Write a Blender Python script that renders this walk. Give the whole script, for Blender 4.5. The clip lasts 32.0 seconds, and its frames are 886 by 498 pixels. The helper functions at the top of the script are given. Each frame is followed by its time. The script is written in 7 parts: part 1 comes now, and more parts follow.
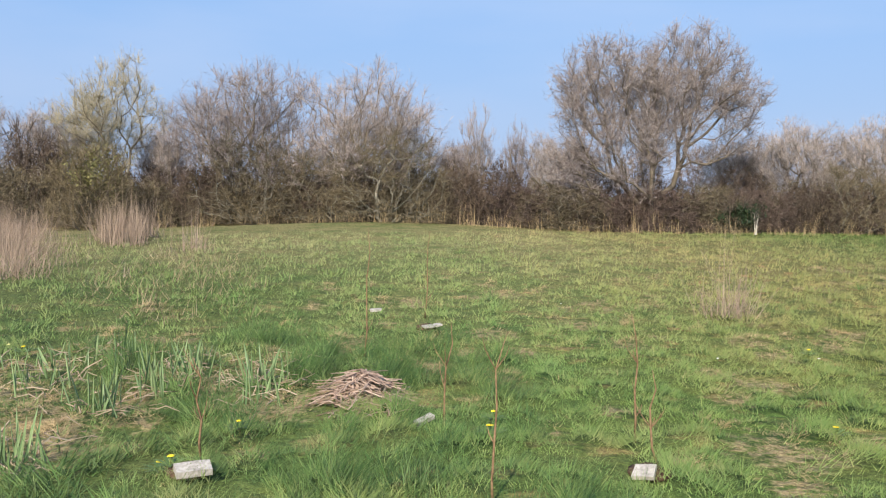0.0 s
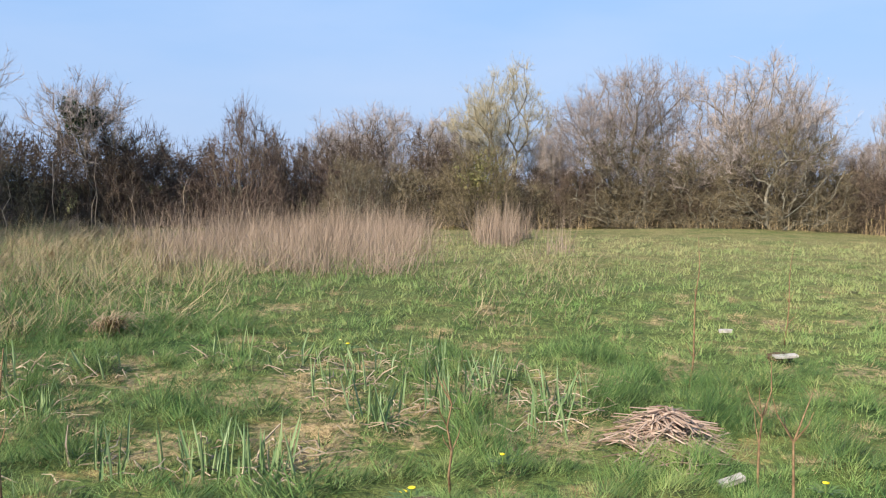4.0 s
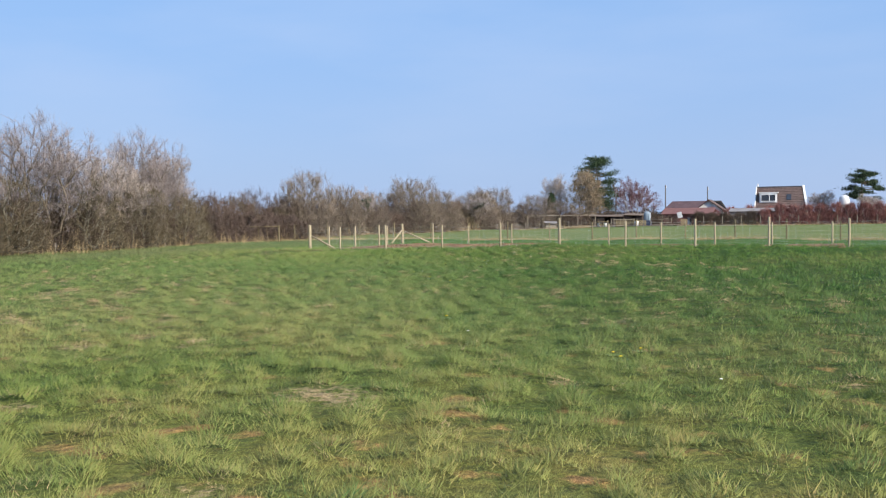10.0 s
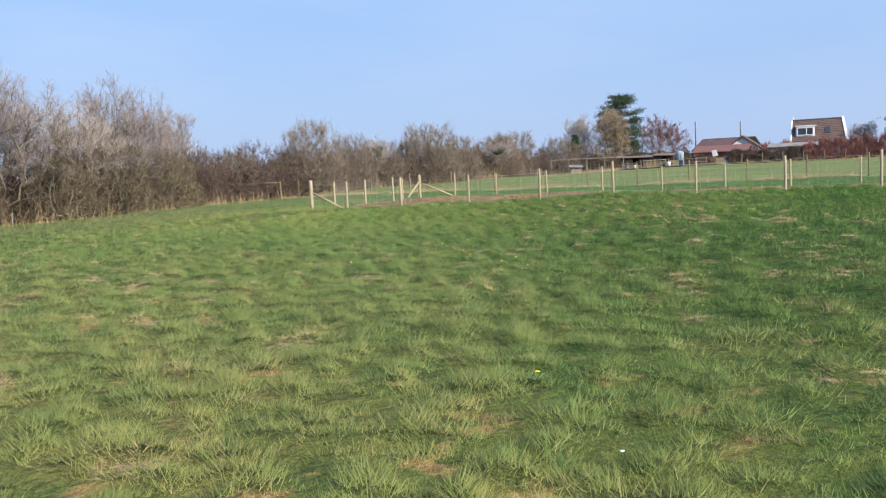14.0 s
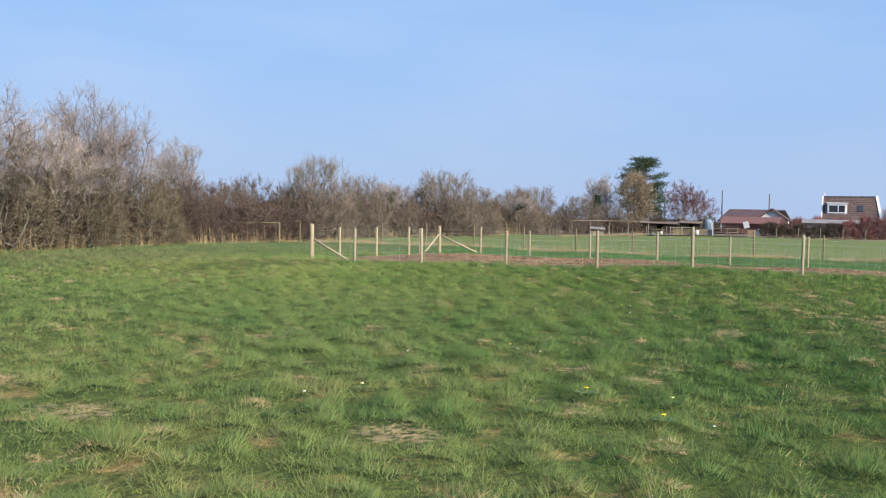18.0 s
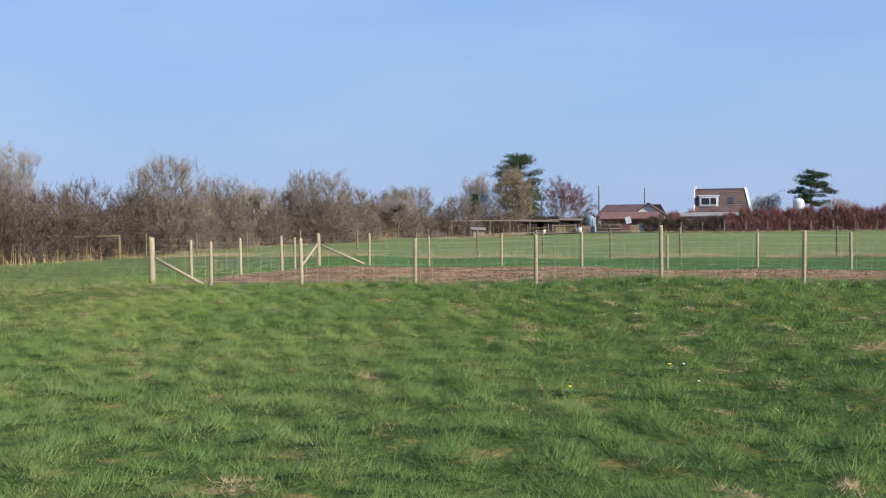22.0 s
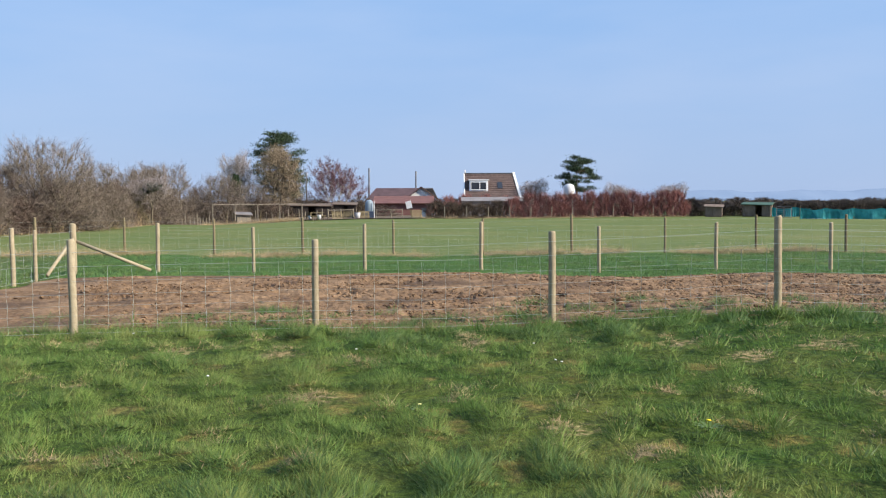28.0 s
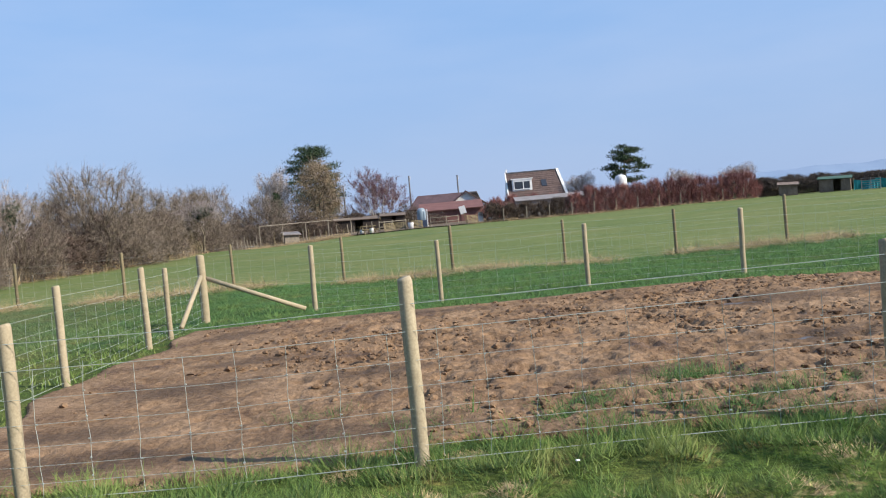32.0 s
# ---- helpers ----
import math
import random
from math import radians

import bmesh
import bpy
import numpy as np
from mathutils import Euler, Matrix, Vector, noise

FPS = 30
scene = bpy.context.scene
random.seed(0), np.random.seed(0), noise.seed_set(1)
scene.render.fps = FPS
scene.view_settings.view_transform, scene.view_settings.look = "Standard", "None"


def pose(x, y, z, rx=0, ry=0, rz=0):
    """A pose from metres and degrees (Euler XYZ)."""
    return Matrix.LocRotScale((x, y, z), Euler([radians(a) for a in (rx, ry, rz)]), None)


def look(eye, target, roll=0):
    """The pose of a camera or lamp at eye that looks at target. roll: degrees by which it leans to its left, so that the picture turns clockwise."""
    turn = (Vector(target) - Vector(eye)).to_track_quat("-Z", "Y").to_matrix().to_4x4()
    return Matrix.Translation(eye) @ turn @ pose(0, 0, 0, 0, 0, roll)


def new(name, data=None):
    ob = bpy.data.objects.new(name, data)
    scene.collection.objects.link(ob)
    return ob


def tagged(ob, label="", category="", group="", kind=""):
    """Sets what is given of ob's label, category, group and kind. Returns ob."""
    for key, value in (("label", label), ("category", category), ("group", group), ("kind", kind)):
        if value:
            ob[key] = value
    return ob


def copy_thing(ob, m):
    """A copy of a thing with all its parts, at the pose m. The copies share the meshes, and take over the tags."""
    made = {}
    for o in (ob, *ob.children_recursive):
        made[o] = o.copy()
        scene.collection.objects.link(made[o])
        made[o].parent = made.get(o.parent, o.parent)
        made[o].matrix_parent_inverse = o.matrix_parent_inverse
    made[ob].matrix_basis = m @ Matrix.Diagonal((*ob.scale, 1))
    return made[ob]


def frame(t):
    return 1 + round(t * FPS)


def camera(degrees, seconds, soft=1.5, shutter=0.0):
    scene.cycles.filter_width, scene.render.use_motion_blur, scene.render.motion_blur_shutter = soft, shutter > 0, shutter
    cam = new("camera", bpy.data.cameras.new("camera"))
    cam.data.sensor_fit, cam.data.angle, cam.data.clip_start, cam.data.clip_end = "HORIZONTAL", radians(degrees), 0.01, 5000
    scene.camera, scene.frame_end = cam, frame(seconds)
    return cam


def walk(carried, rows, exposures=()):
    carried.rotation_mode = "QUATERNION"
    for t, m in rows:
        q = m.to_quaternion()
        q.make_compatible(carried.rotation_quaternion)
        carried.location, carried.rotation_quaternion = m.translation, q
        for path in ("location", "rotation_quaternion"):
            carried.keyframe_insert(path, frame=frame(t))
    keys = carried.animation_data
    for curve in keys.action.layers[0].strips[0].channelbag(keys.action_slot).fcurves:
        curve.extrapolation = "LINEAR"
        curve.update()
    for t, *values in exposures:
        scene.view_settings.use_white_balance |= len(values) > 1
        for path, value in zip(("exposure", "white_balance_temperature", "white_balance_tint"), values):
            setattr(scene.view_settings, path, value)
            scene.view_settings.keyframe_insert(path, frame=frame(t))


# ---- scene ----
# ---- camera: seconds, x, y, z, heading (0 = +y, clockwise), pitch, roll ----
LENS = 53.63
cam = camera(LENS, 32.0, soft=1.15)
ROWS = [
    (0, 21.843, -41.378, 1.602, -84.51, -3.55, 0.71),
    (0.5, 21.555, -41.171, 1.605, -96.82, -4.42, 1.09),
    (1, 21.401, -40.977, 1.594, -107.99, -5.07, 2.11),
    (1.5, 21.431, -41.008, 1.613, -121.29, -5.7, 1.35),
    (2, 21.483, -41.063, 1.635, -132.21, -5.96, 0.55),
    (2.5, 21.441, -41.091, 1.616, -130.05, -5.26, 0.87),
    (4.5, 20.797, -40.7, 1.617, -101.32, -3.21, 1.39),
    (5, 20.804, -40.636, 1.625, -92.32, -2.51, 1.57),
    (5.5, 20.814, -40.556, 1.637, -80.94, -2.46, 1.44),
    (6, 20.846, -40.529, 1.638, -68.93, -3.24, 0.16),
    (6.5, 20.881, -40.579, 1.538, -61.07, -7.09, -0.74),
    (7, 20.905, -40.474, 1.548, -58.05, -7.28, -1.14),
    (7.5, 20.859, -40.118, 1.595, -52.09, -6.73, -0.59),
    (8, 20.634, -39.664, 1.553, -43, -5.43, -0.03),
    (8.5, 20.41, -39.114, 1.603, -33.44, -4.6, -0.99),
    (9, 20.143, -38.442, 1.6, -25.29, -3.69, 0.02),
    (9.5, 19.799, -37.81, 1.56, -22.96, -2.86, -0.26),
    (10, 19.556, -37.138, 1.582, -24.04, -2.15, -0.72),
    (10.5, 19.247, -36.421, 1.624, -25.02, -1.83, -0.01),
    (11, 18.959, -35.705, 1.607, -25.29, -2.17, -0.3),
    (11.5, 18.59, -34.884, 1.607, -23.76, -2.84, 0.6),
    (12, 18.145, -34.112, 1.607, -23.7, -3.2, -0.19),
    (12.5, 17.724, -33.331, 1.604, -23.86, -3.91, -1.01),
    (13, 17.29, -32.539, 1.602, -23.62, -4.93, -2),
    (13.5, 16.805, -31.816, 1.605, -25.52, -5.02, -3.17),
    (14, 16.362, -31.118, 1.607, -25.18, -5.49, -2.9),
    (14.5, 15.927, -30.439, 1.596, -25.99, -4.5, -3.09),
    (15, 15.547, -29.651, 1.575, -25.75, -3.36, -2.57),
    (15.5, 15.033, -29.017, 1.594, -25.45, -1.88, -1.83),
    (17.5, 13.274, -26.107, 1.588, -25.64, -2.61, 0.66),
    (18, 12.793, -25.457, 1.583, -25.28, -2.14, 1.21),
    (18.5, 12.392, -24.692, 1.585, -25.24, -2.94, -0.88),
    (19, 11.976, -23.956, 1.605, -24.73, -2.88, -2.28),
    (19.5, 11.541, -23.297, 1.608, -24.02, -1.51, -3.15),
    (20, 11.167, -22.566, 1.609, -21.84, -0.89, -2.6),
    (20.5, 10.807, -21.856, 1.609, -19.96, 0.4, -2.24),
    (21, 10.429, -21.146, 1.618, -17.33, 0.11, -0.19),
    (21.5, 9.987, -20.397, 1.607, -16.47, -0.83, -0.55),
    (22, 9.505, -19.619, 1.599, -16.65, -1.91, -0.62),
    (22.5, 9.015, -18.845, 1.587, -18.98, -2.39, 0.25),
    (23, 8.549, -18.093, 1.567, -16.89, -4.13, -1.45),
    (23.5, 8.143, -17.386, 1.587, -11.49, -4.38, -1.16),
    (24, 7.75, -16.64, 1.593, -8.29, -3.55, -1.34),
    (24.5, 7.345, -15.827, 1.582, -5.91, -4.05, -0.5),
    (26.5, 5.775, -12.738, 1.591, -3.1, -2.69, -0.16),
    (27, 5.375, -12.037, 1.579, -1.54, -2.72, -0.1),
    (27.5, 4.938, -11.297, 1.598, -0.76, -2.17, -0.34),
    (28, 4.454, -10.638, 1.608, 0.27, -3.07, -0.24),
    (28.5, 3.892, -10.125, 1.575, 0.89, -3.17, -0.08),
    (29, 3.277, -9.481, 1.577, -1.78, -5.72, -4.37),
    (29.5, 2.692, -8.77, 1.562, -2.08, -6.35, -3.88),
    (30, 2.164, -8.082, 1.518, -2.93, -5.86, -3.39),
    (30.5, 1.743, -7.44, 1.547, -2.01, -4.71, -2.55),
    (31, 1.34, -6.681, 1.558, -0.5, -3.31, -2.3),
    (31.5, 0.896, -5.943, 1.576, -0.54, -3.01, -3.51),
    (32, 0.311, -5.383, 1.574, -0.74, -2.6, -5.02),
]


def eye_pose(x, y, z, heading, pitch, roll):
    a, p = radians(heading), radians(pitch)
    return look((x, y, z), (x + math.sin(a) * math.cos(p), y + math.cos(a) * math.cos(p), z + math.sin(p)), roll)


# the phone darkens its picture and turns it bluer as it swings towards the houses
EXPOSURES = [(0, 0.63, 6660, 10), (1, 0.68, 6720, 10), (2, 0.88, 7050, 10), (3.5, 0.82, 6900, 10), (6, 0.69, 6670, 10), (8.5, 0.74, 6670, 10), (10, 0.6, 6570, 10), (13, 0.7, 6670, 10), (15, 0.74, 6720, 10), (18, 0.64, 6680, 10), (19, 0.66, 6620, 10), (20, 0.54, 6520, 10), (22, 0.52, 6570, 10), (24, 0.74, 6880, 10), (28, 0.62, 6770, 10), (29, 0.66, 6770, 10), (30, 0.88, 6920, 10), (32, 0.56, 6620, 10)]
walk(cam, [(t, eye_pose(*r)) for t, *r in ROWS], EXPOSURES)

# ---- light ----
SUN_HEADING, SUN_HEIGHT = radians(111), radians(33)
world = bpy.data.worlds.new("world")
scene.world = world
world.use_nodes = True
wn, wl = world.node_tree.nodes, world.node_tree.links
sky = wn.new("ShaderNodeTexSky")
sky.sky_type, sky.sun_disc = "NISHITA", False
sky.sun_elevation, sky.sun_rotation = SUN_HEIGHT, SUN_HEADING % (2 * math.pi)
sky.air_density, sky.dust_density, sky.ozone_density = 1.0, 0.6, 1.6
haze = wn.new("ShaderNodeMix")
haze.data_type, haze.inputs[0].default_value, haze.inputs[7].default_value = "RGBA", 0.78, (2.75, 4.85, 8.7, 1)
wl.new(sky.outputs[0], haze.inputs[6])
# thin high cloud in faint streaks
tc, mp, cl, cr = (wn.new("ShaderNode" + k) for k in ("TexCoord", "Mapping", "TexNoise", "ValToRGB"))
mp.inputs["Scale"].default_value, mp.inputs["Rotation"].default_value = (1.2, 1.2, 5.0), (0.15, 0.1, 0.4)
cl.inputs["Scale"].default_value, cl.inputs["Detail"].default_value = 2.2, 5
cr.color_ramp.elements[0].position, cr.color_ramp.elements[1].position = 0.42, 0.75
cr.color_ramp.elements[1].color = (0.22, 0.22, 0.22, 1)
veil = wn.new("ShaderNodeMix")
veil.data_type, veil.inputs[7].default_value = "RGBA", (6.2, 6.9, 8.6, 1)
wl.new(tc.outputs["Generated"], mp.inputs[0])
wl.new(mp.outputs[0], cl.inputs["Vector"])
wl.new(cl.outputs[0], cr.inputs[0])
wl.new(cr.outputs[0], veil.inputs[0])
wl.new(haze.outputs[2], veil.inputs[6])
# paler, greyer air towards the horizon
sepz, low, air = wn.new("ShaderNodeSeparateXYZ"), wn.new("ShaderNodeMapRange"), wn.new("ShaderNodeMix")
low.interpolation_type = "SMOOTHSTEP"
low.inputs[1].default_value, low.inputs[2].default_value, low.inputs[3].default_value, low.inputs[4].default_value = 0.0, 0.26, 0.5, 0.0
air.data_type, air.inputs[7].default_value = "RGBA", (3.7, 4.6, 6.7, 1)
wl.new(tc.outputs["Generated"], sepz.inputs[0])
wl.new(sepz.outputs[2], low.inputs[0])
wl.new(low.outputs[0], air.inputs[0])
wl.new(veil.outputs[2], air.inputs[6])
wl.new(air.outputs[2], wn["Background"].inputs[0])
wn["Background"].inputs[1].default_value = 0.076
sun = new("sun", bpy.data.lights.new("sun", "SUN"))
sun.data.energy, sun.data.angle, sun.data.color = 5.0, radians(0.6), (1.0, 0.93, 0.82)
sun.matrix_world = look((90 * math.sin(SUN_HEADING) * math.cos(SUN_HEIGHT), 90 * math.cos(SUN_HEADING) * math.cos(SUN_HEIGHT), 90 * math.sin(SUN_HEIGHT)), (0, 0, 0))


# ---- materials ----
def mat(name, rough=0.9, spec=0.2, metal=0.0):
    m = bpy.data.materials.new(name)
    m.use_nodes = True
    b = m.node_tree.nodes["Principled BSDF"]
    b.inputs["Roughness"].default_value = rough
    b.inputs["Specular IOR Level"].default_value = spec
    b.inputs["Metallic"].default_value = metal
    return m, m.node_tree.nodes, m.node_tree.links, b


def noise_tex(n, l, vec, scale, detail=3, rough=0.55):
    t = n.new("ShaderNodeTexNoise")
    t.inputs["Scale"].default_value, t.inputs["Detail"].default_value, t.inputs["Roughness"].default_value = scale, detail, rough
    if vec is not None:
        l.new(vec, t.inputs["Vector"])
    return t.outputs[0]


def ramp(n, l, fac, stops):
    r = n.new("ShaderNodeValToRGB")
    while len(r.color_ramp.elements) < len(stops):
        r.color_ramp.elements.new(0.5)
    for e, (p, c) in zip(r.color_ramp.elements, stops):
        e.position, e.color = p, (*c, 1) if len(c) == 3 else c
    l.new(fac, r.inputs[0])
    return r.outputs[0]


def mix(n, l, fac, a, b, mode="MIX"):
    m = n.new("ShaderNodeMix")
    m.data_type, m.blend_type = "RGBA", mode
    for sock, v in ((m.inputs[0], fac), (m.inputs[6], a), (m.inputs[7], b)):
        if isinstance(v, (int, float)):
            sock.default_value = v
        elif isinstance(v, tuple):
            sock.default_value = (*v, 1)
        else:
            l.new(v, sock)
    return m.outputs[2]


def bump(n, l, b, height, strength=0.4, dist=0.02):
    k = n.new("ShaderNodeBump")
    k.inputs["Strength"].default_value, k.inputs["Distance"].default_value = strength, dist
    l.new(height, k.inputs["Height"])
    l.new(k.outputs[0], b.inputs["Normal"])


def coords(n, kind="Object"):
    return n.new("ShaderNodeTexCoord").outputs[kind]


def world_pos(n):
    return n.new("ShaderNodeNewGeometry").outputs["Position"]


def island(n):
    return n.new("ShaderNodeNewGeometry").outputs["Random Per Island"]


def obj_random(n):
    return n.new("ShaderNodeObjectInfo").outputs["Random"]


def speckled(name, dark, light, scale=6.0, rough=0.9, spec=0.2, strength=0.4, dist=0.01, per_object=0.0, per_island=0.0, fine=40.0):
    """Two-scale noise between two colours, with fine relief."""
    m, n, l, b = mat(name, rough, spec)
    v = coords(n)
    a, f = noise_tex(n, l, v, scale, 4), noise_tex(n, l, v, fine, 3)
    c = ramp(n, l, a, [(0.3, dark), (0.7, light)])
    c = mix(n, l, 0.35, c, ramp(n, l, f, [(0.35, tuple(x * 0.6 for x in dark)), (0.65, tuple(min(1, x * 1.25) for x in light))]))
    if per_object:
        c = mix(n, l, per_object, c, ramp(n, l, obj_random(n), [(0.0, dark), (1.0, light)]))
    if per_island:
        c = mix(n, l, per_island, c, ramp(n, l, island(n), [(0.0, dark), (1.0, light)]))
    l.new(c, b.inputs["Base Color"])
    bump(n, l, b, f, strength, dist)
    return m


def pasture_colour(n, l, blade):
    """Green turf with straw-coloured and lush patches, by place in the field."""
    v = world_pos(n)
    big, mid, small = noise_tex(n, l, v, 0.085, 2), noise_tex(n, l, v, 1.0, 6, 0.68), noise_tex(n, l, v, 1.7, 3, 0.6)
    green = ramp(n, l, mid, [(0.34, (0.08, 0.142, 0.05)), (0.5, (0.122, 0.17, 0.06)), (0.66, (0.17, 0.193, 0.078))])
    sep = n.new("ShaderNodeSeparateXYZ")
    l.new(v, sep.inputs[0])
    north = n.new("ShaderNodeMapRange")
    north.inputs[1].default_value, north.inputs[2].default_value, north.inputs[3].default_value, north.inputs[4].default_value = 17, 19.5, 0.16, -0.05
    # fresher at the start of the field and along the pen than between them
    gap_ = n.new("ShaderNodeMath")
    gap_.operation, gap_.inputs[1].default_value = "ADD", 19.5
    l.new(sep.outputs[1], gap_.inputs[0])
    dist_ = n.new("ShaderNodeMath")
    dist_.operation = "ABSOLUTE"
    l.new(gap_.outputs[0], dist_.inputs[0])
    l.new(dist_.outputs[0], north.inputs[0])
    north.inputs[3].default_value, north.inputs[4].default_value = -0.04, 0.07
    sum_ = n.new("ShaderNodeMath")
    l.new(big, sum_.inputs[0])
    l.new(north.outputs[0], sum_.inputs[1])
    lush = ramp(n, l, sum_.outputs[0], [(0.48, (0.0, 0.0, 0.0)), (0.68, (1.0, 1.0, 1.0))])
    c = mix(n, l, lush, green, mix(n, l, 0.7, green, (0.05, 0.125, 0.026)))
    dry = mix(n, l, 1.0, ramp(n, l, small, [(0.58, (0, 0, 0)), (0.68, (0.8, 0.8, 0.8))]), mix(n, l, 0.75, (1, 1, 1), mix(n, l, 1.0, (1, 1, 1), lush, "DIFFERENCE")), "MULTIPLY")
    # rank grass grows behind the trampled pen
    rank = n.new("ShaderNodeMapRange")
    rank.inputs[1].default_value, rank.inputs[2].default_value = 7.5, 9.0
    l.new(sep.outputs[1], rank.inputs[0])
    span = n.new("ShaderNodeMapRange")
    span.inputs[1].default_value, span.inputs[2].default_value = -46, -1
    l.new(sep.outputs[1], span.inputs[0])
    deep = (0.09, 0.195, 0.066)
    if blade:
        r = island(n)
        c = mix(n, l, mix(n, l, lush, (0.32, 0.32, 0.32), (0.22, 0.22, 0.22)), mix(n, l, 1.0, c, (1.6, 1.6, 1.5), "MULTIPLY"), ramp(n, l, r, [(0.0, (0.085, 0.17, 0.052)), (0.45, (0.16, 0.245, 0.085)), (0.72, (0.24, 0.29, 0.125)), (0.86, (0.34, 0.32, 0.16)), (1.0, (0.47, 0.4, 0.235))]))
        c = mix(n, l, mix(n, l, 0.5, (0, 0, 0), dry), c, (0.4, 0.32, 0.17))
    else:
        c = mix(n, l, dry, c, mix(n, l, noise_tex(n, l, v, 9, 3), (0.27, 0.19, 0.1), (0.5, 0.39, 0.22)))
    # tone of the grass by zone, from the start of the field to the pen
    c = mix(n, l, 1.0, c, ramp(n, l, span.outputs[0], [(0.0, (0.95, 0.97, 0.9)), (0.14, (1.24, 1.24, 1.1)), (0.3, (1.5, 1.12, 0.96)), (0.46, (1.08, 0.97, 0.86)), (0.7, (0.76, 0.84, 0.66)), (0.93, (1.18, 1.05, 0.82)), (1.0, (1.12, 1.06, 0.84))]), "MULTIPLY")
    west, south, both = n.new("ShaderNodeMapRange"), n.new("ShaderNodeMapRange"), n.new("ShaderNodeMath")
    west.inputs[1].default_value, west.inputs[2].default_value = 13, -2
    south.inputs[1].default_value, south.inputs[2].default_value = -24, -36
    l.new(sep.outputs[0], west.inputs[0])
    l.new(sep.outputs[1], south.inputs[0])
    both.operation = "MULTIPLY"
    l.new(west.outputs[0], both.inputs[0])
    l.new(south.outputs[0], both.inputs[1])
    # darker, greener tone on the eastern side, mottled, setting in northwards
    east, slant, north_ = n.new("ShaderNodeMapRange"), n.new("ShaderNodeMath"), n.new("ShaderNodeMapRange")
    slant.operation, slant.inputs[1].default_value = "MULTIPLY_ADD", 0.597
    l.new(sep.outputs[1], slant.inputs[0])
    l.new(sep.outputs[0], slant.inputs[2])
    east.inputs[1].default_value, east.inputs[2].default_value = -2.0, 3.5
    l.new(slant.outputs[0], east.inputs[0])
    north_.inputs[1].default_value, north_.inputs[2].default_value = -33, -22
    l.new(sep.outputs[1], north_.inputs[0])
    dark_east = mix(n, l, 1.0, mix(n, l, 1.0, east.outputs[0], north_.outputs[0], "MULTIPLY"), ramp(n, l, mid, [(0.3, (1, 1, 1)), (0.7, (0.45, 0.45, 0.45))]), "MULTIPLY")
    c = mix(n, l, dark_east, c, mix(n, l, 1.0, c, (0.48, 0.67, 0.46), "MULTIPLY"))
    pale = mix(n, l, 1.0, ramp(n, l, mid, [(0.36, (0.25, 0.25, 0.25)), (0.6, (0.62, 0.62, 0.62))]), both.outputs[0], "MULTIPLY")
    c = mix(n, l, pale, c, (0.42, 0.36, 0.19))
    c = mix(n, l, mix(n, l, 1.0, rank.outputs[0], ramp(n, l, mid, [(0.36, (0.9, 0.9, 0.9)), (0.64, (0.3, 0.3, 0.3))]), "MULTIPLY"), c, deep)
    # plainer, drier sward towards the thicket in the west
    dull, start = n.new("ShaderNodeMapRange"), n.new("ShaderNodeMapRange")
    dull.inputs[1].default_value, dull.inputs[2].default_value, dull.inputs[4].default_value = -4.5, -8.5, 0.65
    start.inputs[1].default_value, start.inputs[2].default_value = -16, -9
    l.new(sep.outputs[0], dull.inputs[0])
    l.new(sep.outputs[1], start.inputs[0])
    c = mix(n, l, mix(n, l, 1.0, dull.outputs[0], start.outputs[0], "MULTIPLY"), c, ramp(n, l, mid, [(0.35, (0.1, 0.145, 0.062)), (0.65, (0.2, 0.2, 0.1))]))
    return c, v


def turf():
    m, n, l, b = mat("turf", 0.95, 0.1)
    c, v = pasture_colour(n, l, False)
    # short blades that lie one way, seen as fine streaks, over mossy thatch
    turn = n.new("ShaderNodeMapping")
    turn.inputs["Rotation"].default_value, turn.inputs["Scale"].default_value = (0, 0, 0.6), (1.0, 0.28, 1.0)
    l.new(v, turn.inputs[0])
    f, g, t = noise_tex(n, l, turn.outputs[0], 150, 3, 0.7), noise_tex(n, l, v, 11, 4, 0.65), noise_tex(n, l, v, 2.6, 3, 0.6)
    # the dark stops paint in the shade that lies between blades
    c = mix(n, l, 1.0, c, ramp(n, l, f, [(0.36, (0.3, 0.27, 0.26)), (0.5, (0.62, 0.57, 0.56)), (0.64, (1.15, 1.05, 1.0))]), "MULTIPLY")
    c = mix(n, l, 1.0, c, ramp(n, l, g, [(0.32, (0.7, 0.72, 0.68)), (0.68, (1.2, 1.2, 1.15))]), "MULTIPLY")
    worn = n.new("ShaderNodeAttribute")
    worn.attribute_name = "worn"
    tan = ramp(n, l, f, [(0.35, (0.13, 0.086, 0.046)), (0.5, (0.3, 0.212, 0.115)), (0.66, (0.49, 0.38, 0.225))])
    edge = mix(n, l, 0.9, worn.outputs["Color"], ramp(n, l, g, [(0.38, (0.05, 0.05, 0.05)), (0.62, (1, 1, 1))]), "MULTIPLY")
    c = mix(n, l, ramp(n, l, edge, [(0.26, (0, 0, 0)), (0.66, (0.8, 0.8, 0.8))]), c, tan)
    l.new(c, b.inputs["Base Color"])
    sum_ = n.new("ShaderNodeMath")
    sum_.operation, sum_.inputs[1].default_value = "MULTIPLY_ADD", 5.0
    l.new(t, sum_.inputs[0])
    l.new(g, sum_.inputs[2])
    bump(n, l, b, sum_.outputs[0], 0.9, 0.03)
    return m


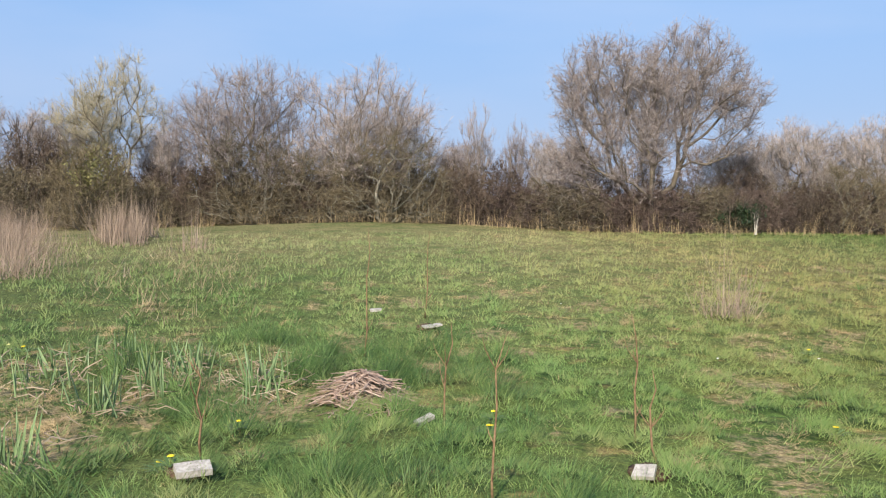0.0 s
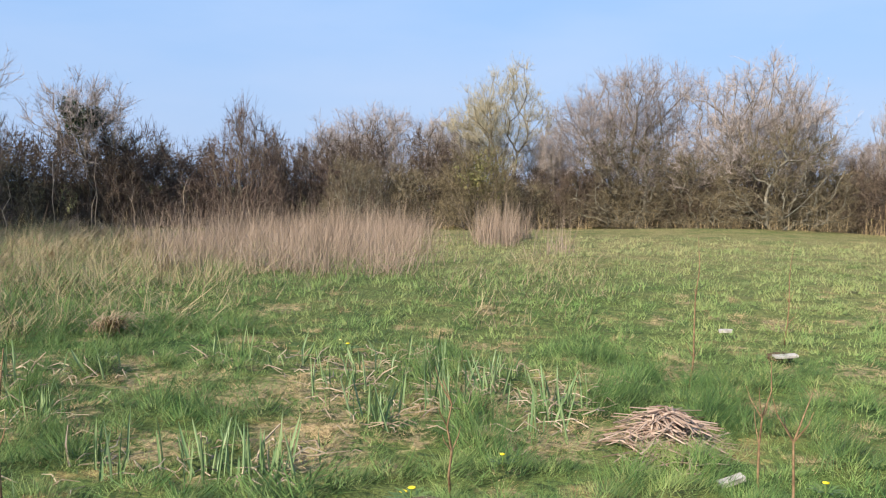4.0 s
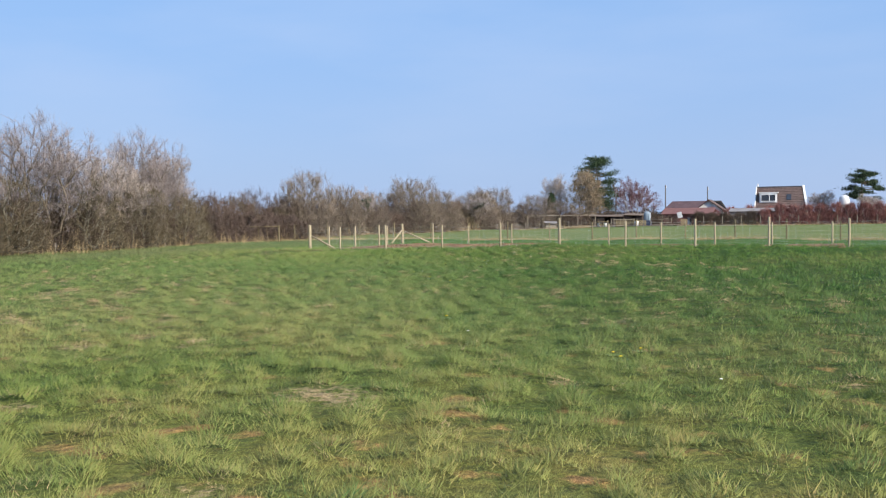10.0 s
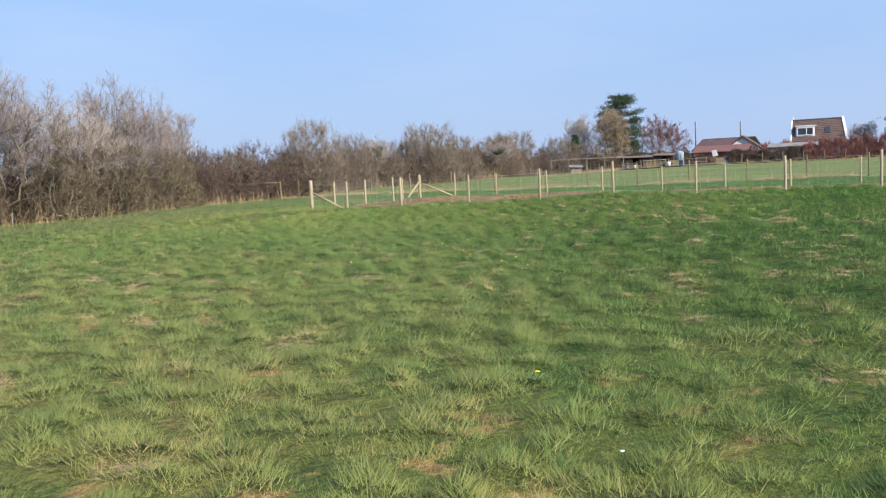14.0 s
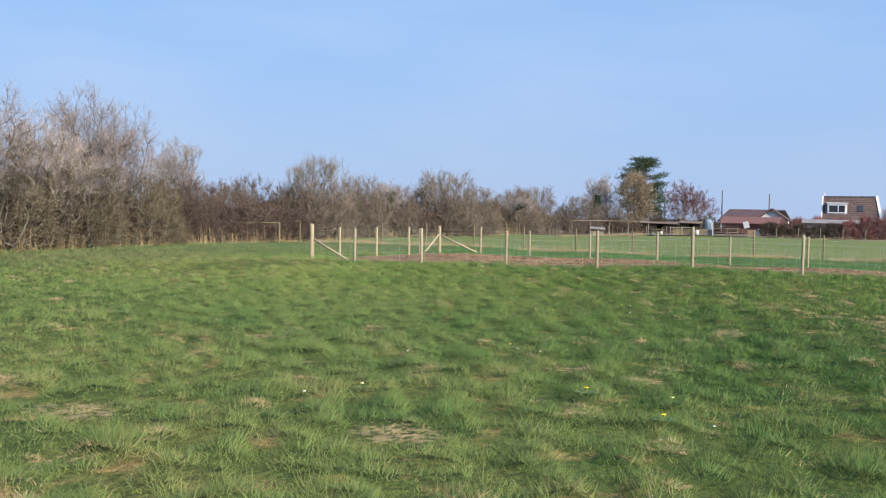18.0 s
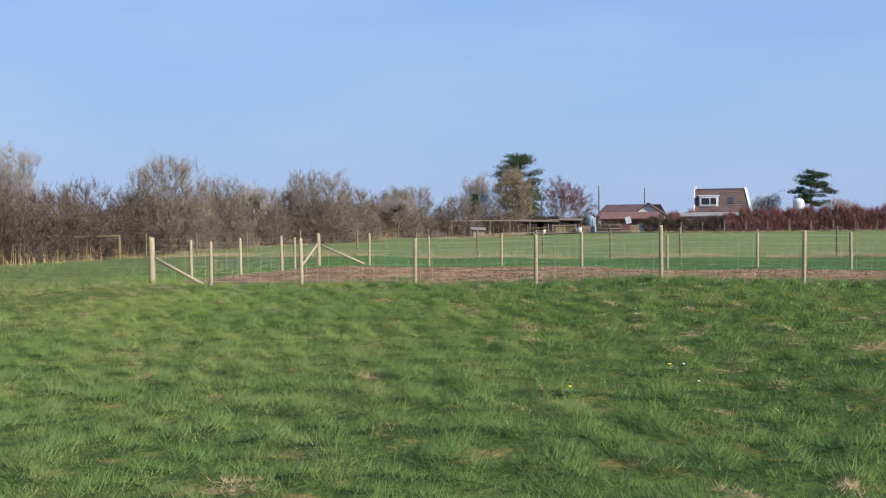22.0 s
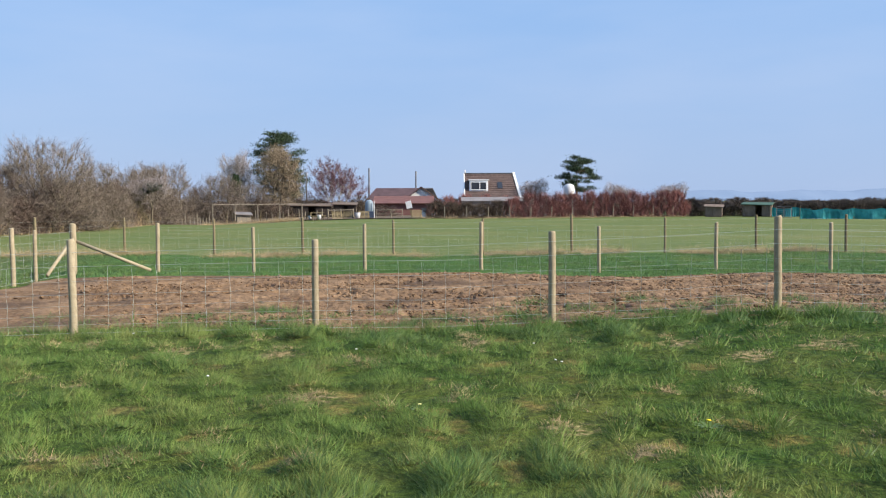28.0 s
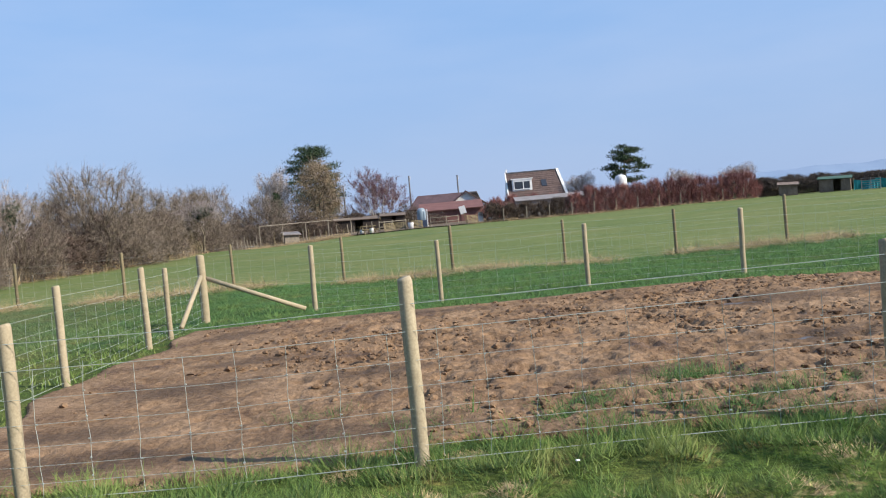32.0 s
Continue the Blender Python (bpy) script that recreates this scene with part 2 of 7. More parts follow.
def lying(n, l, b, own=0.65):
    """Turns a blade's normal towards the slope of its tuft, as a mass of blades shades."""
    at, geo, sc, ad, nm = n.new("ShaderNodeAttribute"), n.new("ShaderNodeNewGeometry"), n.new("ShaderNodeVectorMath"), n.new("ShaderNodeVectorMath"), n.new("ShaderNodeVectorMath")
    at.attribute_name = "lie"
    sc.operation, sc.inputs[3].default_value = "SCALE", own
    ad.operation, nm.operation = "ADD", "NORMALIZE"
    l.new(geo.outputs["Normal"], sc.inputs[0])
    l.new(at.outputs["Vector"], ad.inputs[0])
    l.new(sc.outputs[0], ad.inputs[1])
    l.new(ad.outputs[0], nm.inputs[0])
    l.new(nm.outputs[0], b.inputs["Normal"])


def sheer(n, l, b, c, share):
    """Lets some light through thin blades."""
    tr, add = n.new("ShaderNodeBsdfTranslucent"), n.new("ShaderNodeMixShader")
    l.new(c, tr.inputs[0])
    add.inputs[0].default_value = share
    l.new(b.outputs[0], add.inputs[1])
    l.new(tr.outputs[0], add.inputs[2])
    l.new(add.outputs[0], n["Material Output"].inputs[0])


def grass_blade():
    m, n, l, b = mat("grass_blade", 0.6, 0.22)
    c, v = pasture_colour(n, l, True)
    l.new(c, b.inputs["Base Color"])
    lying(n, l, b)
    sheer(n, l, b, c, 0.22)
    return m


def lush_blade():
    m, n, l, b = mat("lush_blade", 0.55, 0.25)
    c = ramp(n, l, island(n), [(0.0, (0.05, 0.125, 0.03)), (1.0, (0.165, 0.26, 0.075))])
    c = mix(n, l, 0.35, c, ramp(n, l, noise_tex(n, l, world_pos(n), 2.5, 3), [(0.35, (0.045, 0.11, 0.03)), (0.65, (0.15, 0.2, 0.06))]))
    l.new(c, b.inputs["Base Color"])
    lying(n, l, b)
    sheer(n, l, b, c, 0.2)
    return m


def meadow():
    """The shorter, even grass of the far field."""
    m, n, l, b = mat("meadow", 0.95, 0.1)
    v = world_pos(n)
    c = ramp(n, l, noise_tex(n, l, v, 0.16, 4, 0.6), [(0.32, (0.06, 0.11, 0.03)), (0.52, (0.105, 0.138, 0.045)), (0.7, (0.18, 0.172, 0.072))])
    f = noise_tex(n, l, v, 1.8, 6, 0.75)
    c = mix(n, l, 0.5, c, ramp(n, l, f, [(0.3, (0.05, 0.09, 0.02)), (0.7, (0.24, 0.24, 0.1))]))
    l.new(c, b.inputs["Base Color"])
    bump(n, l, b, f, 0.6, 0.08)
    return m


TURF, BLADE, MEADOW = turf(), grass_blade(), meadow()


# ---- helpers of this scene ----
def part(name, bm, material, parent=None, label="", smooth=False):
    me = bpy.data.meshes.new(name)
    bm.to_mesh(me)
    bm.free()
    return link(name, me, material, parent, label, smooth)


def link(name, me, material, parent=None, label="", smooth=False):
    if material is not None:
        me.materials.append(material)
    if smooth:
        me.polygons.foreach_set("use_smooth", [True] * len(me.polygons))
    ob = new(name, me)
    if parent is not None:
        ob.parent = parent
    return tagged(ob, label)


def mesh_of(name, verts, faces):
    me = bpy.data.meshes.new(name)
    me.from_pydata(verts, [], faces)
    me.update()
    return me


def with_lie(me, swell_by=1.35):
    """Stores on each blade the slope of the tuft that it grows from."""
    v = np.empty(3 * len(me.vertices), np.float32)
    me.vertices.foreach_get("co", v)
    v = v.reshape(-1, 3, 3).mean(1)
    x, y = v[:, 0], v[:, 1]
    nx = (height(x - 0.04, y) - height(x + 0.04, y)) / 0.08 * swell_by
    ny = (height(x, y - 0.04) - height(x, y + 0.04)) / 0.08 * swell_by
    q = np.stack([nx, ny, np.ones(len(x))], 1)
    q /= np.linalg.norm(q, axis=1)[:, None]
    me.attributes.new("lie", "FLOAT_VECTOR", "FACE").data.foreach_set("vector", q.astype(np.float32).reshape(-1))
    return me


def tri_mesh(name, v):
    """A mesh of loose triangles from an array (n, 3, 3)."""
    v = np.asarray(v, dtype=np.float32)
    k = len(v)
    me = bpy.data.meshes.new(name)
    me.vertices.add(3 * k)
    me.vertices.foreach_set("co", v.reshape(-1))
    me.loops.add(3 * k)
    me.loops.foreach_set("vertex_index", np.arange(3 * k, dtype=np.int32))
    me.polygons.add(k)
    me.polygons.foreach_set("loop_start", np.arange(0, 3 * k, 3, dtype=np.int32))
    me.update(calc_edges=True)
    return me


def quad_mesh(name, v):
    """A mesh of loose quads from an array (n, 4, 3)."""
    v = np.asarray(v, dtype=np.float32)
    k = len(v)
    me = bpy.data.meshes.new(name)
    me.vertices.add(4 * k)
    me.vertices.foreach_set("co", v.reshape(-1))
    me.loops.add(4 * k)
    me.loops.foreach_set("vertex_index", np.arange(4 * k, dtype=np.int32))
    me.polygons.add(k)
    me.polygons.foreach_set("loop_start", np.arange(0, 4 * k, 4, dtype=np.int32))
    me.update(calc_edges=True)
    return me


def empty(name, x=0, y=0, z=0, rz=0, label="", category="", group="", kind=""):
    ob = new(name)
    ob.matrix_world = pose(x, y, z, 0, 0, rz)
    return tagged(ob, label, category, group, kind)


def box_bm(x0, y0, z0, x1, y1, z1, bevel=0.0):
    bm = bmesh.new()
    bmesh.ops.create_cube(bm, size=1)
    for v in bm.verts:
        v.co = Vector(((x0 + x1) / 2 + v.co.x * (x1 - x0), (y0 + y1) / 2 + v.co.y * (y1 - y0), (z0 + z1) / 2 + v.co.z * (z1 - z0)))
    if bevel:
        bmesh.ops.bevel(bm, geom=bm.edges[:], offset=bevel, segments=1, affect="EDGES")
    return bm


def tube(pts, radii, sides=6, verts=None, faces=None, cap=True):
    """Tapered tube along points; appends to verts and faces."""
    verts = [] if verts is None else verts
    faces = [] if faces is None else faces
    pts = [Vector(p) for p in pts]
    base = len(verts)
    for i, p in enumerate(pts):
        d = (pts[min(i + 1, len(pts) - 1)] - pts[max(i - 1, 0)]).normalized()
        u = d.orthogonal().normalized() if i == 0 else (u - d * u.dot(d)).normalized()
        w = d.cross(u)
        for k in range(sides):
            a = 2 * math.pi * k / sides
            verts.append(p + (u * math.cos(a) + w * math.sin(a)) * radii[i])
    for i in range(len(pts) - 1):
        for k in range(sides):
            a, b = base + i * sides + k, base + i * sides + (k + 1) % sides
            faces.append((a, b, b + sides, a + sides))
    if cap:
        faces.append(tuple(base + k for k in reversed(range(sides))))
        faces.append(tuple(base + (len(pts) - 1) * sides + k for k in range(sides)))
    return verts, faces


def step(a, b, x):
    t = np.clip((np.asarray(x, float) - a) / (b - a), 0, 1)
    return t * t * (3 - 2 * t)


WAVES = [(math.cos(a_), math.sin(a_), 6.2832 / wl_, ph_) for a_, wl_, ph_ in zip(np.random.RandomState(3).uniform(0, math.pi, 13), np.geomspace(0.3, 1.05, 13), np.random.RandomState(4).uniform(0, 6.28, 13))]


def tussocks(x, y):
    """Hummocks of the sward, about -1 in the hollows to 1.4 on the tops."""
    x, y = np.asarray(x, float), np.asarray(y, float)
    bx, by = x + 0.12 * np.sin(1.9 * y + 0.6 * x), y + 0.12 * np.sin(2.3 * x - 0.8 * y)
    hum = np.zeros(np.broadcast(x, y).shape)
    for c, s, k, ph in WAVES:
        hum = hum + np.sin((bx * c + by * s) * k + ph)
    return np.clip(hum * 0.42, -1.1, 1.5)


def height(x, y, fine=True):
    """The lie of the land, with the tufts of the grazed sward on it."""
    x, y = np.asarray(x, float), np.asarray(y, float)
    z = 0.04 * np.sin(0.31 * x + 0.7) * np.sin(0.27 * y) + 0.03 * np.sin(0.9 * x + 0.4 * y)
    z = z + 0.38 * np.exp(-((x + 12) / 11) ** 2 - ((y + 41) / 9) ** 2)
    z = z + 0.2 * step(1, 9, x) * np.exp(-((y + 0.3) / 4) ** 2)
    z = z - 0.07 * np.exp(-((y - 10.4) / 3) ** 2)
    # none in the pen or the far field
    if fine:
        z = z + 0.042 * tussocks(x, y) * (1 - step(-0.6, 0.3, y)) * step(-16, -14, x)
    far = np.maximum(np.abs(x), np.abs(y))
    return z * (1 - step(60, 90, far)) - 0.5 * np.exp(-((x + 17) / 7) ** 2 - ((y - 69) / 9) ** 2)


def hz(x, y):
    return float(height(x, y))


# ---- ground: one sheet to the horizon ----
def axis(lo, hi, cell, steps=(1, 2, 4, 8, 16, 32, 64, 128, 256, 512, 1024, 2048)):
    mid = list(np.arange(lo, hi + 1e-6, cell))
    out_lo, out_hi, a, b = [], [], lo, hi
    for s in steps:
        a, b = a - s, b + s
        out_lo.append(a)
        out_hi.append(b)
    return np.array(out_lo[::-1] + mid + out_hi)


def grid_mesh(name, xs, ys, fn):
    X, Y = np.meshgrid(xs, ys)
    Z = fn(X, Y)
    v = np.stack([X, Y, Z], -1).reshape(-1, 3)
    nx, ny = len(xs), len(ys)
    i = (np.arange(ny - 1)[:, None] * nx + np.arange(nx - 1)[None, :]).reshape(-1)
    f = np.stack([i, i + 1, i + nx + 1, i + nx], -1)
    return mesh_of(name, v.tolist(), f.tolist())


# ---- mud of the pen ----
MUD_X, MUD_Y, MUD_CELL = (-4.34, 20.0), (-0.6, 9.6), 0.04
PUDDLES = [(3.6, 3.1, 0.5, 0.22), (4.0, 6.0, 0.55, 0.3), (9.5, 4.6, 0.6, 0.3)]
# smooth wet hollows: x, y, half width, half depth
WET = [(-2.5, 3.3, 1.0, 0.5), (-2.2, 4.6, 0.8, 0.3), (-2.4, 0.75, 1.5, 0.45), (-0.5, 0.9, 1.2, 0.35), (-2.9, 1.7, 0.9, 0.35), (-0.6, 3.1, 0.8, 0.35), (-0.3, 8.3, 1.5, 0.45), (-3.0, 7.4, 0.6, 0.7), (4.4, 6.0, 1.3, 0.7), (3.8, 3.1, 1.0, 0.5), (7.0, 5.5, 1.4, 0.6), (1.6, 2.0, 0.8, 0.3)]


def mud_edge(x, y):
    """Above 0 inside the trampled ground."""
    wob = 0.35 * np.sin(1.1 * x + 0.5) + 0.25 * np.sin(2.7 * x + 1.2) + 0.15 * np.sin(5.3 * x)
    front = y - (0.06 + 0.1 * step(-0.5, 2.0, x) + 0.3 * wob + 0.2 * np.sin(0.45 * x + 2.0))
    back = (8.9 + 0.35 * np.sin(0.6 * x) + 0.12 * wob) - y
    left = x - (-4.0 + 0.14 * np.sin(1.3 * y - 1.0) + 0.1 * np.sin(3.1 * y))
    return np.minimum(np.minimum(front, back), left)


def to_line(p, line):
    best = np.full(len(p), 1e9)
    for (ax, ay), (bx, by) in zip(line, line[1:]):
        a, v = np.array([ax, ay]), np.array([bx - ax, by - ay])
        t = np.clip(((p - a) @ v) / (v @ v), 0, 1)
        best = np.minimum(best, np.linalg.norm(p - a - t[:, None] * v, axis=1))
    return best


FIELD_LINE = [(19.5, -44), (16.5, -38), (15.5, -31), (9, -20), (4, -9), (1, -4)]
# worn spots: pale flattened litter, where little grass stands
rng_w = np.random.RandomState(77)
WORN = rng_w.uniform((-6, -54), (26, 0.5), (1900, 2))
WORN = WORN[to_line(WORN, FIELD_LINE) < 11]
lot = np.sin(0.23 * WORN[:, 0] + 1) * np.sin(0.19 * WORN[:, 1] + 0.5) + rng_w.normal(0, 0.55, len(WORN))
WORN = np.concatenate([WORN[lot > -0.25], rng_w.uniform((13, -44.5), (17, -42), (34, 2)), rng_w.uniform((14.5, -47.6), (19.5, -44.8), (48, 2))])
WORN_R = np.clip(rng_w.lognormal(-1.8, 0.42, len(WORN)), 0.07, 0.38) * np.interp(WORN[:, 1], (-44, -27, -18), (0.9, 1.12, 0.74))

ground = link("ground", grid_mesh("ground", np.union1d(axis(-24, 30, 0.17), np.arange(-44, -25, 2.0)), np.union1d(axis(-66, 20, 0.17), np.arange(24, 110, 2.0)), lambda x, y: height(x, y, False) - 0.012 - 0.12 * step(0.25, 0.8, mud_edge(x, y))), TURF, None, "rough green pasture with straw-coloured patches", True)
tagged(ground, category="ground", kind="structure")
gco = np.empty(3 * len(ground.data.vertices), np.float32)
ground.data.vertices.foreach_get("co", gco)
gco = gco.reshape(-1, 3)
bare, by_y = np.zeros(len(gco)), np.argsort(gco[:, 1])
sorted_y = gco[by_y, 1]
for (cx, cy), r_ in zip(WORN, WORN_R):
    i = by_y[np.searchsorted(sorted_y, cy - 2 * r_):np.searchsorted(sorted_y, cy + 2 * r_)]
    bare[i] = np.maximum(bare[i], np.exp(-(((gco[i, 0] - cx) * 0.75) ** 2 + (gco[i, 1] - cy) ** 2) / (r_ * r_) * 0.8))
ground.data.attributes.new("worn", "FLOAT", "POINT").data.foreach_set("value", bare.astype(np.float32))
ground.data.materials.append(MEADOW)
for poly in ground.data.polygons:
    if poly.center.y > 16.4 or abs(poly.center.x) > 70 or poly.center.y < -90:
        poly.material_index = 1


def mud_height(x, y):
    rng = np.random.RandomState(4)
    z = np.zeros_like(x)
    for wl_, amp in ((1.3, 0.012), (0.5, 0.007), (0.27, 0.005), (0.16, 0.005)):
        for k in range(5):
            a, ph = rng.uniform(0, 6.28), rng.uniform(0, 6.28)
            z += amp * 0.6 * np.sin((x * math.cos(a) + y * math.sin(a)) * 6.28 / wl_ / rng.uniform(0.75, 1.3) + ph)
    # hoof prints: small pits with raised rims
    for k in range(1500):
        cx, cy = rng.uniform(-3.6, 14), rng.uniform(0.7, 9)
        i0, j0 = int((cx - MUD_X[0]) / MUD_CELL), int((cy - MUD_Y[0]) / MUD_CELL)
        i1, j1 = max(0, i0 - 5), max(0, j0 - 5)
        sx, sy = x[j1:j0 + 6, i1:i0 + 6], y[j1:j0 + 6, i1:i0 + 6]
        d = np.hypot(sx - cx, sy - cy) / rng.uniform(0.055, 0.085)
        z[j1:j0 + 6, i1:i0 + 6] += -0.07 * np.exp(-d ** 2) + 0.006 * np.exp(-(d - 1.7) ** 2 * 2)
    z += rng.uniform(-0.017, 0.013, x.shape)
    dip = np.zeros_like(x)
    for cx, cy, rx, ry in PUDDLES:
        q = np.exp(-((x - cx) / rx) ** 2 - ((y - cy) / ry) ** 2)
        dip = np.maximum(dip, q)
    for cx, cy, rx, ry in WET:
        dip = np.maximum(dip, 0.7 * np.exp(-((x - cx) / rx) ** 2 - ((y - cy) / ry) ** 2))
    calm = 0.4 + 0.6 * step(-2.8, 0.5, x + 0.4 * y - 1.5)
    z = z * calm * (1 - 0.85 * dip) - 0.075 * np.maximum(0, dip - 0.7) / 0.3 - 0.012 * dip
    e = mud_edge(x, y)
    return height(x, y) + np.where(e > 0, 0.03 + z * step(0, 0.5, e), -0.08)


def mud_material():
    m, n, l, b = mat("mud", 0.85, 0.18)
    v = world_pos(n)
    a, f = noise_tex(n, l, v, 1.1, 4, 0.6), noise_tex(n, l, v, 15, 4, 0.65)
    c = ramp(n, l, a, [(0.32, (0.07, 0.037, 0.02)), (0.5, (0.22, 0.134, 0.075)), (0.68, (0.33, 0.216, 0.13))])
    c = mix(n, l, 0.4, c, ramp(n, l, f, [(0.4, (0.075, 0.046, 0.026)), (0.52, (0.19, 0.12, 0.072)), (0.64, (0.32, 0.215, 0.135))]))
    c = mix(n, l, ramp(n, l, noise_tex(n, l, v, 8, 3), [(0.62, (0, 0, 0)), (0.7, (0.6, 0.6, 0.6))]), c, (0.07, 0.042, 0.025))
    wet = n.new("ShaderNodeAttribute")
    wet.attribute_name = "wet"
    soak = ramp(n, l, mix(n, l, 0.35, wet.outputs["Color"], noise_tex(n, l, v, 3.0, 4, 0.65)), [(0.42, (0, 0, 0)), (0.72, (1, 1, 1))])
    c = mix(n, l, soak, c, mix(n, l, 0.75, (0.085, 0.058, 0.036), mix(n, l, 1.0, c, (0.62, 0.6, 0.58), "MULTIPLY")))
    l.new(c, b.inputs["Base Color"])
    l.new(mix(n, l, soak, ramp(n, l, a, [(0.32, (0.6, 0.6, 0.6)), (0.45, (0.9, 0.9, 0.9))]), (0.74, 0.74, 0.74)), b.inputs["Roughness"])
    bump(n, l, b, f, 0.9, 0.035)
    return m


mud = link("mud", grid_mesh("mud", np.arange(*MUD_X, MUD_CELL), np.arange(*MUD_Y, MUD_CELL), mud_height), mud_material(), None, "trampled brown mud inside the fenced pen", True)
tagged(mud, category="mud", kind="structure")
mco = np.empty(3 * len(mud.data.vertices), np.float32)
mud.data.vertices.foreach_get("co", mco)
mco = mco.reshape(-1, 3)
damp = np.zeros(len(mco))
for cx, cy, rx, ry in WET:
    damp = np.maximum(damp, np.exp(-((mco[:, 0] - cx) / rx) ** 2 - ((mco[:, 1] - cy) / ry) ** 2))
mud.data.attributes.new("wet", "FLOAT", "POINT").data.foreach_set("value", damp.astype(np.float32))
WATER, _n, _l, _b = mat("muddy_water", 0.28, 0.3)
_b.inputs["Base Color"].default_value = (0.09, 0.07, 0.055, 1)
bump(_n, _l, _b, noise_tex(_n, _l, world_pos(_n), 9, 2), 0.08, 0.01)
for px_, py_, rx_, ry_ in PUDDLES:
    ring = [(px_ + rx_ * 0.95 * math.cos(a) * (1 + 0.2 * math.sin(3 * a + px_)), py_ + ry_ * 0.95 * math.sin(a) * (1 + 0.25 * math.cos(2 * a + py_)), hz(px_, py_) - 0.012) for a in np.linspace(0, 6.283, 26)[:-1]]
    puddle = tagged(link("puddle", mesh_of("puddle", ring, [tuple(range(25))]), WATER), "shallow muddy puddle lying in the trampled pen", "puddle", "puddles", "structure")

# loose clods kicked up by hooves
rng_c = np.random.RandomState(15)
ICO = np.array([(0, 0, 1), (0.9, 0, 0.4), (0.3, 0.85, 0.4), (-0.7, 0.5, 0.4), (-0.7, -0.5, 0.4), (0.3, -0.85, 0.4), (0.6, 0.5, -0.4), (-0.3, 0.8, -0.4), (-0.9, 0, -0.4), (-0.3, -0.8, -0.4), (0.6, -0.5, -0.4)])
ICO_F = [(0, 1, 2), (0, 2, 3), (0, 3, 4), (0, 4, 5), (0, 5, 1), (1, 6, 2), (2, 7, 3), (3, 8, 4), (4, 9, 5), (5, 10, 1), (2, 6, 7), (3, 7, 8), (4, 8, 9), (5, 9, 10), (1, 10, 6)]
spots = rng_c.uniform((-3.6, 0.3), (15, 8.9), (11000, 2))
thick = np.sin(1.3 * spots[:, 0] + 0.7 * spots[:, 1]) + np.sin(0.6 * spots[:, 0] - 1.1 * spots[:, 1] + 1) + 0.25 * spots[:, 0] + rng_c.normal(0, 0.8, len(spots))
for cx, cy, rx, ry in WET:
    thick -= 2.2 * np.exp(-((spots[:, 0] - cx) / rx) ** 2 - ((spots[:, 1] - cy) / ry) ** 2)
spots = spots[(thick > 0.2) & (mud_edge(spots[:, 0], spots[:, 1]) > 0.1)]
near_ = (np.abs(spots[:, 0] - 1.5) < 3.2) & (spots[:, 1] < 4.2)
nearest = np.flatnonzero(near_)[:280]
lumps = []
for k in range(6):
    lump = mesh_of("clod", (ICO * rng_c.uniform(0.65, 1.3, (11, 1))).tolist(), ICO_F)
    lump.materials.append(mud.data.materials[0])
    lumps.append(lump)
for k, i_ in enumerate(nearest):
    clod = new("clod", lumps[k % 6])
    clod.parent = mud
    r_ = 0.012 + 0.034 * rng_c.uniform() ** 2.2
    clod.matrix_world = pose(spots[i_][0], spots[i_][1], hz(*spots[i_]) + 0.035, 0, 0, 77 * k) @ Matrix.Diagonal((r_ * rng_c.uniform(0.8, 1.6), r_, r_ * 0.75, 1))
spots = np.delete(spots, nearest, 0)
cv, cf = [], []
for cx, cy in spots:
    r_ = 0.012 + 0.034 * rng_c.uniform() ** 2.2
    q = ICO * rng_c.uniform(0.65, 1.3, (11, 1)) * np.array([r_ * rng_c.uniform(0.8, 1.6), r_ * rng_c.uniform(0.8, 1.4), r_ * 0.75])
    i0 = len(cv)
    cv += (q + np.array([cx, cy, hz(cx, cy) + 0.035])).tolist()
    cf += [(a + i0, b_ + i0, c_ + i0) for a, b_, c_ in ICO_F]
tagged(link("mud_clods", mesh_of("mud_clods", cv, cf), mud.data.materials[0], None, "loose clods of brown earth on the trampled pen"), category="clods", kind="stuff")

# ---- fences ----
WOOD = speckled("new_fence_wood", (0.25, 0.2, 0.125), (0.44, 0.37, 0.255), 9, 0.8, 0.2, 0.3, 0.004, per_object=0.35, fine=70)
OLD_WOOD = speckled("old_fence_wood", (0.11, 0.09, 0.055), (0.26, 0.21, 0.125), 9, 0.9, 0.15, 0.4, 0.005, per_object=0.4, fine=60)
WIRE, _n, _l, _b = mat("galvanised_wire", 0.5, 0.5, 0.25)
_b.inputs["Base Color"].default_value = (0.46, 0.5, 0.46, 1)


def post_mesh(r, h, sides=12, lean=0.0):
    rng = random.Random(int(r * 1e4) + int(h * 100))
    zs = [-0.3, 0.0, 0.3 * h, 0.65 * h, h - 0.02, h]
    pts = [(lean * z + rng.uniform(-0.004, 0.004), rng.uniform(-0.004, 0.004), z) for z in zs]
    v, f = tube(pts, [r * 1.03, r * 1.02, r, r * 0.99, r * 0.97, r * 0.86], sides)
    return mesh_of("post", v, f)


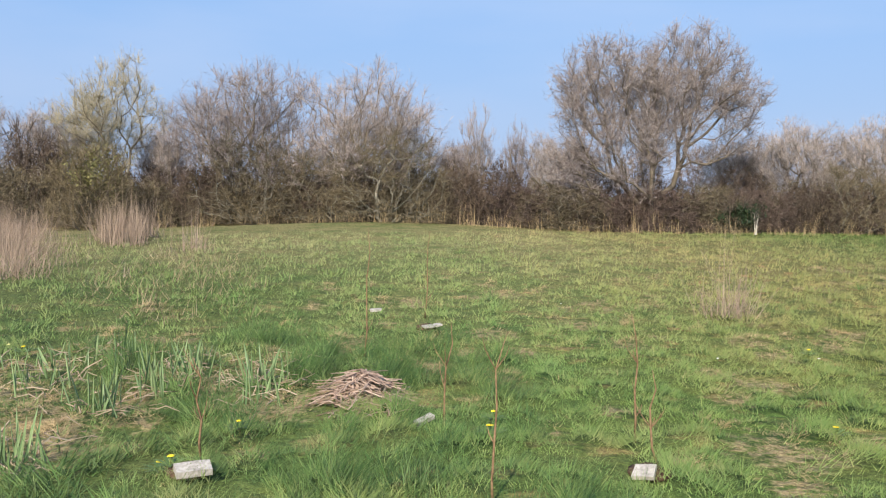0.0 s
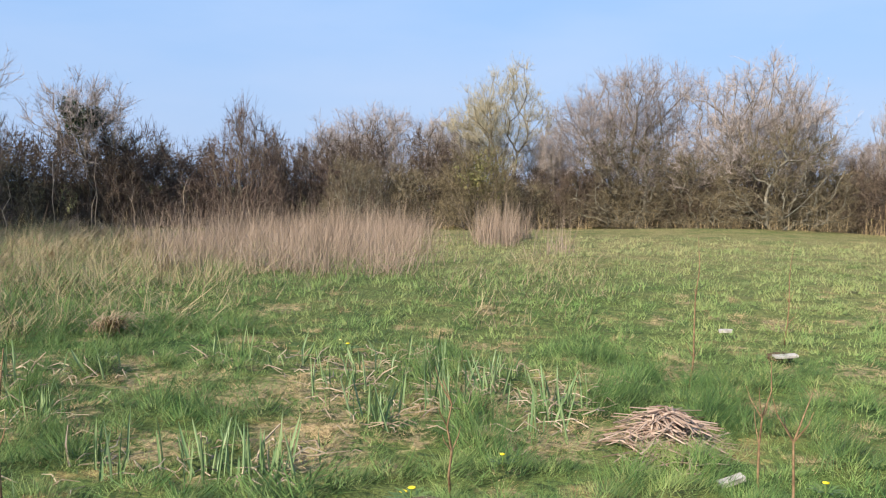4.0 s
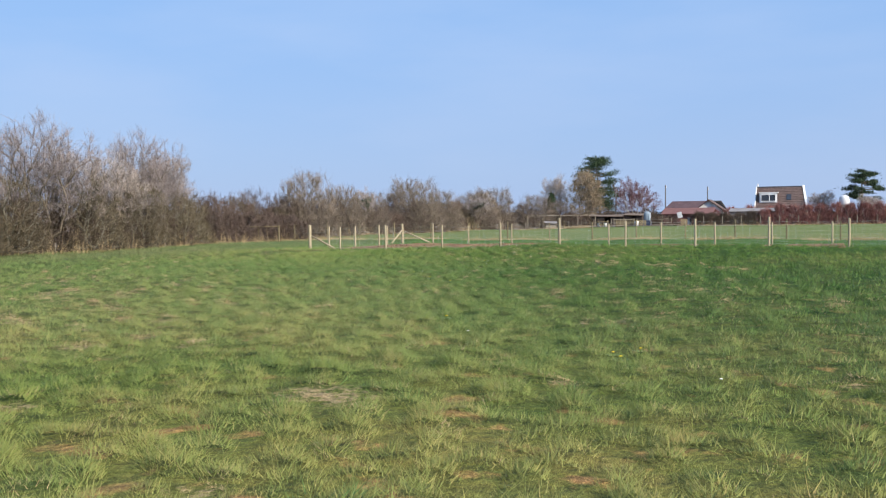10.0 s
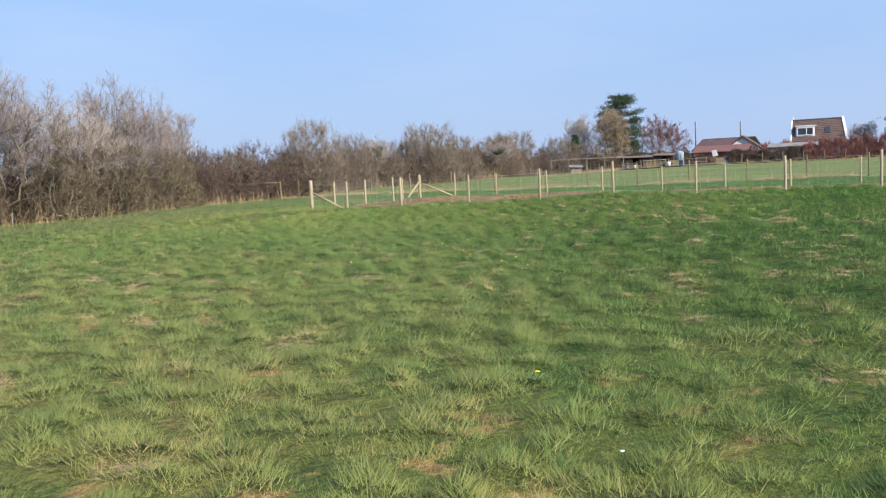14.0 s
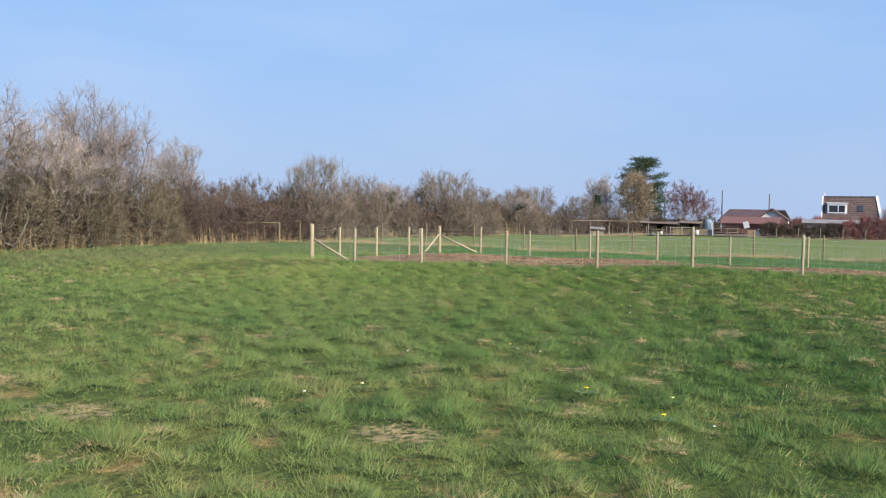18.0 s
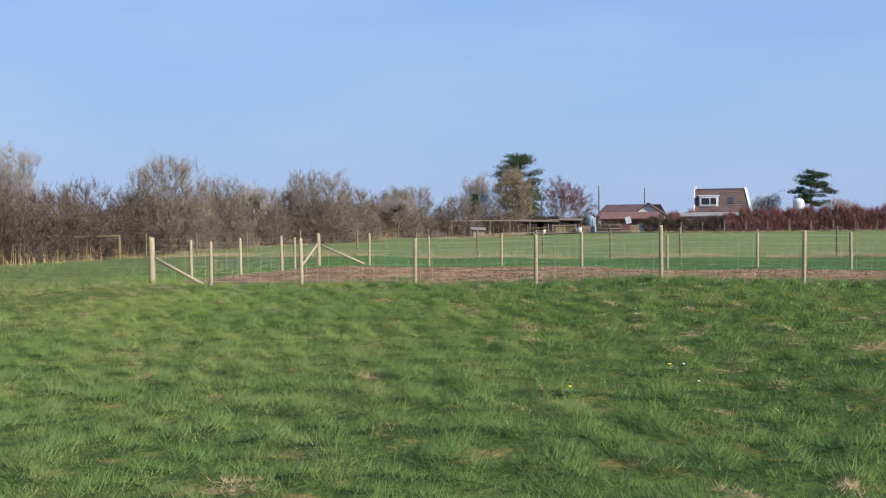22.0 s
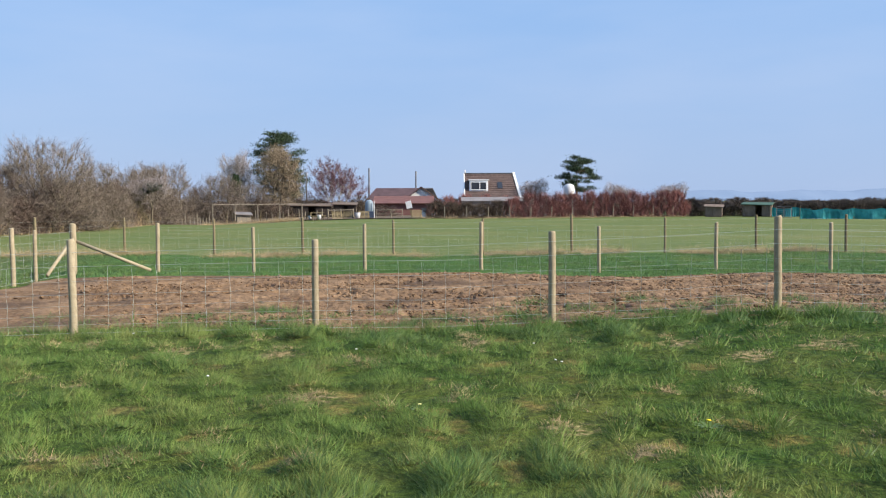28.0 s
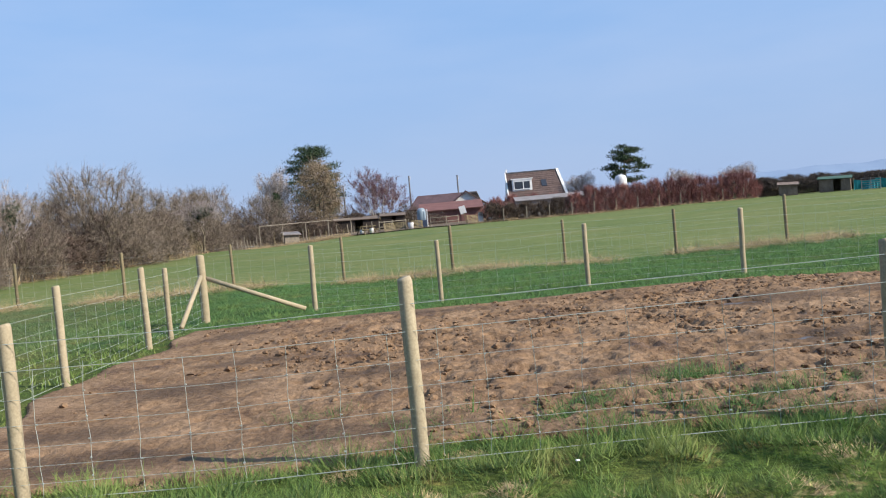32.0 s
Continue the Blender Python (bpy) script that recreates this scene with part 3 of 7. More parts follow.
def run_fence(name, posts, material, label, r=0.045, h=1.14, net=True, thick=(), net_top=0.85, top_wires=(1.02,), stay=0.3, wire_r=0.0016):
    """A stock fence through post places (x, y)."""
    fence = empty(name, *posts[0], hz(*posts[0]), label=label, category="fence", group="stock fences")
    x0, y0, z0 = posts[0][0], posts[0][1], hz(*posts[0])
    shared = [post_mesh(r * s, h + d, 12, ln) for s, d, ln in ((1.0, 0, 0), (1.06, 0.04, 0.012), (0.94, -0.03, -0.01))]
    heavy = post_mesh(0.075, 1.2, 14)
    for k, (x, y) in enumerate(posts):
        ob = new("post", heavy if k in thick else shared[(k * 7 + len(posts)) % 3])
        if not len(ob.data.materials):
            ob.data.materials.append(material)
        ob.data.polygons.foreach_set("use_smooth", [True] * len(ob.data.polygons))
        ob.parent = fence
        ob.location, ob.rotation_euler = (x - x0, y - y0, hz(x, y) - z0), (0, 0, k * 1.7)
    levels = list(top_wires)
    if net:
        levels += [0.04, 0.14, 0.25, 0.37, 0.51, 0.67, net_top]
    for zl in levels:
        pts = []
        for k, (x, y) in enumerate(posts):
            pts.append((x - x0, y - y0 - r * 0.9, hz(x, y) - z0 + zl))
            if k + 1 < len(posts):
                nx, ny = posts[k + 1]
                mx, my = (x + nx) / 2, (y + ny) / 2
                pts.append((mx - x0, my - y0 - r * 0.9, hz(mx, my) - z0 + zl - 0.012))
        v, f = tube(pts, [wire_r * (1.15 if zl in top_wires or zl == net_top else 1.5 if zl < 0.1 else 0.72)] * len(pts), 4)
        link("wire", mesh_of("wire", v, f), WIRE, fence)
    if net:
        v, f, rng = [], [], random.Random(3)
        for (ax, ay), (bx, by) in zip(posts, posts[1:]):
            d = math.dist((ax, ay), (bx, by))
            k = max(1, round(d / stay))
            for i in range(k):
                t = (i + 0.5) / k
                x, y = ax + (bx - ax) * t, ay + (by - ay) * t
                z = hz(x, y) - z0
                tube([(x - x0 + rng.uniform(-0.012, 0.012), y - y0 - r * 0.9 + rng.uniform(-0.004, 0.004), z + q) for q in (0.04, 0.14, 0.25, 0.37, 0.51, 0.67, net_top)], [wire_r * 0.9] * 7, 3, v, f, False)
                if wire_r > 0.0018:
                    for q in (0.14, 0.25, 0.37, 0.51, 0.67):
                        tube([(x - x0 - 0.006, y - y0 - r * 0.9, z + q), (x - x0 + 0.006, y - y0 - r * 0.9, z + q)], [0.0045, 0.0045], 4, v, f)
        tagged(link("netting", mesh_of("netting", v, f), WIRE, fence), kind="stuff")
    return fence


def brace(fence, a, b, r=0.04):
    """A slanting strut from a to b."""
    o = fence.location
    v, f = tube([Vector(a) - o, (Vector(a) + Vector(b)) / 2 - o, Vector(b) - o], [r, r, r], 10)
    return link("brace", mesh_of("brace", v, f), WOOD, fence, "slanting timber brace", True)


NEAR = [(-4.22, -0.05), (-2.5, -0.03), (0, 0), (2.95, 0), (5.83, 0), (8.59, 0), (11.48, 0), (14.35, 0.05), (17.2, 0.05), (20.1, 0.1), (23.0, 0.1)]
SIDE = [(-4.22, 1.77), (-4.22, 4.46), (-4.22, 7.21), (-4.22, 8.2), (-4.22, 10.17)]
BACK = [(-2.28, 10.35), (0, 10.4), (2.67, 10.42), (5.47, 10.4), (8.31, 10.4), (11.13, 10.4), (13.9, 10.4), (16.7, 10.4), (19.5, 10.4), (22.3, 10.4)]
OLD = [(-16.2, 16.6), (-13.5, 16.7), (-10.8, 16.6), (-8.05, 16.55), (-5.3, 16.6), (-2.5, 16.5), (0.24, 16.5), (3.05, 16.5), (5.82, 16.5), (8.57, 16.45), (11.47, 16.5), (14.3, 16.5), (17.1, 16.5), (19.9, 16.5), (22.7, 16.5), (25.5, 16.5)]
near_fence = run_fence("stock_fence", NEAR, WOOD, "new round timber posts with wire netting, front of the pen", thick=(0,), wire_r=0.002)
side_fence = run_fence("stock_fence", SIDE, WOOD, "new round timber posts with green-grey wire netting, side of the pen", thick=(4,))
run_fence("stock_fence", BACK, WOOD, "new round timber posts with wire netting, back of the pen")
run_fence("stock_fence", OLD, OLD_WOOD, "weathered darker timber posts with thin wires in long straw", r=0.04, h=1.12)
brace(near_fence, (-4.22, -0.02, 0.72), (-2.75, -0.03, 0.03))
brace(side_fence, (-4.22, 10.1, 0.75), (-4.22, 8.75, 0.02))
brace(side_fence, (-4.18, 10.2, 0.72), (-2.45, 10.35, 0.0))

# ---- bare shrubs and trees ----
def twig_material(name, dark, light, rough=0.8):
    m, n, l, b = mat(name, rough, 0.25)
    c = ramp(n, l, island(n), [(0.0, dark), (1.0, light)])
    tint = ramp(n, l, obj_random(n), [(0.0, (0.78, 0.76, 0.76)), (0.5, (0.96, 0.96, 0.96)), (1.0, (1.14, 1.11, 1.05))])
    c = mix(n, l, 1.0, c, tint, "MULTIPLY")
    l.new(c, b.inputs["Base Color"])
    return m


BARK = speckled("bark", (0.07, 0.055, 0.04), (0.24, 0.2, 0.15), 5, 0.95, 0.15, 0.6, 0.02, per_object=0.3, fine=30)
PALE_BARK = speckled("pale_bark", (0.32, 0.29, 0.24), (0.6, 0.56, 0.48), 5, 0.9, 0.15, 0.5, 0.02, fine=30)
TWIG_GREY = twig_material("grey_twig", (0.14, 0.118, 0.114), (0.47, 0.405, 0.385))
TWIG_PALE = twig_material("pale_budding_twig", (0.17, 0.145, 0.136), (0.52, 0.45, 0.415))
TWIG_WARM_GREY = twig_material("warm_grey_twig", (0.095, 0.075, 0.06), (0.31, 0.25, 0.2))
TWIG_BROWN = twig_material("brown_twig", (0.022, 0.016, 0.013), (0.155, 0.114, 0.087))
TWIG_OLIVE = twig_material("olive_twig", (0.038, 0.031, 0.018), (0.24, 0.195, 0.125))
TWIG_RED = twig_material("red_twig", (0.045, 0.031, 0.025), (0.185, 0.132, 0.108))
TWIG_CRIMSON = twig_material("crimson_twig", (0.11, 0.045, 0.043), (0.36, 0.165, 0.15))
TWIG_PURPLE = twig_material("purple_twig", (0.1, 0.05, 0.058), (0.27, 0.15, 0.165))
TWIG_DARK = twig_material("dark_hedge_twig", (0.036, 0.03, 0.027), (0.145, 0.118, 0.104))
TWIG_GOLD = twig_material("yellow_catkin_twig", (0.19, 0.168, 0.115), (0.46, 0.41, 0.29))
TWIG_WARM = twig_material("warm_brown_twig", (0.13, 0.1, 0.068), (0.34, 0.268, 0.185))
LEAF_DARK = twig_material("dark_evergreen_leaf", (0.012, 0.025, 0.012), (0.045, 0.075, 0.03), 0.6)
LEAF_GORSE = twig_material("olive_green_leaf", (0.08, 0.085, 0.025), (0.3, 0.28, 0.11), 0.7)
LICHEN_BARK = speckled("lichened_bark", (0.08, 0.068, 0.052), (0.32, 0.3, 0.24), 4, 0.95, 0.15, 0.6, 0.02, fine=24)


def dome(u, shape):
    """Half-width of the crown at a height share u, from 0 to 1."""
    if shape == "dome":
        return np.sqrt(np.clip(1 - ((u - 0.42) / 0.6) ** 2, 0.02, 1))
    if shape == "mound":
        return np.sqrt(np.clip(1 - (u / 1.02) ** 2.4, 0.02, 1))
    if shape == "vase":
        return np.clip(0.3 + 0.8 * u, 0, 1) * np.sqrt(np.clip(1 - ((u - 0.35) / 0.66) ** 4, 0.02, 1))
    return np.clip(1.15 - u, 0.06, 1) * np.clip(0.35 + 3 * u, 0, 1)


def shrub(name, seed, h, w, stems, clusters, twigs, twig_len, twig_w, shape, low, twig_mat, bark=None, stem_r=0.05, up=0.6, label="", category="shrub", group="", lobes=0.0, leaf=None, lean=0.35, extra_leaf=None, every=1):
    """A bare shrub or tree: stems, branches to clumps in the crown, and fine twigs."""
    rng = np.random.RandomState(seed)
    root = empty(name, label=label, category=category, group=group)
    sv, sf, nodes = [], [], []
    for s in range(stems):
        a = 2 * math.pi * (s + rng.uniform(-0.3, 0.3)) / stems
        rb, rt = w * 0.06 * rng.uniform(0.2, 1.4), w * 0.5 * rng.uniform(0.15, 0.75) * (0.3 if stems == 1 else 1)
        top = h * rng.uniform(0.7, 0.93)
        pts, bend = [], rng.uniform(-0.06, 0.06, (5, 2)) * w * lean
        for k, t in enumerate((0, 0.22, 0.48, 0.74, 1.0)):
            r = rb + (rt - rb) * t ** 1.3
            pts.append((r * math.cos(a) + bend[k][0] * t, r * math.sin(a) + bend[k][1] * t, -0.15 * (k == 0) + top * t))
        tube(pts, [stem_r * q for q in (1.25, 0.95, 0.66, 0.42, 0.14)], 5, sv, sf, False)
        for k in range(4):
            for t in (0.0, 0.33, 0.66):
                nodes.append([pts[k][i] + (pts[k + 1][i] - pts[k][i]) * t for i in range(3)])
    nodes = np.array(nodes)
    u = rng.uniform(low, 1, clusters)
    ang = rng.uniform(0, 2 * math.pi, clusters)
    rad = dome(u, shape) * (1 + lobes * np.sin(3 * ang + seed) * np.sin(7 * u + seed)) * rng.uniform(0.03, 1, clusters) ** 0.55
    h = h - 0.8 * twig_len * max(up, 0)
    rad = rad * (1 - 0.5 * twig_len / w)
    P = np.stack([rad * w / 2 * np.cos(ang), rad * w / 2 * np.sin(ang), u * h], 1)
    tri = []
    centre = np.array([0, 0, h * 0.3])
    for n_, p in enumerate(P):
        d = np.linalg.norm((nodes - p) * np.array([1, 1, 0.8]), axis=1) + np.where(nodes[:, 2] > p[2] - 0.05 * h, 0.6 * h, 0)
        q = nodes[int(np.argmin(d))]
        m = q * 0.45 + p * 0.55 + np.array([0, 0, -0.05 * h]) + rng.normal(0, 0.03 * w, 3)
        if n_ % every == 0:
            tube([q, m, p], [stem_r * 0.3, stem_r * 0.17, stem_r * 0.06], 3, sv, sf, False)
        t = rng.uniform(0.25, 1.0, twigs)[:, None]
        b0 = np.where(t < 0.6, m + (p - m) * (t / 0.6) * 0.6, m + (p - m) * t)
        b0 = b0 + rng.normal(0, 0.05 * w * 0.3, (twigs, 3))
        out = (p - centre) / (np.linalg.norm(p - centre) + 1e-6)
        dirs = out * 0.5 + np.array([0, 0, up * 0.8]) + rng.normal(0, 0.62, (twigs, 3))
        dirs /= np.linalg.norm(dirs, axis=1)[:, None] + 1e-6
        ln = twig_len * rng.uniform(0.45, 1.3, twigs)[:, None]
        side = np.cross(dirs, rng.normal(0, 1, (twigs, 3)))
        side /= np.linalg.norm(side, axis=1)[:, None] + 1e-6
        wd = twig_w * rng.uniform(0.6, 1.4, twigs)[:, None]
        b0[:, 2] = np.maximum(b0[:, 2], 0.05)
        tip = b0 + dirs * ln
        tip[:, 2] = np.maximum(tip[:, 2], 0.03)
        tri.append(np.stack([b0 - side * wd / 2, b0 + side * wd / 2, tip], 1))
    link("trunk", mesh_of(name + "_branches", sv, sf), bark or BARK, root, "", True)
    link("crown", tri_mesh(name + "_twigs", np.concatenate(tri)), twig_mat, root, "fine bare twigs")
    if extra_leaf:
        lm, count, size, zlo, zhi, spread = extra_leaf
        k = rng.randint(0, clusters, count)
        c = P[k] * np.array([spread, spread, 1]) + rng.normal(0, 0.2, (count, 3))
        c[:, 2] = zlo + (zhi - zlo) * rng.uniform(0, 1, count)
        a1, a2 = rng.normal(0, 1, (count, 3)), rng.normal(0, 1, (count, 3))
        sz = size * rng.uniform(0.5, 1.3, count)[:, None]
        link("foliage", tri_mesh(name + "_leaves", np.stack([c, c + a1 * sz, c + a2 * sz], 1)), lm, root, "small leaves")
    return root


def unit(v):
    return v / (np.linalg.norm(v, axis=-1, keepdims=True) + 1e-9)


def tubes(P, R, sides):
    """Many tapered tubes at once: P is n x k x 3, R is n x k."""
    n, k = P.shape[:2]
    d = unit(P[:, -1] - P[:, 0])
    u = unit(np.cross(d, np.where(np.abs(d[:, 2:3]) < 0.8, np.array([[0, 0, 1.0]]), np.array([[1.0, 0, 0]]))))
    w = np.cross(d, u)
    a = np.arange(sides) * 2 * math.pi / sides
    ring = u[:, None] * np.cos(a)[None, :, None] + w[:, None] * np.sin(a)[None, :, None]
    V = P[:, :, None] + ring[:, None] * R[:, :, None, None]
    i = np.arange(n)[:, None, None] * k * sides + np.arange(k - 1)[None, :, None] * sides
    s0, s1 = np.arange(sides)[None, None], (np.arange(sides)[None, None] + 1) % sides
    F = np.stack([i + s0, i + s1, i + s1 + sides, i + s0 + sides], -1)
    return V.reshape(-1, 3), F.reshape(-1, 4)


def evergreen(name, seed, h, w, shape, label, trunk_r=0.16, low=0.35, clumps=70, needles=110, needle=0.34, flat=0.5):
    """A dark conifer with clumps of needles on level limbs."""
    rng = np.random.RandomState(seed)
    root = empty(name, label=label, category="tree")
    sv, sf, tri = [], [], []
    pts = [(0.03 * h * math.sin(k), 0.02 * h * math.cos(2 * k), -0.2 + (h * 0.95 + 0.2) * k / 5) for k in range(6)]
    tube(pts, [trunk_r * q for q in (1.2, 1, 0.85, 0.65, 0.4, 0.12)], 7, sv, sf)
    for k in range(clumps):
        u = rng.uniform(low, 1)
        r = w / 2 * float(dome(np.array([(u - low) / (1 - low)]), shape)[0]) * rng.uniform(0.2, 1) ** 0.6
        a = rng.uniform(0, 6.28)
        c = np.array([r * math.cos(a), r * math.sin(a), u * h])
        tube([(0.02 * h, 0, u * h - 0.08 * h * r / w), c * np.array([0.5, 0.5, 1]) - np.array([0, 0, 0.04 * h * r / w]), c], [trunk_r * 0.3, trunk_r * 0.2, trunk_r * 0.06], 3, sv, sf, False)
        b0 = c + rng.normal(0, 1, (needles, 3)) * np.array([0.07 * w, 0.07 * w, 0.05 * w * flat])
        d = rng.normal(0, 1, (needles, 3)) + np.array([0, 0, 0.5])
        d /= np.linalg.norm(d, axis=1)[:, None]
        s = np.cross(d, rng.normal(0, 1, (needles, 3)))
        s /= np.linalg.norm(s, axis=1)[:, None]
        tri.append(np.stack([b0 - s * 0.045, b0 + s * 0.045, b0 + d * needle * rng.uniform(0.6, 1.2, (needles, 1))], 1))
    link("trunk", mesh_of(name + "_trunk", sv, sf), BARK, root, "dark trunk and limbs", True)
    link("foliage", tri_mesh(name + "_needles", np.concatenate(tri)), LEAF_DARK, root, "dark green needle clumps")
    return root


def place(ob, x, y, rz=0.0, sx=1.0, sz=1.0, label="", dz=0.0):
    m = pose(x, y, hz(x, y) + dz, 0, 0, rz) @ Matrix.Diagonal((sx, sx, sz, 1))
    c = copy_thing(ob, m)
    if label:
        c["label"] = label
    return c


def put(ob, x, y, rz=0.0, sx=1.0, sz=1.0):
    ob.matrix_world = pose(x, y, hz(x, y), 0, 0, rz) @ Matrix.Diagonal((sx, sx, sz, 1))
    return ob


def crown_lobes(rng, h, w, low, count, spread=1.0):
    """Overlapping rounded masses that make up one crown, as rows (x, y, z, rx, ry, rz)."""
    z0 = low * h
    mid, up_ = z0 + (h - z0) * 0.42, (h - z0) * 0.5
    out = [(0, 0, mid, w * 0.36, w * 0.36, up_ * 0.9)]
    for k in range(count):
        a = 2 * math.pi * (k + rng.uniform(-0.3, 0.3)) / count
        e = rng.uniform(-0.25, 0.95)
        s = rng.uniform(0.2, 0.3)
        r = w * (0.5 - s * 0.8) * math.sqrt(max(0.1, 1 - 0.75 * e * e)) * spread
        out.append((r * math.cos(a), r * math.sin(a), mid + e * (up_ - s * 0.5 * h * 0.5), w * s, w * s, h * s * 0.75))
    return np.array(out)


def grown(name, seed, h, w, label, twig_mat, category="shrub", group="", stems=3, low=0.12, lobes=6, points=240, sprays=6, twigs=6, spray_len=0.8, twig_len=0.34, twig_w=0.009, tip_r=0.007, power=0.45, up=0.4, out=0.8, mess=0.5, base=0.04, bark=None, masses=None, droop=0.0, kink=0.09, wide=0.0, foliage=None, shell=2.6, reach=0.5, mound=False):
    """A bare tree or bush: limbs reach out to points spread through its crown and end in sprays of fine twigs."""
    rng = np.random.RandomState(seed)
    root = empty(name, label=label, category=category, group=group)
    M = crown_lobes(rng, h, w, low, lobes) if masses is None else np.array(masses, float)
    vol = (M[:, 3] * M[:, 4] * M[:, 5]) ** 0.8
    pick = rng.choice(len(M), points, p=vol / vol.sum())
    A = M[pick, :3] + unit(rng.normal(0, 1, (points, 3))) * M[pick, 3:] * (rng.uniform(0.02, 1, points) ** (1 / shell))[:, None]
    if mound:
        # thick from the ground up under an uneven dome
        az, rr = rng.uniform(0, 2 * math.pi, points), np.sqrt(rng.uniform(0, 1, points))
        top = (1 - rr ** 4.5) * (1 + 0.16 * np.sin(3 * az + seed) * rr + 0.12 * np.sin(5 * rr + 2 * az)) + 0.08
        A = np.stack([rr * np.cos(az) * (w / 2 - 0.35 * spray_len), rr * np.sin(az) * (w / 2 - 0.35 * spray_len), (h - 0.5 * spray_len) * np.clip(top, 0.1, 1) * rng.uniform(0.05, 1, points) ** 0.75], 1)
    elif masses is None:
        A[:, 2] *= (h - 0.55 * spray_len) / np.percentile(A[:, 2], 98)
        A[:, :2] *= (w / 2 - 0.4 * spray_len) / np.percentile(np.hypot(A[:, 0], A[:, 1]), 93)
    A[:, 2] = np.maximum(A[:, 2], rng.uniform(0.1, 0.4, points))
    # stems leave one root and rise a little before they fork
    node, par, path = [(0.0, 0.0, -0.35)], [-1], [0.0]
    for s in range(stems):
        a = 2 * math.pi * (s + rng.uniform(-0.3, 0.3)) / stems
        x, y = base * w * math.cos(a) * rng.uniform(0.4, 1.2), base * w * math.sin(a) * rng.uniform(0.4, 1.2)
        for k in range(3):
            par.append(0 if k == 0 else len(node) - 1)
            node.append((x * (1 + (0.5 + wide) * k), y * (1 + (0.5 + wide) * k), -0.05 + k * max(0.12, low * h * 0.4)))
            path.append(k * 0.2)
    cap = len(node) + 6 * len(A)
    N, Q = np.zeros((cap, 3)), np.zeros(cap)
    N[:len(node)], Q[:len(node)], n = node, path, len(node)
    Q[0] = 99
    order = np.argsort(np.linalg.norm(A - np.array([0, 0, low * h * 0.6]), axis=1) + rng.uniform(0, 0.3 * h, len(A)))
    ends = []
    for i in order:
        p = A[i]
        v = p - N[:n]
        dist = np.linalg.norm(v, axis=1)
        cost = dist + reach * Q[:n] + np.where(v[:, 2] < -0.1 * dist, (0.6 - 0.5 * droop) * dist, 0)
        j = int(np.argmin(cost))
        k = max(1, min(5, int(dist[j] / (0.08 * h) + 0.5)))
        q0, last_ = N[j].copy(), j
        for t_ in range(1, k + 1):
            u_ = t_ / k
            q = q0 + (p - q0) * u_
            q[2] += (0.12 - 0.3 * droop) * dist[j] * math.sin(math.pi * u_) * -1
            q += rng.normal(0, kink * dist[j] / k ** 0.5, 3) * (u_ < 1)
            q[2] = max(q[2], 0.05)
            N[n], Q[n] = q, Q[last_] + dist[j] / k
            par.append(last_)
            last_ = n
            n += 1
        ends.append((last_, pick[i]))
    N, par = N[:n], np.array(par)
    load = np.zeros(n)
    load[[e for e, _ in ends]] = 1
    for i in range(n - 1, 0, -1):
        load[par[i]] += load[i]
    R = tip_r * np.maximum(load, 1) ** power
    R[0] = R[1] * 0.7
    kid = np.arange(1, n)
    V, F, off = [], [], 0
    for thick_, sides in ((True, 6), (False, 3)):
        sel = kid[(load[kid] > 8) == thick_]
        if len(sel):
            v, f = tubes(np.stack([N[par[sel]], N[sel]], 1), np.stack([np.minimum(R[par[sel]], R[sel] * 1.3), R[sel]], 1), sides)
            V.append(v)
            F.append(f + off)
            off += len(v)
    link("trunk", mesh_of(name + "_branches", np.concatenate(V).tolist(), np.concatenate(F).tolist()), bark or BARK, root, "", True)
    # sprays of branchlets, each set with finer twigs
    e = np.array([i for i, _ in ends])
    m = np.array([k for _, k in ends])
    thin_ = np.flatnonzero((load <= 4) & (np.arange(n) > 0))
    half = max(1, sprays // 3)
    src = np.concatenate([np.repeat(e, sprays), np.repeat(thin_, half)])
    msk = np.concatenate([np.repeat(m, sprays), np.repeat(m[rng.randint(0, len(m), len(thin_))], half)])
    k = len(src)
    b0 = N[src] + (N[par[src]] - N[src]) * rng.uniform(0, 1, (k, 1))
    go = unit(unit(N[src] - M[msk, :3] * np.array([1, 1, 0.8])) * out + np.array([0, 0, up]) + unit(N[src] - N[par[src]]) * 0.3 + rng.normal(0, mess, (k, 3)))
    L = spray_len * rng.uniform(0.4, 1.2, (k, 1))
    mid = b0 + go * L * 0.5 + rng.normal(0, 0.06, (k, 3)) * L
    tip = mid + unit(go + rng.normal(0, 0.22, (k, 3)) + np.array([0, 0, 0.2 - droop])) * L * 0.5
    s_ = unit(np.cross(go, rng.normal(0, 1, (k, 3)))) * twig_w * rng.uniform(0.9, 1.5, (k, 1)) / 2
    tri = [np.stack([b0 - s_, b0 + s_, mid + s_ * 0.7], 1), np.stack([b0 - s_, mid + s_ * 0.7, mid - s_ * 0.7], 1), np.stack([mid - s_ * 0.7, mid + s_ * 0.7, tip], 1)]
    own = np.repeat(np.arange(k), twigs)
    t_ = rng.uniform(0.12, 1.0, (len(own), 1))
    o = np.where(t_ < 0.5, b0[own] + (mid[own] - b0[own]) * t_ * 2, mid[own] + (tip[own] - mid[own]) * (t_ * 2 - 1))
    g = unit(go[own] + rng.normal(0, 0.55, (len(own), 3)) + np.array([0, 0, 0.25 * up - 0.4 * droop]))
    z_ = unit(np.cross(g, rng.normal(0, 1, (len(own), 3)))) * twig_w * rng.uniform(0.5, 1.0, (len(own), 1)) / 2
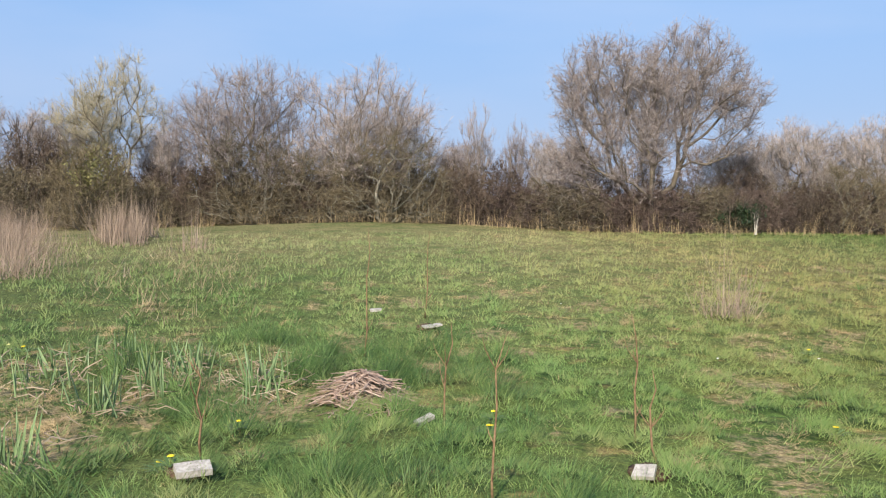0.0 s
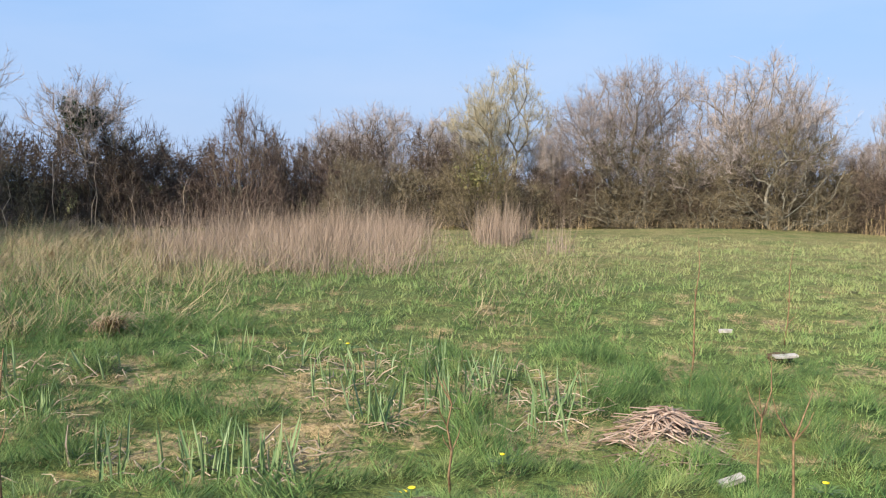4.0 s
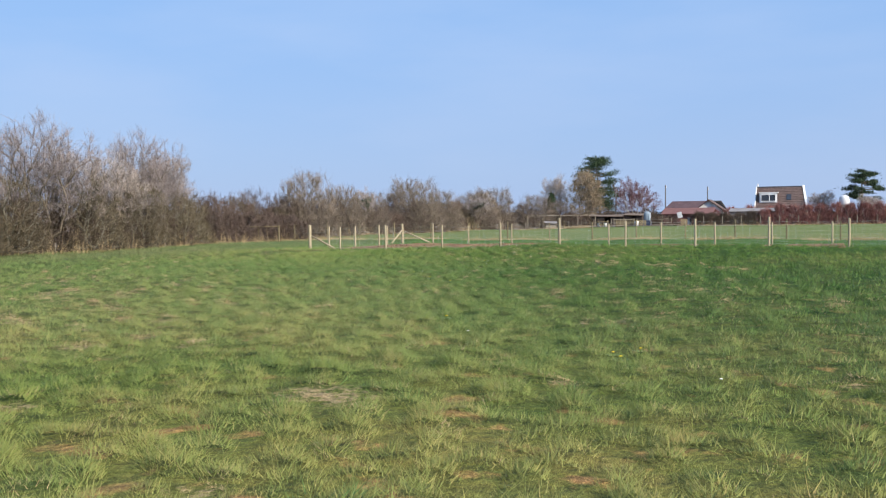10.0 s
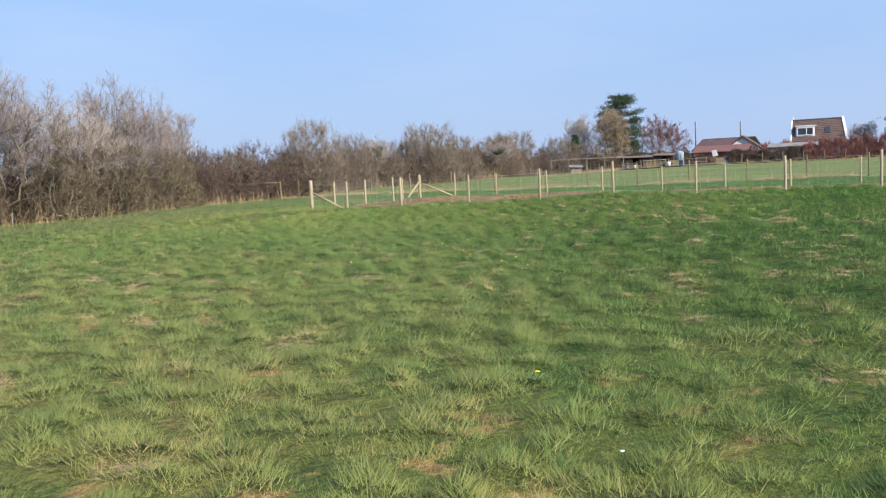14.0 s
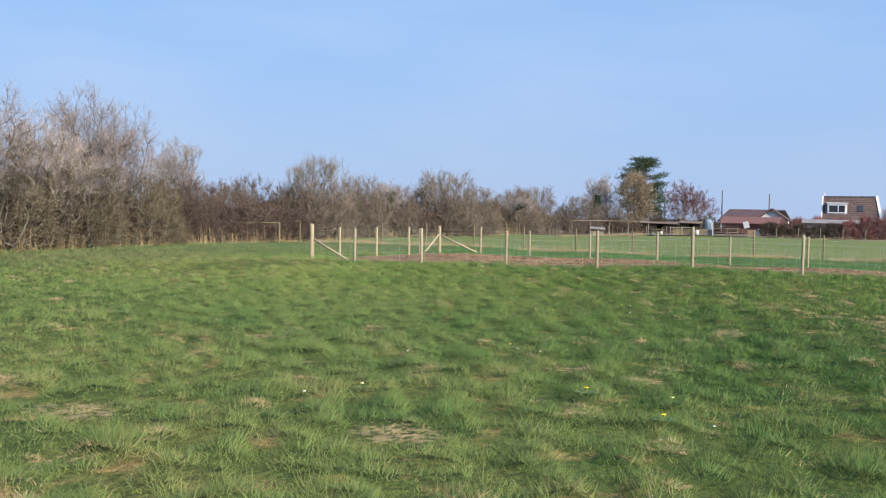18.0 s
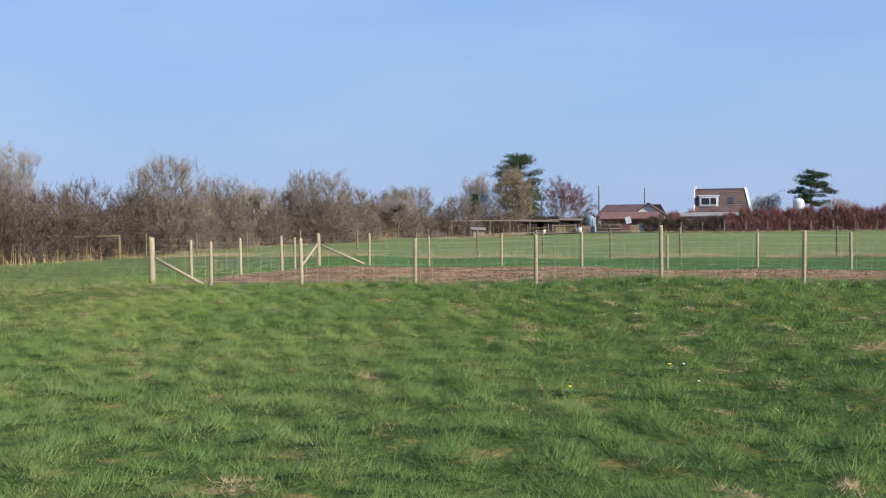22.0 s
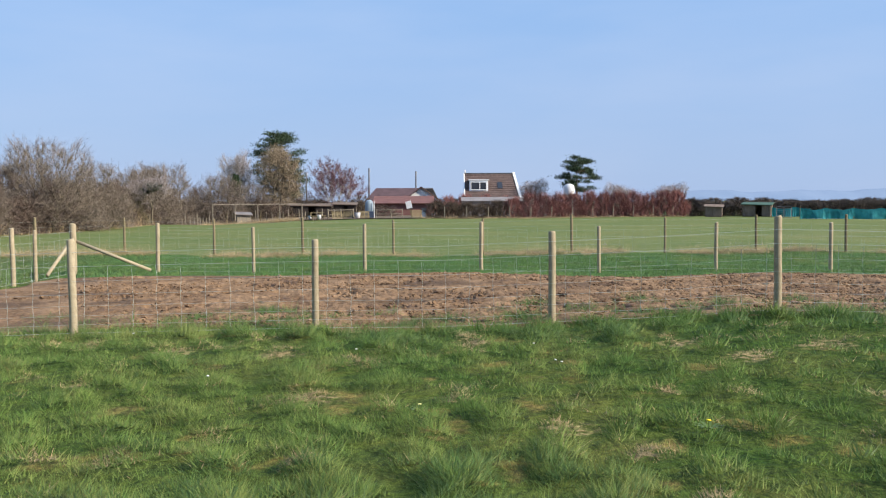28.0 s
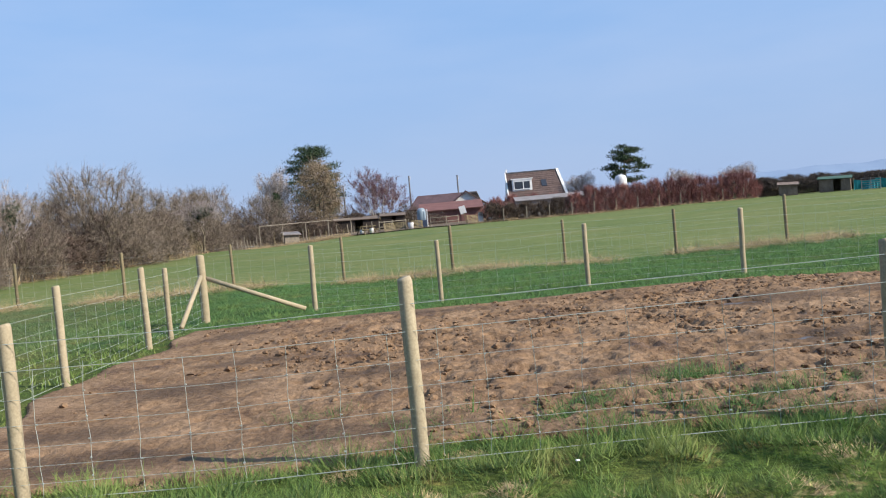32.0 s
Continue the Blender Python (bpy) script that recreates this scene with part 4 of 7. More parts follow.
    tri.append(np.stack([o - z_, o + z_, o + g * twig_len * rng.uniform(0.4, 1.25, (len(own), 1)) * (1.15 - 0.4 * t_)], 1))
    tri = np.concatenate(tri)
    tri[:, :, 2] = np.maximum(tri[:, :, 2], 0.03)
    link("crown", tri_mesh(name + "_twigs", tri), twig_mat, root, "fine bare twigs")
    if foliage:
        lm, count, size, (fx, fy, fz), (gx_, gy_, gz_) = foliage
        blob = unit(rng.normal(0, 1, (14, 3))) * rng.uniform(0.2, 0.85, (14, 1))
        c = np.array([fx, fy, fz]) + (blob[rng.randint(0, 14, count)] + rng.normal(0, 0.2, (count, 3))) * np.array([gx_, gy_, gz_])
        sz = size * rng.uniform(0.5, 1.3, (count, 1))
        link("foliage", tri_mesh(name + "_leaves", np.stack([c, c + rng.normal(0, 1, c.shape) * sz, c + rng.normal(0, 1, c.shape) * sz], 1)), lm, root, "small leaves")
    return root


# prototypes stand at their first place in the hedge
bramble = [grown("bramble_bush", 11 + k, 3.3, 4.4, lb, tm, "bush", "hedgerow bushes", stems=11, low=0.02, points=190, sprays=6, twigs=6, spray_len=0.6, twig_len=0.34, twig_w=0.021, tip_r=0.0075, up=0.05, out=0.45, mess=0.9, base=0.2, bark=bk, kink=0.14, droop=0.15, mound=True)
           for k, (tm, lb, bk) in enumerate(((TWIG_BROWN, "tangled dark brown bramble at the foot of the hedge", None), (TWIG_OLIVE, "tangled olive-brown bush with grey stems in the hedgerow", LICHEN_BARK), (TWIG_RED, "dense reddish-brown bare bush in the hedgerow", None)))]
grown_kinds = {
    "round": grown("hawthorn_shrub", 21, 6.5, 6.2, "bare grey-twigged hedgerow tree with a rounded crown", TWIG_GREY, "shrub", "hedgerow shrubs", stems=5, low=0.06, lobes=11, points=820, sprays=5, twigs=7, spray_len=0.62, twig_len=0.4, twig_w=0.0125, base=0.03, up=0.25, out=0.6, mess=0.65),
    "dense": grown("hawthorn_shrub", 22, 6.4, 4.6, "dense upright grey hedgerow tree with fine twigs", TWIG_PALE, "shrub", "hedgerow shrubs", stems=6, low=0.1, lobes=9, points=640, sprays=5, twigs=7, spray_len=0.62, twig_len=0.4, twig_w=0.0125, up=0.35, out=0.5, mess=0.55),
    "arching": grown("arching_willow", 23, 4.6, 6.4, "sprawling willow with arching lichen-grey branches", TWIG_OLIVE, "shrub", "hedgerow shrubs", stems=7, low=0.05, points=300, sprays=6, twigs=7, spray_len=0.7, tip_r=0.011, twig_w=0.014, bark=LICHEN_BARK, droop=0.4, up=0.15, out=0.6, mess=0.65, base=0.06, kink=0.16, mound=True),
    "slender": grown("ash_sapling_tree", 24, 7.0, 3.4, "slender sparse bare tree rising above the hedge", TWIG_GREY, "tree", "slender trees", stems=3, low=0.25, lobes=7, points=150, sprays=5, twigs=6, spray_len=0.7, twig_w=0.012, up=0.5, mess=0.5),
    "fan": grown("willow_fan", 25, 5.3, 5.8, "bare willow with a fan of fine upright grey-brown twigs", TWIG_WARM_GREY, "shrub", "thicket shrubs", stems=8, low=0.05, points=600, sprays=5, twigs=7, spray_len=0.65, twig_len=0.42, twig_w=0.013, up=0.4, out=0.6, mess=0.5, base=0.12, mound=True),
    "thicket": grown("thicket_shrub", 26, 3.6, 4.6, "bare purplish-brown shrub in the far thicket", TWIG_RED, "shrub", "thicket shrubs", stems=9, low=0.03, points=300, sprays=4, twigs=6, spray_len=0.55, twig_len=0.4, twig_w=0.019, base=0.18, up=0.25, out=0.5, mess=0.75, mound=True),
    "olive": grown("olive_willow", 27, 4.6, 4.8, "bare olive-brown bush-willow reaching to the ground", TWIG_OLIVE, "shrub", "hedgerow shrubs", stems=8, low=0.03, points=420, sprays=5, twigs=6, spray_len=0.58, twig_w=0.015, base=0.1, up=0.25, out=0.5, mess=0.6, bark=LICHEN_BARK, mound=True)}
kind_size = {"round": (6.2, 6.5), "dense": (4.6, 6.4), "arching": (6.4, 4.6), "slender": (3.4, 7.0), "fan": (5.8, 5.3), "thicket": (4.6, 3.6), "olive": (4.8, 4.6)}

# the big willow: two domes of fine pale twigs over a fan of stems, and lower hanging masses
big_tree = grown("big_willow_tree", 31, 10.3, 10.6, "large bare multi-stemmed willow with a broad pale crown", TWIG_PALE, "tree", stems=5, low=0.14, points=1750, sprays=5, twigs=9, spray_len=0.65, twig_len=0.42, twig_w=0.015, tip_r=0.008, base=0.03, up=0.3, out=0.5, mess=0.7,
                 masses=[(0.2, 2.1, 7.5, 2.3, 2.4, 2.2), (0, -1.9, 7.1, 2.3, 2.6, 2.1), (0.3, -3.7, 6.4, 1.5, 1.3, 1.6), (0.8, 3.8, 6.2, 1.5, 1.3, 1.5), (0.3, -3.3, 4.3, 1.7, 1.7, 1.9), (0.5, 3.9, 4.4, 1.3, 1.1, 1.2), (1.2, 0.4, 6.0, 1.5, 2.0, 1.9), (-1.8, 0.5, 6.4, 1.8, 2.4, 2.0), (1.0, -1.4, 3.8, 1.5, 1.7, 1.9), (0.6, 0.6, 4.2, 1.4, 1.6, 1.6), (0, -3.8, 2.6, 1.3, 1.2, 1.4)])
put(big_tree, -18.5, -27.7)
corner_tree = grown("alder_tree", 33, 8.4, 13.0, "bare spreading multi-stemmed tree with lichened trunks", TWIG_GREY, "tree", stems=6, low=0.06, points=1150, sprays=6, twigs=8, spray_len=0.95, twig_len=0.5, twig_w=0.0115, tip_r=0.008, base=0.05, up=0.45, out=0.6, mess=0.5, bark=LICHEN_BARK, wide=0.3, lobes=11)
put(corner_tree, 8.0, -65.2, 20)
yellow_willow = grown("goat_willow_tree", 35, 7.4, 4.8, "pale yellow-green budding willow above the hedge", TWIG_GOLD, "tree", stems=4, low=0.25, points=320, sprays=7, twigs=8, spray_len=0.65, twig_w=0.012, up=0.5, out=0.5, mess=0.6, lobes=8)
put(yellow_willow, -18.5, -52.4)
gorse_bush = grown("gorse_bush", 36, 3.5, 3.6, "yellow-green budding bush at the hedge foot", TWIG_OLIVE, "bush", stems=9, low=0.05, points=200, spray_len=0.6, twig_w=0.016, up=0.6, base=0.1, mound=True, foliage=(LEAF_GORSE, 2600, 0.045, (0, 0, 2.1), (1.7, 1.7, 1.5)))
put(gorse_bush, -13.9, -51.9)
ivy_tree = grown("ivy_clad_tree", 37, 5.5, 3.8, "small bare tree with a dark clump of ivy", TWIG_GREY, "tree", stems=2, low=0.4, points=150, sprays=6, twigs=6, spray_len=0.6, twig_w=0.013, mess=0.65, foliage=(LEAF_DARK, 3200, 0.07, (0, 0, 4.1), (0.75, 0.75, 0.8)))
put(ivy_tree, -4.9, -64.2)
place(ivy_tree, -17.2, 29.0, 70, 0.62, 0.7)
place(ivy_tree, -16.4, 53.0, 160, 0.9, 0.68)
holly_bush = grown("holly_bush", 38, 1.9, 2.4, "low dark green evergreen bush at the hedge foot", TWIG_BROWN, "bush", stems=5, low=0.03, points=70, sprays=4, twigs=4, spray_len=0.4, base=0.1, foliage=(LEAF_DARK, 2200, 0.055, (0, 0, 0.8), (1.1, 1.1, 0.8)))
put(holly_bush, -15.6, -24.6)
pale_stump = shrub("pale_dead_sapling", 39, 1.7, 0.7, 2, 14, 6, 0.35, 0.02, "vase", 0.35, TWIG_GREY, PALE_BARK, 0.06, 0.9, "small pale barkless forked stem before the hedge", "dead sapling")
put(pale_stump, -15.0, -24.1, 0, 0.55, 0.7)
place(pale_stump, -15.6, 2.4, 50, 0.6, 0.9)
place(pale_stump, -14.9, -6.0, 120, 0.5, 0.6)

# the hedge along the field: a bent line of bushes, two deep
LINE = [(34, -74), (22, -70), (9, -66.5), (-4, -65), (-11, -61.5), (-15.5, -56), (-17.6, -48), (-17.8, -38), (-17.2, -28), (-17.0, -18), (-17.0, -6), (-17.4, 4), (-18.6, 14), (-19.5, 24), (-19.5, 33), (-18.4, 43), (-18, 52), (-20, 62), (-22, 72)]


def along(line, gap):
    out, left = [], 0.0
    for (ax, ay), (bx, by) in zip(line, line[1:]):
        d = math.dist((ax, ay), (bx, by))
        s = left
        while s < d:
            out.append((ax + (bx - ax) * s / d, ay + (by - ay) * s / d, -(by - ay) / d, (bx - ax) / d))
            s += gap
        left = s - d
    return out


rng = random.Random(8)
seen = {}


def plant(key, ob, x, y, sx, sz, label=""):
    """Stands the first one in its place and copies the next ones."""
    a = rng.uniform(0, 360)
    if key in seen:
        return place(ob, x, y, a, sx, sz, label)
    seen[key] = True
    return put(ob, x, y, a, sx, sz)


for row, gap in ((0.0, 2.3), (2.0, 2.3)):
    for x, y, nx, ny in along(LINE, gap):
        k = rng.choices((0, 1, 2), (5, 3, 2 if y < 3 else 8))[0]
        off = row + rng.uniform(-0.5, 0.5)
        sx = rng.uniform(0.75, 1.15)
        sz = rng.uniform(0.72, 1.0) * (1.08 if row else 0.86) * (1.32 if y < -54 else 1.0)
        plant(k, bramble[k], x - abs(nx) * off, y - abs(ny) * off, sx, sz)

# trees and tall shrubs of the hedge: kind, x, y, width, height
TALLS = [("slender", -19.0, -50.0, 1.8, 5.6), ("dense", -20.5, -55.5, 4.2, 5.2), ("dense", -20.8, -50.6, 3.4, 5.4), ("round", -18.6, -46.5, 6.8, 6.9), ("arching", -17.2, -46.2, 6.0, 4.2), ("round", -18.4, -41.2, 6.4, 6.2), ("arching", -16.6, -40.2, 6.6, 4.7), ("arching", -17.0, -43.4, 4.4, 3.8),
         ("slender", -20.4, -38.4, 3.2, 6.6), ("slender", -19.6, -35.8, 3.4, 7.1), ("slender", -19.6, -34.0, 3.0, 6.2), ("dense", -21.5, -36.5, 4.0, 5.0), ("dense", -20.5, -31.8, 3.6, 5.4),
         ("dense", -18.6, -20.3, 4.8, 6.4), ("dense", -18.3, -16.8, 4.6, 6.5), ("dense", -21.0, -22.6, 4.4, 5.4), ("thicket", -17.6, -14.2, 3.6, 4.5), ("olive", -16.4, -15.6, 4.6, 4.2), ("olive", -16.4, -19.0, 4.2, 3.7), ("round", -17.4, -10.6, 5.4, 5.6), ("olive", -16.0, -12.2, 4.4, 3.9), ("olive", -15.9, -8.2, 4.8, 4.2), ("arching", -16.2, -9.8, 4.6, 3.4),
         ("round", -17.2, -4.8, 5.8, 6.0), ("olive", -16.4, -2.6, 4.4, 4.6), ("dense", -17.2, -0.2, 4.6, 6.2), ("slender", -16.4, 2.4, 3.6, 6.2), ("round", -17.4, 2.8, 4.6, 5.9), ("olive", -16.4, 4.6, 4.2, 3.6), ("olive", -16.0, 0.8, 4.0, 4.0),
         ("slender", -30.6, 31.1, 1.2, 4.5), ("fan", -18.8, 22.2, 5.6, 5.3), ("fan", -17.8, 26.0, 4.4, 4.2), ("fan", -18.2, 31.5, 4.4, 3.8), ("fan", -18.0, 40.0, 6.6, 5.4), ("fan", -17.2, 45.0, 5.0, 4.2), ("fan", -18.4, 57.5, 6.0, 4.6), ("fan", -21.0, 70.0, 7.0, 5.6), ("fan", -20.6, 65.0, 5.6, 4.8), ("fan", -17.0, 75.5, 6.0, 4.6), ("dense", -18.9, 90.3, 4.8, 8.8), ("fan", -15.5, 82.0, 5.0, 3.6), ("fan", -23.0, 48.5, 6.0, 4.8),
         ("round", -105.0, 104.0, 10.0, 13.6),
         ("thicket", -8.9, -60.0, 4.6, 4.0), ("olive", -10.6, -56.0, 3.0, 3.3), ("round", 15.0, -68.5, 8.0, 7.4), ("round", 21.0, -72.0, 8.0, 7.6), ("dense", 1.6, -67.6, 5.0, 4.6), ("olive", 4.0, -66.0, 5.0, 3.3), ("thicket", 12.5, -68.0, 5.5, 3.4), ("thicket", 8.0, -68.5, 5.5, 3.4), ("thicket", -1.5, -66.4, 5.0, 3.3), ("thicket", -7.0, -63.6, 5.0, 3.2), ("round", -21.5, -60.5, 6.0, 5.4)]
for kind_, x, y, w, h in TALLS:
    bw, bh = kind_size[kind_]
    plant(kind_, grown_kinds[kind_], x, y, w / bw, h / bh)
for x, y, nx, ny in along([(-18.4, 7), (-19.6, 14), (-20.8, 24), (-20.5, 34), (-19, 44), (-19.5, 52), (-22, 64), (-22, 76), (-18, 86)], 2.7):
    plant("thicket", grown_kinds["thicket"], x + rng.uniform(-0.9, 0.9), y, rng.uniform(0.9, 1.15), rng.uniform(0.68, 0.86))

# a dark hedge of the next field, seen through the gaps
for x, y, nx, ny in along([(-74, -95), (-78, -60), (-74, -25), (-66, 10)], 6.5):
    plant("thicket", grown_kinds["thicket"], x, y, 1.9, rng.uniform(1.5, 1.75), "dark hedge of the next field beyond")

# trees round the houses
pine_tree = evergreen("pine_tree", 41, 11.4, 7.6, "dome", "tall dark green pine with a flat-topped crown", 0.22, 0.2, 130, 110, 0.42, 0.5)
put(pine_tree, -17.6, 112.4)
small_pine = evergreen("pine_tree", 42, 7.6, 5.4, "dome", "wind-bent dark green pine above the hedge", 0.2, 0.42, 56, 130, 0.38, 0.45)
small_pine.matrix_world = pose(22.9, 110, 0, 0, 7, 0)
yard_conifer = evergreen("yew_tree", 45, 4.6, 2.0, "cone", "small dark evergreen behind the pole frame", 0.1, 0.1, 50, 90, 0.3, 0.8)
put(yard_conifer, -17.4, 84.0)
weeping = shrub("weeping_willow_tree", 43, 5.9, 4.8, 6, 420, 24, 0.8, 0.018, "dome", 0.04, TWIG_WARM, None, 0.08, -0.5, "leafless tree with a mass of drooping golden-brown twigs", "tree", "", 0.15)
put(weeping, -13.6, 88.6, 0, 1.35, 1.32)
red_tree = grown("red_budding_tree", 44, 6.7, 7.0, "bare tree with a purplish-red twiggy crown", TWIG_PURPLE, "tree", "", stems=3, low=0.12, lobes=9, points=480, sprays=5, twigs=7, spray_len=0.7, twig_len=0.45, twig_w=0.021, base=0.03, up=0.5, out=0.6, bark=PALE_BARK)
put(red_tree, -8.0, 96.3)
for x, y, w, h in ((23.8, 83.5, 3.6, 4.2), (29.4, 84.0, 4.4, 4.2), (17.6, 112.0, 5.0, 5.6)):
    place(grown_kinds["dense"], x, y, 30 * x, w / 4.6, h / 6.4)

# clipped hedge before the houses and the dark one beyond
hedge_unit = [shrub("garden_hedge", 51 + k, 1.9, 3.2, 9, 120, 44, 0.5, 0.016, "mound", 0.03, tm, None, 0.022, 0.9, lb, "hedge", "garden hedges", 0.15, every=4)
              for k, (tm, lb) in enumerate(((TWIG_BROWN, "bare brown garden hedge along the far field"), (TWIG_CRIMSON, "bare dark-red garden hedge along the far field")))]
seen_unit = [0, 0]
for x, y, nx, ny in along([(4.2, 75.4), (11, 76.9), (20, 78.9), (30, 80.6)], 1.6):
    k = 0 if x < 10.5 else 1
    s, z = rng.uniform(0.9, 1.1), rng.uniform(0.9, 1.05) * (0.98 if k == 0 else 1.25)
    (put if seen_unit[k] == 0 else place)(hedge_unit[k], x, y, rng.uniform(0, 360), s, z)
    seen_unit[k] += 1
dark_unit = shrub("clipped_hedge", 57, 2.5, 3.0, 9, 150, 40, 0.42, 0.02, "mound", 0.03, TWIG_DARK, None, 0.03, 0.9, "dark clipped bare hedge at the field's far edge", "hedge", "clipped hedges", 0.1, every=5)
for k, (x, y, nx, ny) in enumerate(along([(31.5, 83), (40, 83.5), (52, 80), (66, 74)], 1.35)):
    (place if k else put)(dark_unit, x, y, rng.uniform(0, 360), rng.uniform(0.95, 1.1), rng.uniform(0.8, 0.87))
# red-stemmed shrubs before the bungalow and the cottage
for x, y, w_, z in ((-1.5, 97.5, 1.0, 0.95), (0.8, 97.0, 1.1, 1.05), (3.2, 97.4, 1.1, 1.1), (5.6, 98.6, 1.0, 1.15), (8.0, 103.5, 1.1, 1.25), (10.6, 104.5, 1.2, 1.2), (13.2, 104.0, 1.1, 1.1)):
    place(hedge_unit[1], x, y, 50 * x, w_, z, "bare dark-red shrub in the garden by the houses")
# scrub at the back of the yard
for k, (x, y, nx, ny) in enumerate(along([(-20, 77), (-14, 81), (-8, 87.5), (0, 88.5)], 2.2)):
    place(bramble[(0, 2, 1)[k % 3]], x, y, 61 * k, 0.95, 0.62 + 0.12 * math.sin(2.3 * k), "dark low scrub at the back of the yard")
# far dark hedgerow that closes the view behind the houses
for k, (x, y, nx, ny) in enumerate(along([(-60, 96), (-30, 118), (0, 126), (40, 126), (80, 110)], 3.6)):
    place(dark_unit, x, y, 47 * k, 2.0, 1.0 + 0.12 * math.sin(k), "dark distant bare hedgerow behind the houses")

# ---- grass ----
def blades(centres, per, radius, lo, hi, width, seed, lean=0.5, clump_var=0.45, coherent=0.6):
    """Loose blades in clumps that lean one way."""
    rng = np.random.RandomState(seed)
    n = len(centres)
    dirs = rng.uniform(0, 2 * math.pi, n)
    sc = rng.uniform(1 - clump_var, 1 + clump_var, n)
    c = np.repeat(centres, per, 0)
    d, s = np.repeat(dirs, per), np.repeat(sc, per)
    k = len(c)
    p = c + rng.normal(0, 1, (k, 2)) * radius
    hum = tussocks(p[:, 0], p[:, 1])
    ln = rng.uniform(lo, hi, k) * s * np.clip(1 + 0.4 * hum, 0.4, 1.7)
    off = p - c
    # blades fall outwards from the tuft, down the hummock and away from the wind
    gx_, gy_ = (tussocks(p[:, 0] + 0.05, p[:, 1]) - hum) / 0.05, (tussocks(p[:, 0], p[:, 1] + 0.05) - hum) / 0.05
    out = np.arctan2(off[:, 1] + radius * (0.35 * np.sin(d) - 0.22 * gy_ + 0.3), off[:, 0] + radius * (0.35 * np.cos(d) - 0.22 * gx_ - 0.45))
    a = np.where(rng.uniform(0, 1, k) < coherent, out, d) + rng.normal(0, 0.45, k)
    tilt = np.clip(rng.normal(lean, 0.28, k) + 0.18 * (np.linalg.norm(off, axis=1) / radius - 1), 0.0, 1.3)
    z = height(p[:, 0], p[:, 1])
    face = rng.uniform(0, 2 * math.pi, k)
    wx, wy = np.cos(face) * width * rng.uniform(0.6, 1.3, k) / 2, np.sin(face) * width / 2
    b0 = np.stack([p[:, 0] - wx, p[:, 1] - wy, z - 0.01], 1)
    b1 = np.stack([p[:, 0] + wx, p[:, 1] + wy, z - 0.01], 1)
    tip = np.stack([p[:, 0] + ln * np.sin(tilt) * np.cos(a), p[:, 1] + ln * np.sin(tilt) * np.sin(a), z + ln * np.cos(tilt)], 1)
    return np.stack([b0, b1, tip], 1)


def swell(p):
    """A slow swell of the sward's height across the field."""
    x, y = p[:, 0], p[:, 1]
    return (np.sin(4.1 * x + 1.3 * y) + np.sin(-2.2 * x + 4.7 * y + 1.0) + np.sin(7.3 * x + 5.1 * y + 2.0) + np.sin(-6.1 * x + 8.3 * y) + np.sin(1.3 * x - 1.9 * y + 0.5)) * 0.6


def scatter(x0, x1, y0, y1, per_m2, seed, near, far):
    """Clump centres in the field between two distances from the trodden line."""
    rng = np.random.RandomState(seed)
    p = rng.uniform((x0, y0), (x1, y1), (int((x1 - x0) * (y1 - y0) * per_m2), 2))
    d = to_line(p, FIELD_LINE)
    keep = (d >= near) & (d < far) & (mud_edge(p[:, 0], p[:, 1]) < 0.02) & (p[:, 0] > -16.5) & (p[:, 1] < 16.6)
    return p[keep]


def patchy(p, seed, share=0.45, size=0.9):
    """Thin out the clumps in blotches, so that worn places show."""
    rng = np.random.RandomState(seed)
    v = np.zeros(len(p))
    for k in range(9):
        a, ph, wl_ = rng.uniform(0, 6.28), rng.uniform(0, 6.28), size * rng.uniform(0.6, 2.6)
        v += np.sin((p[:, 0] * math.cos(a) + p[:, 1] * math.sin(a)) * 6.28 / wl_ + ph)
    return p[(v > -2.1) | (rng.uniform(0, 1, len(p)) < share)]


def off_worn(t):
    """Leaves out most blades that stand in a worn spot."""
    keep = np.ones(len(t), bool)
    x, y = t[:, :, 0].mean(1), t[:, :, 1].mean(1)
    order = np.argsort(y)
    ys = y[order]
    for (cx, cy), r_ in zip(WORN, WORN_R):
        i = order[np.searchsorted(ys, cy - r_):np.searchsorted(ys, cy + r_)]
        near = ((x[i] - cx) * 0.75) ** 2 + (y[i] - cy) ** 2 < r_ * r_
        keep[i[near]] = False
    return t[keep | (np.random.RandomState(5).uniform(0, 1, len(t)) < 0.1)]


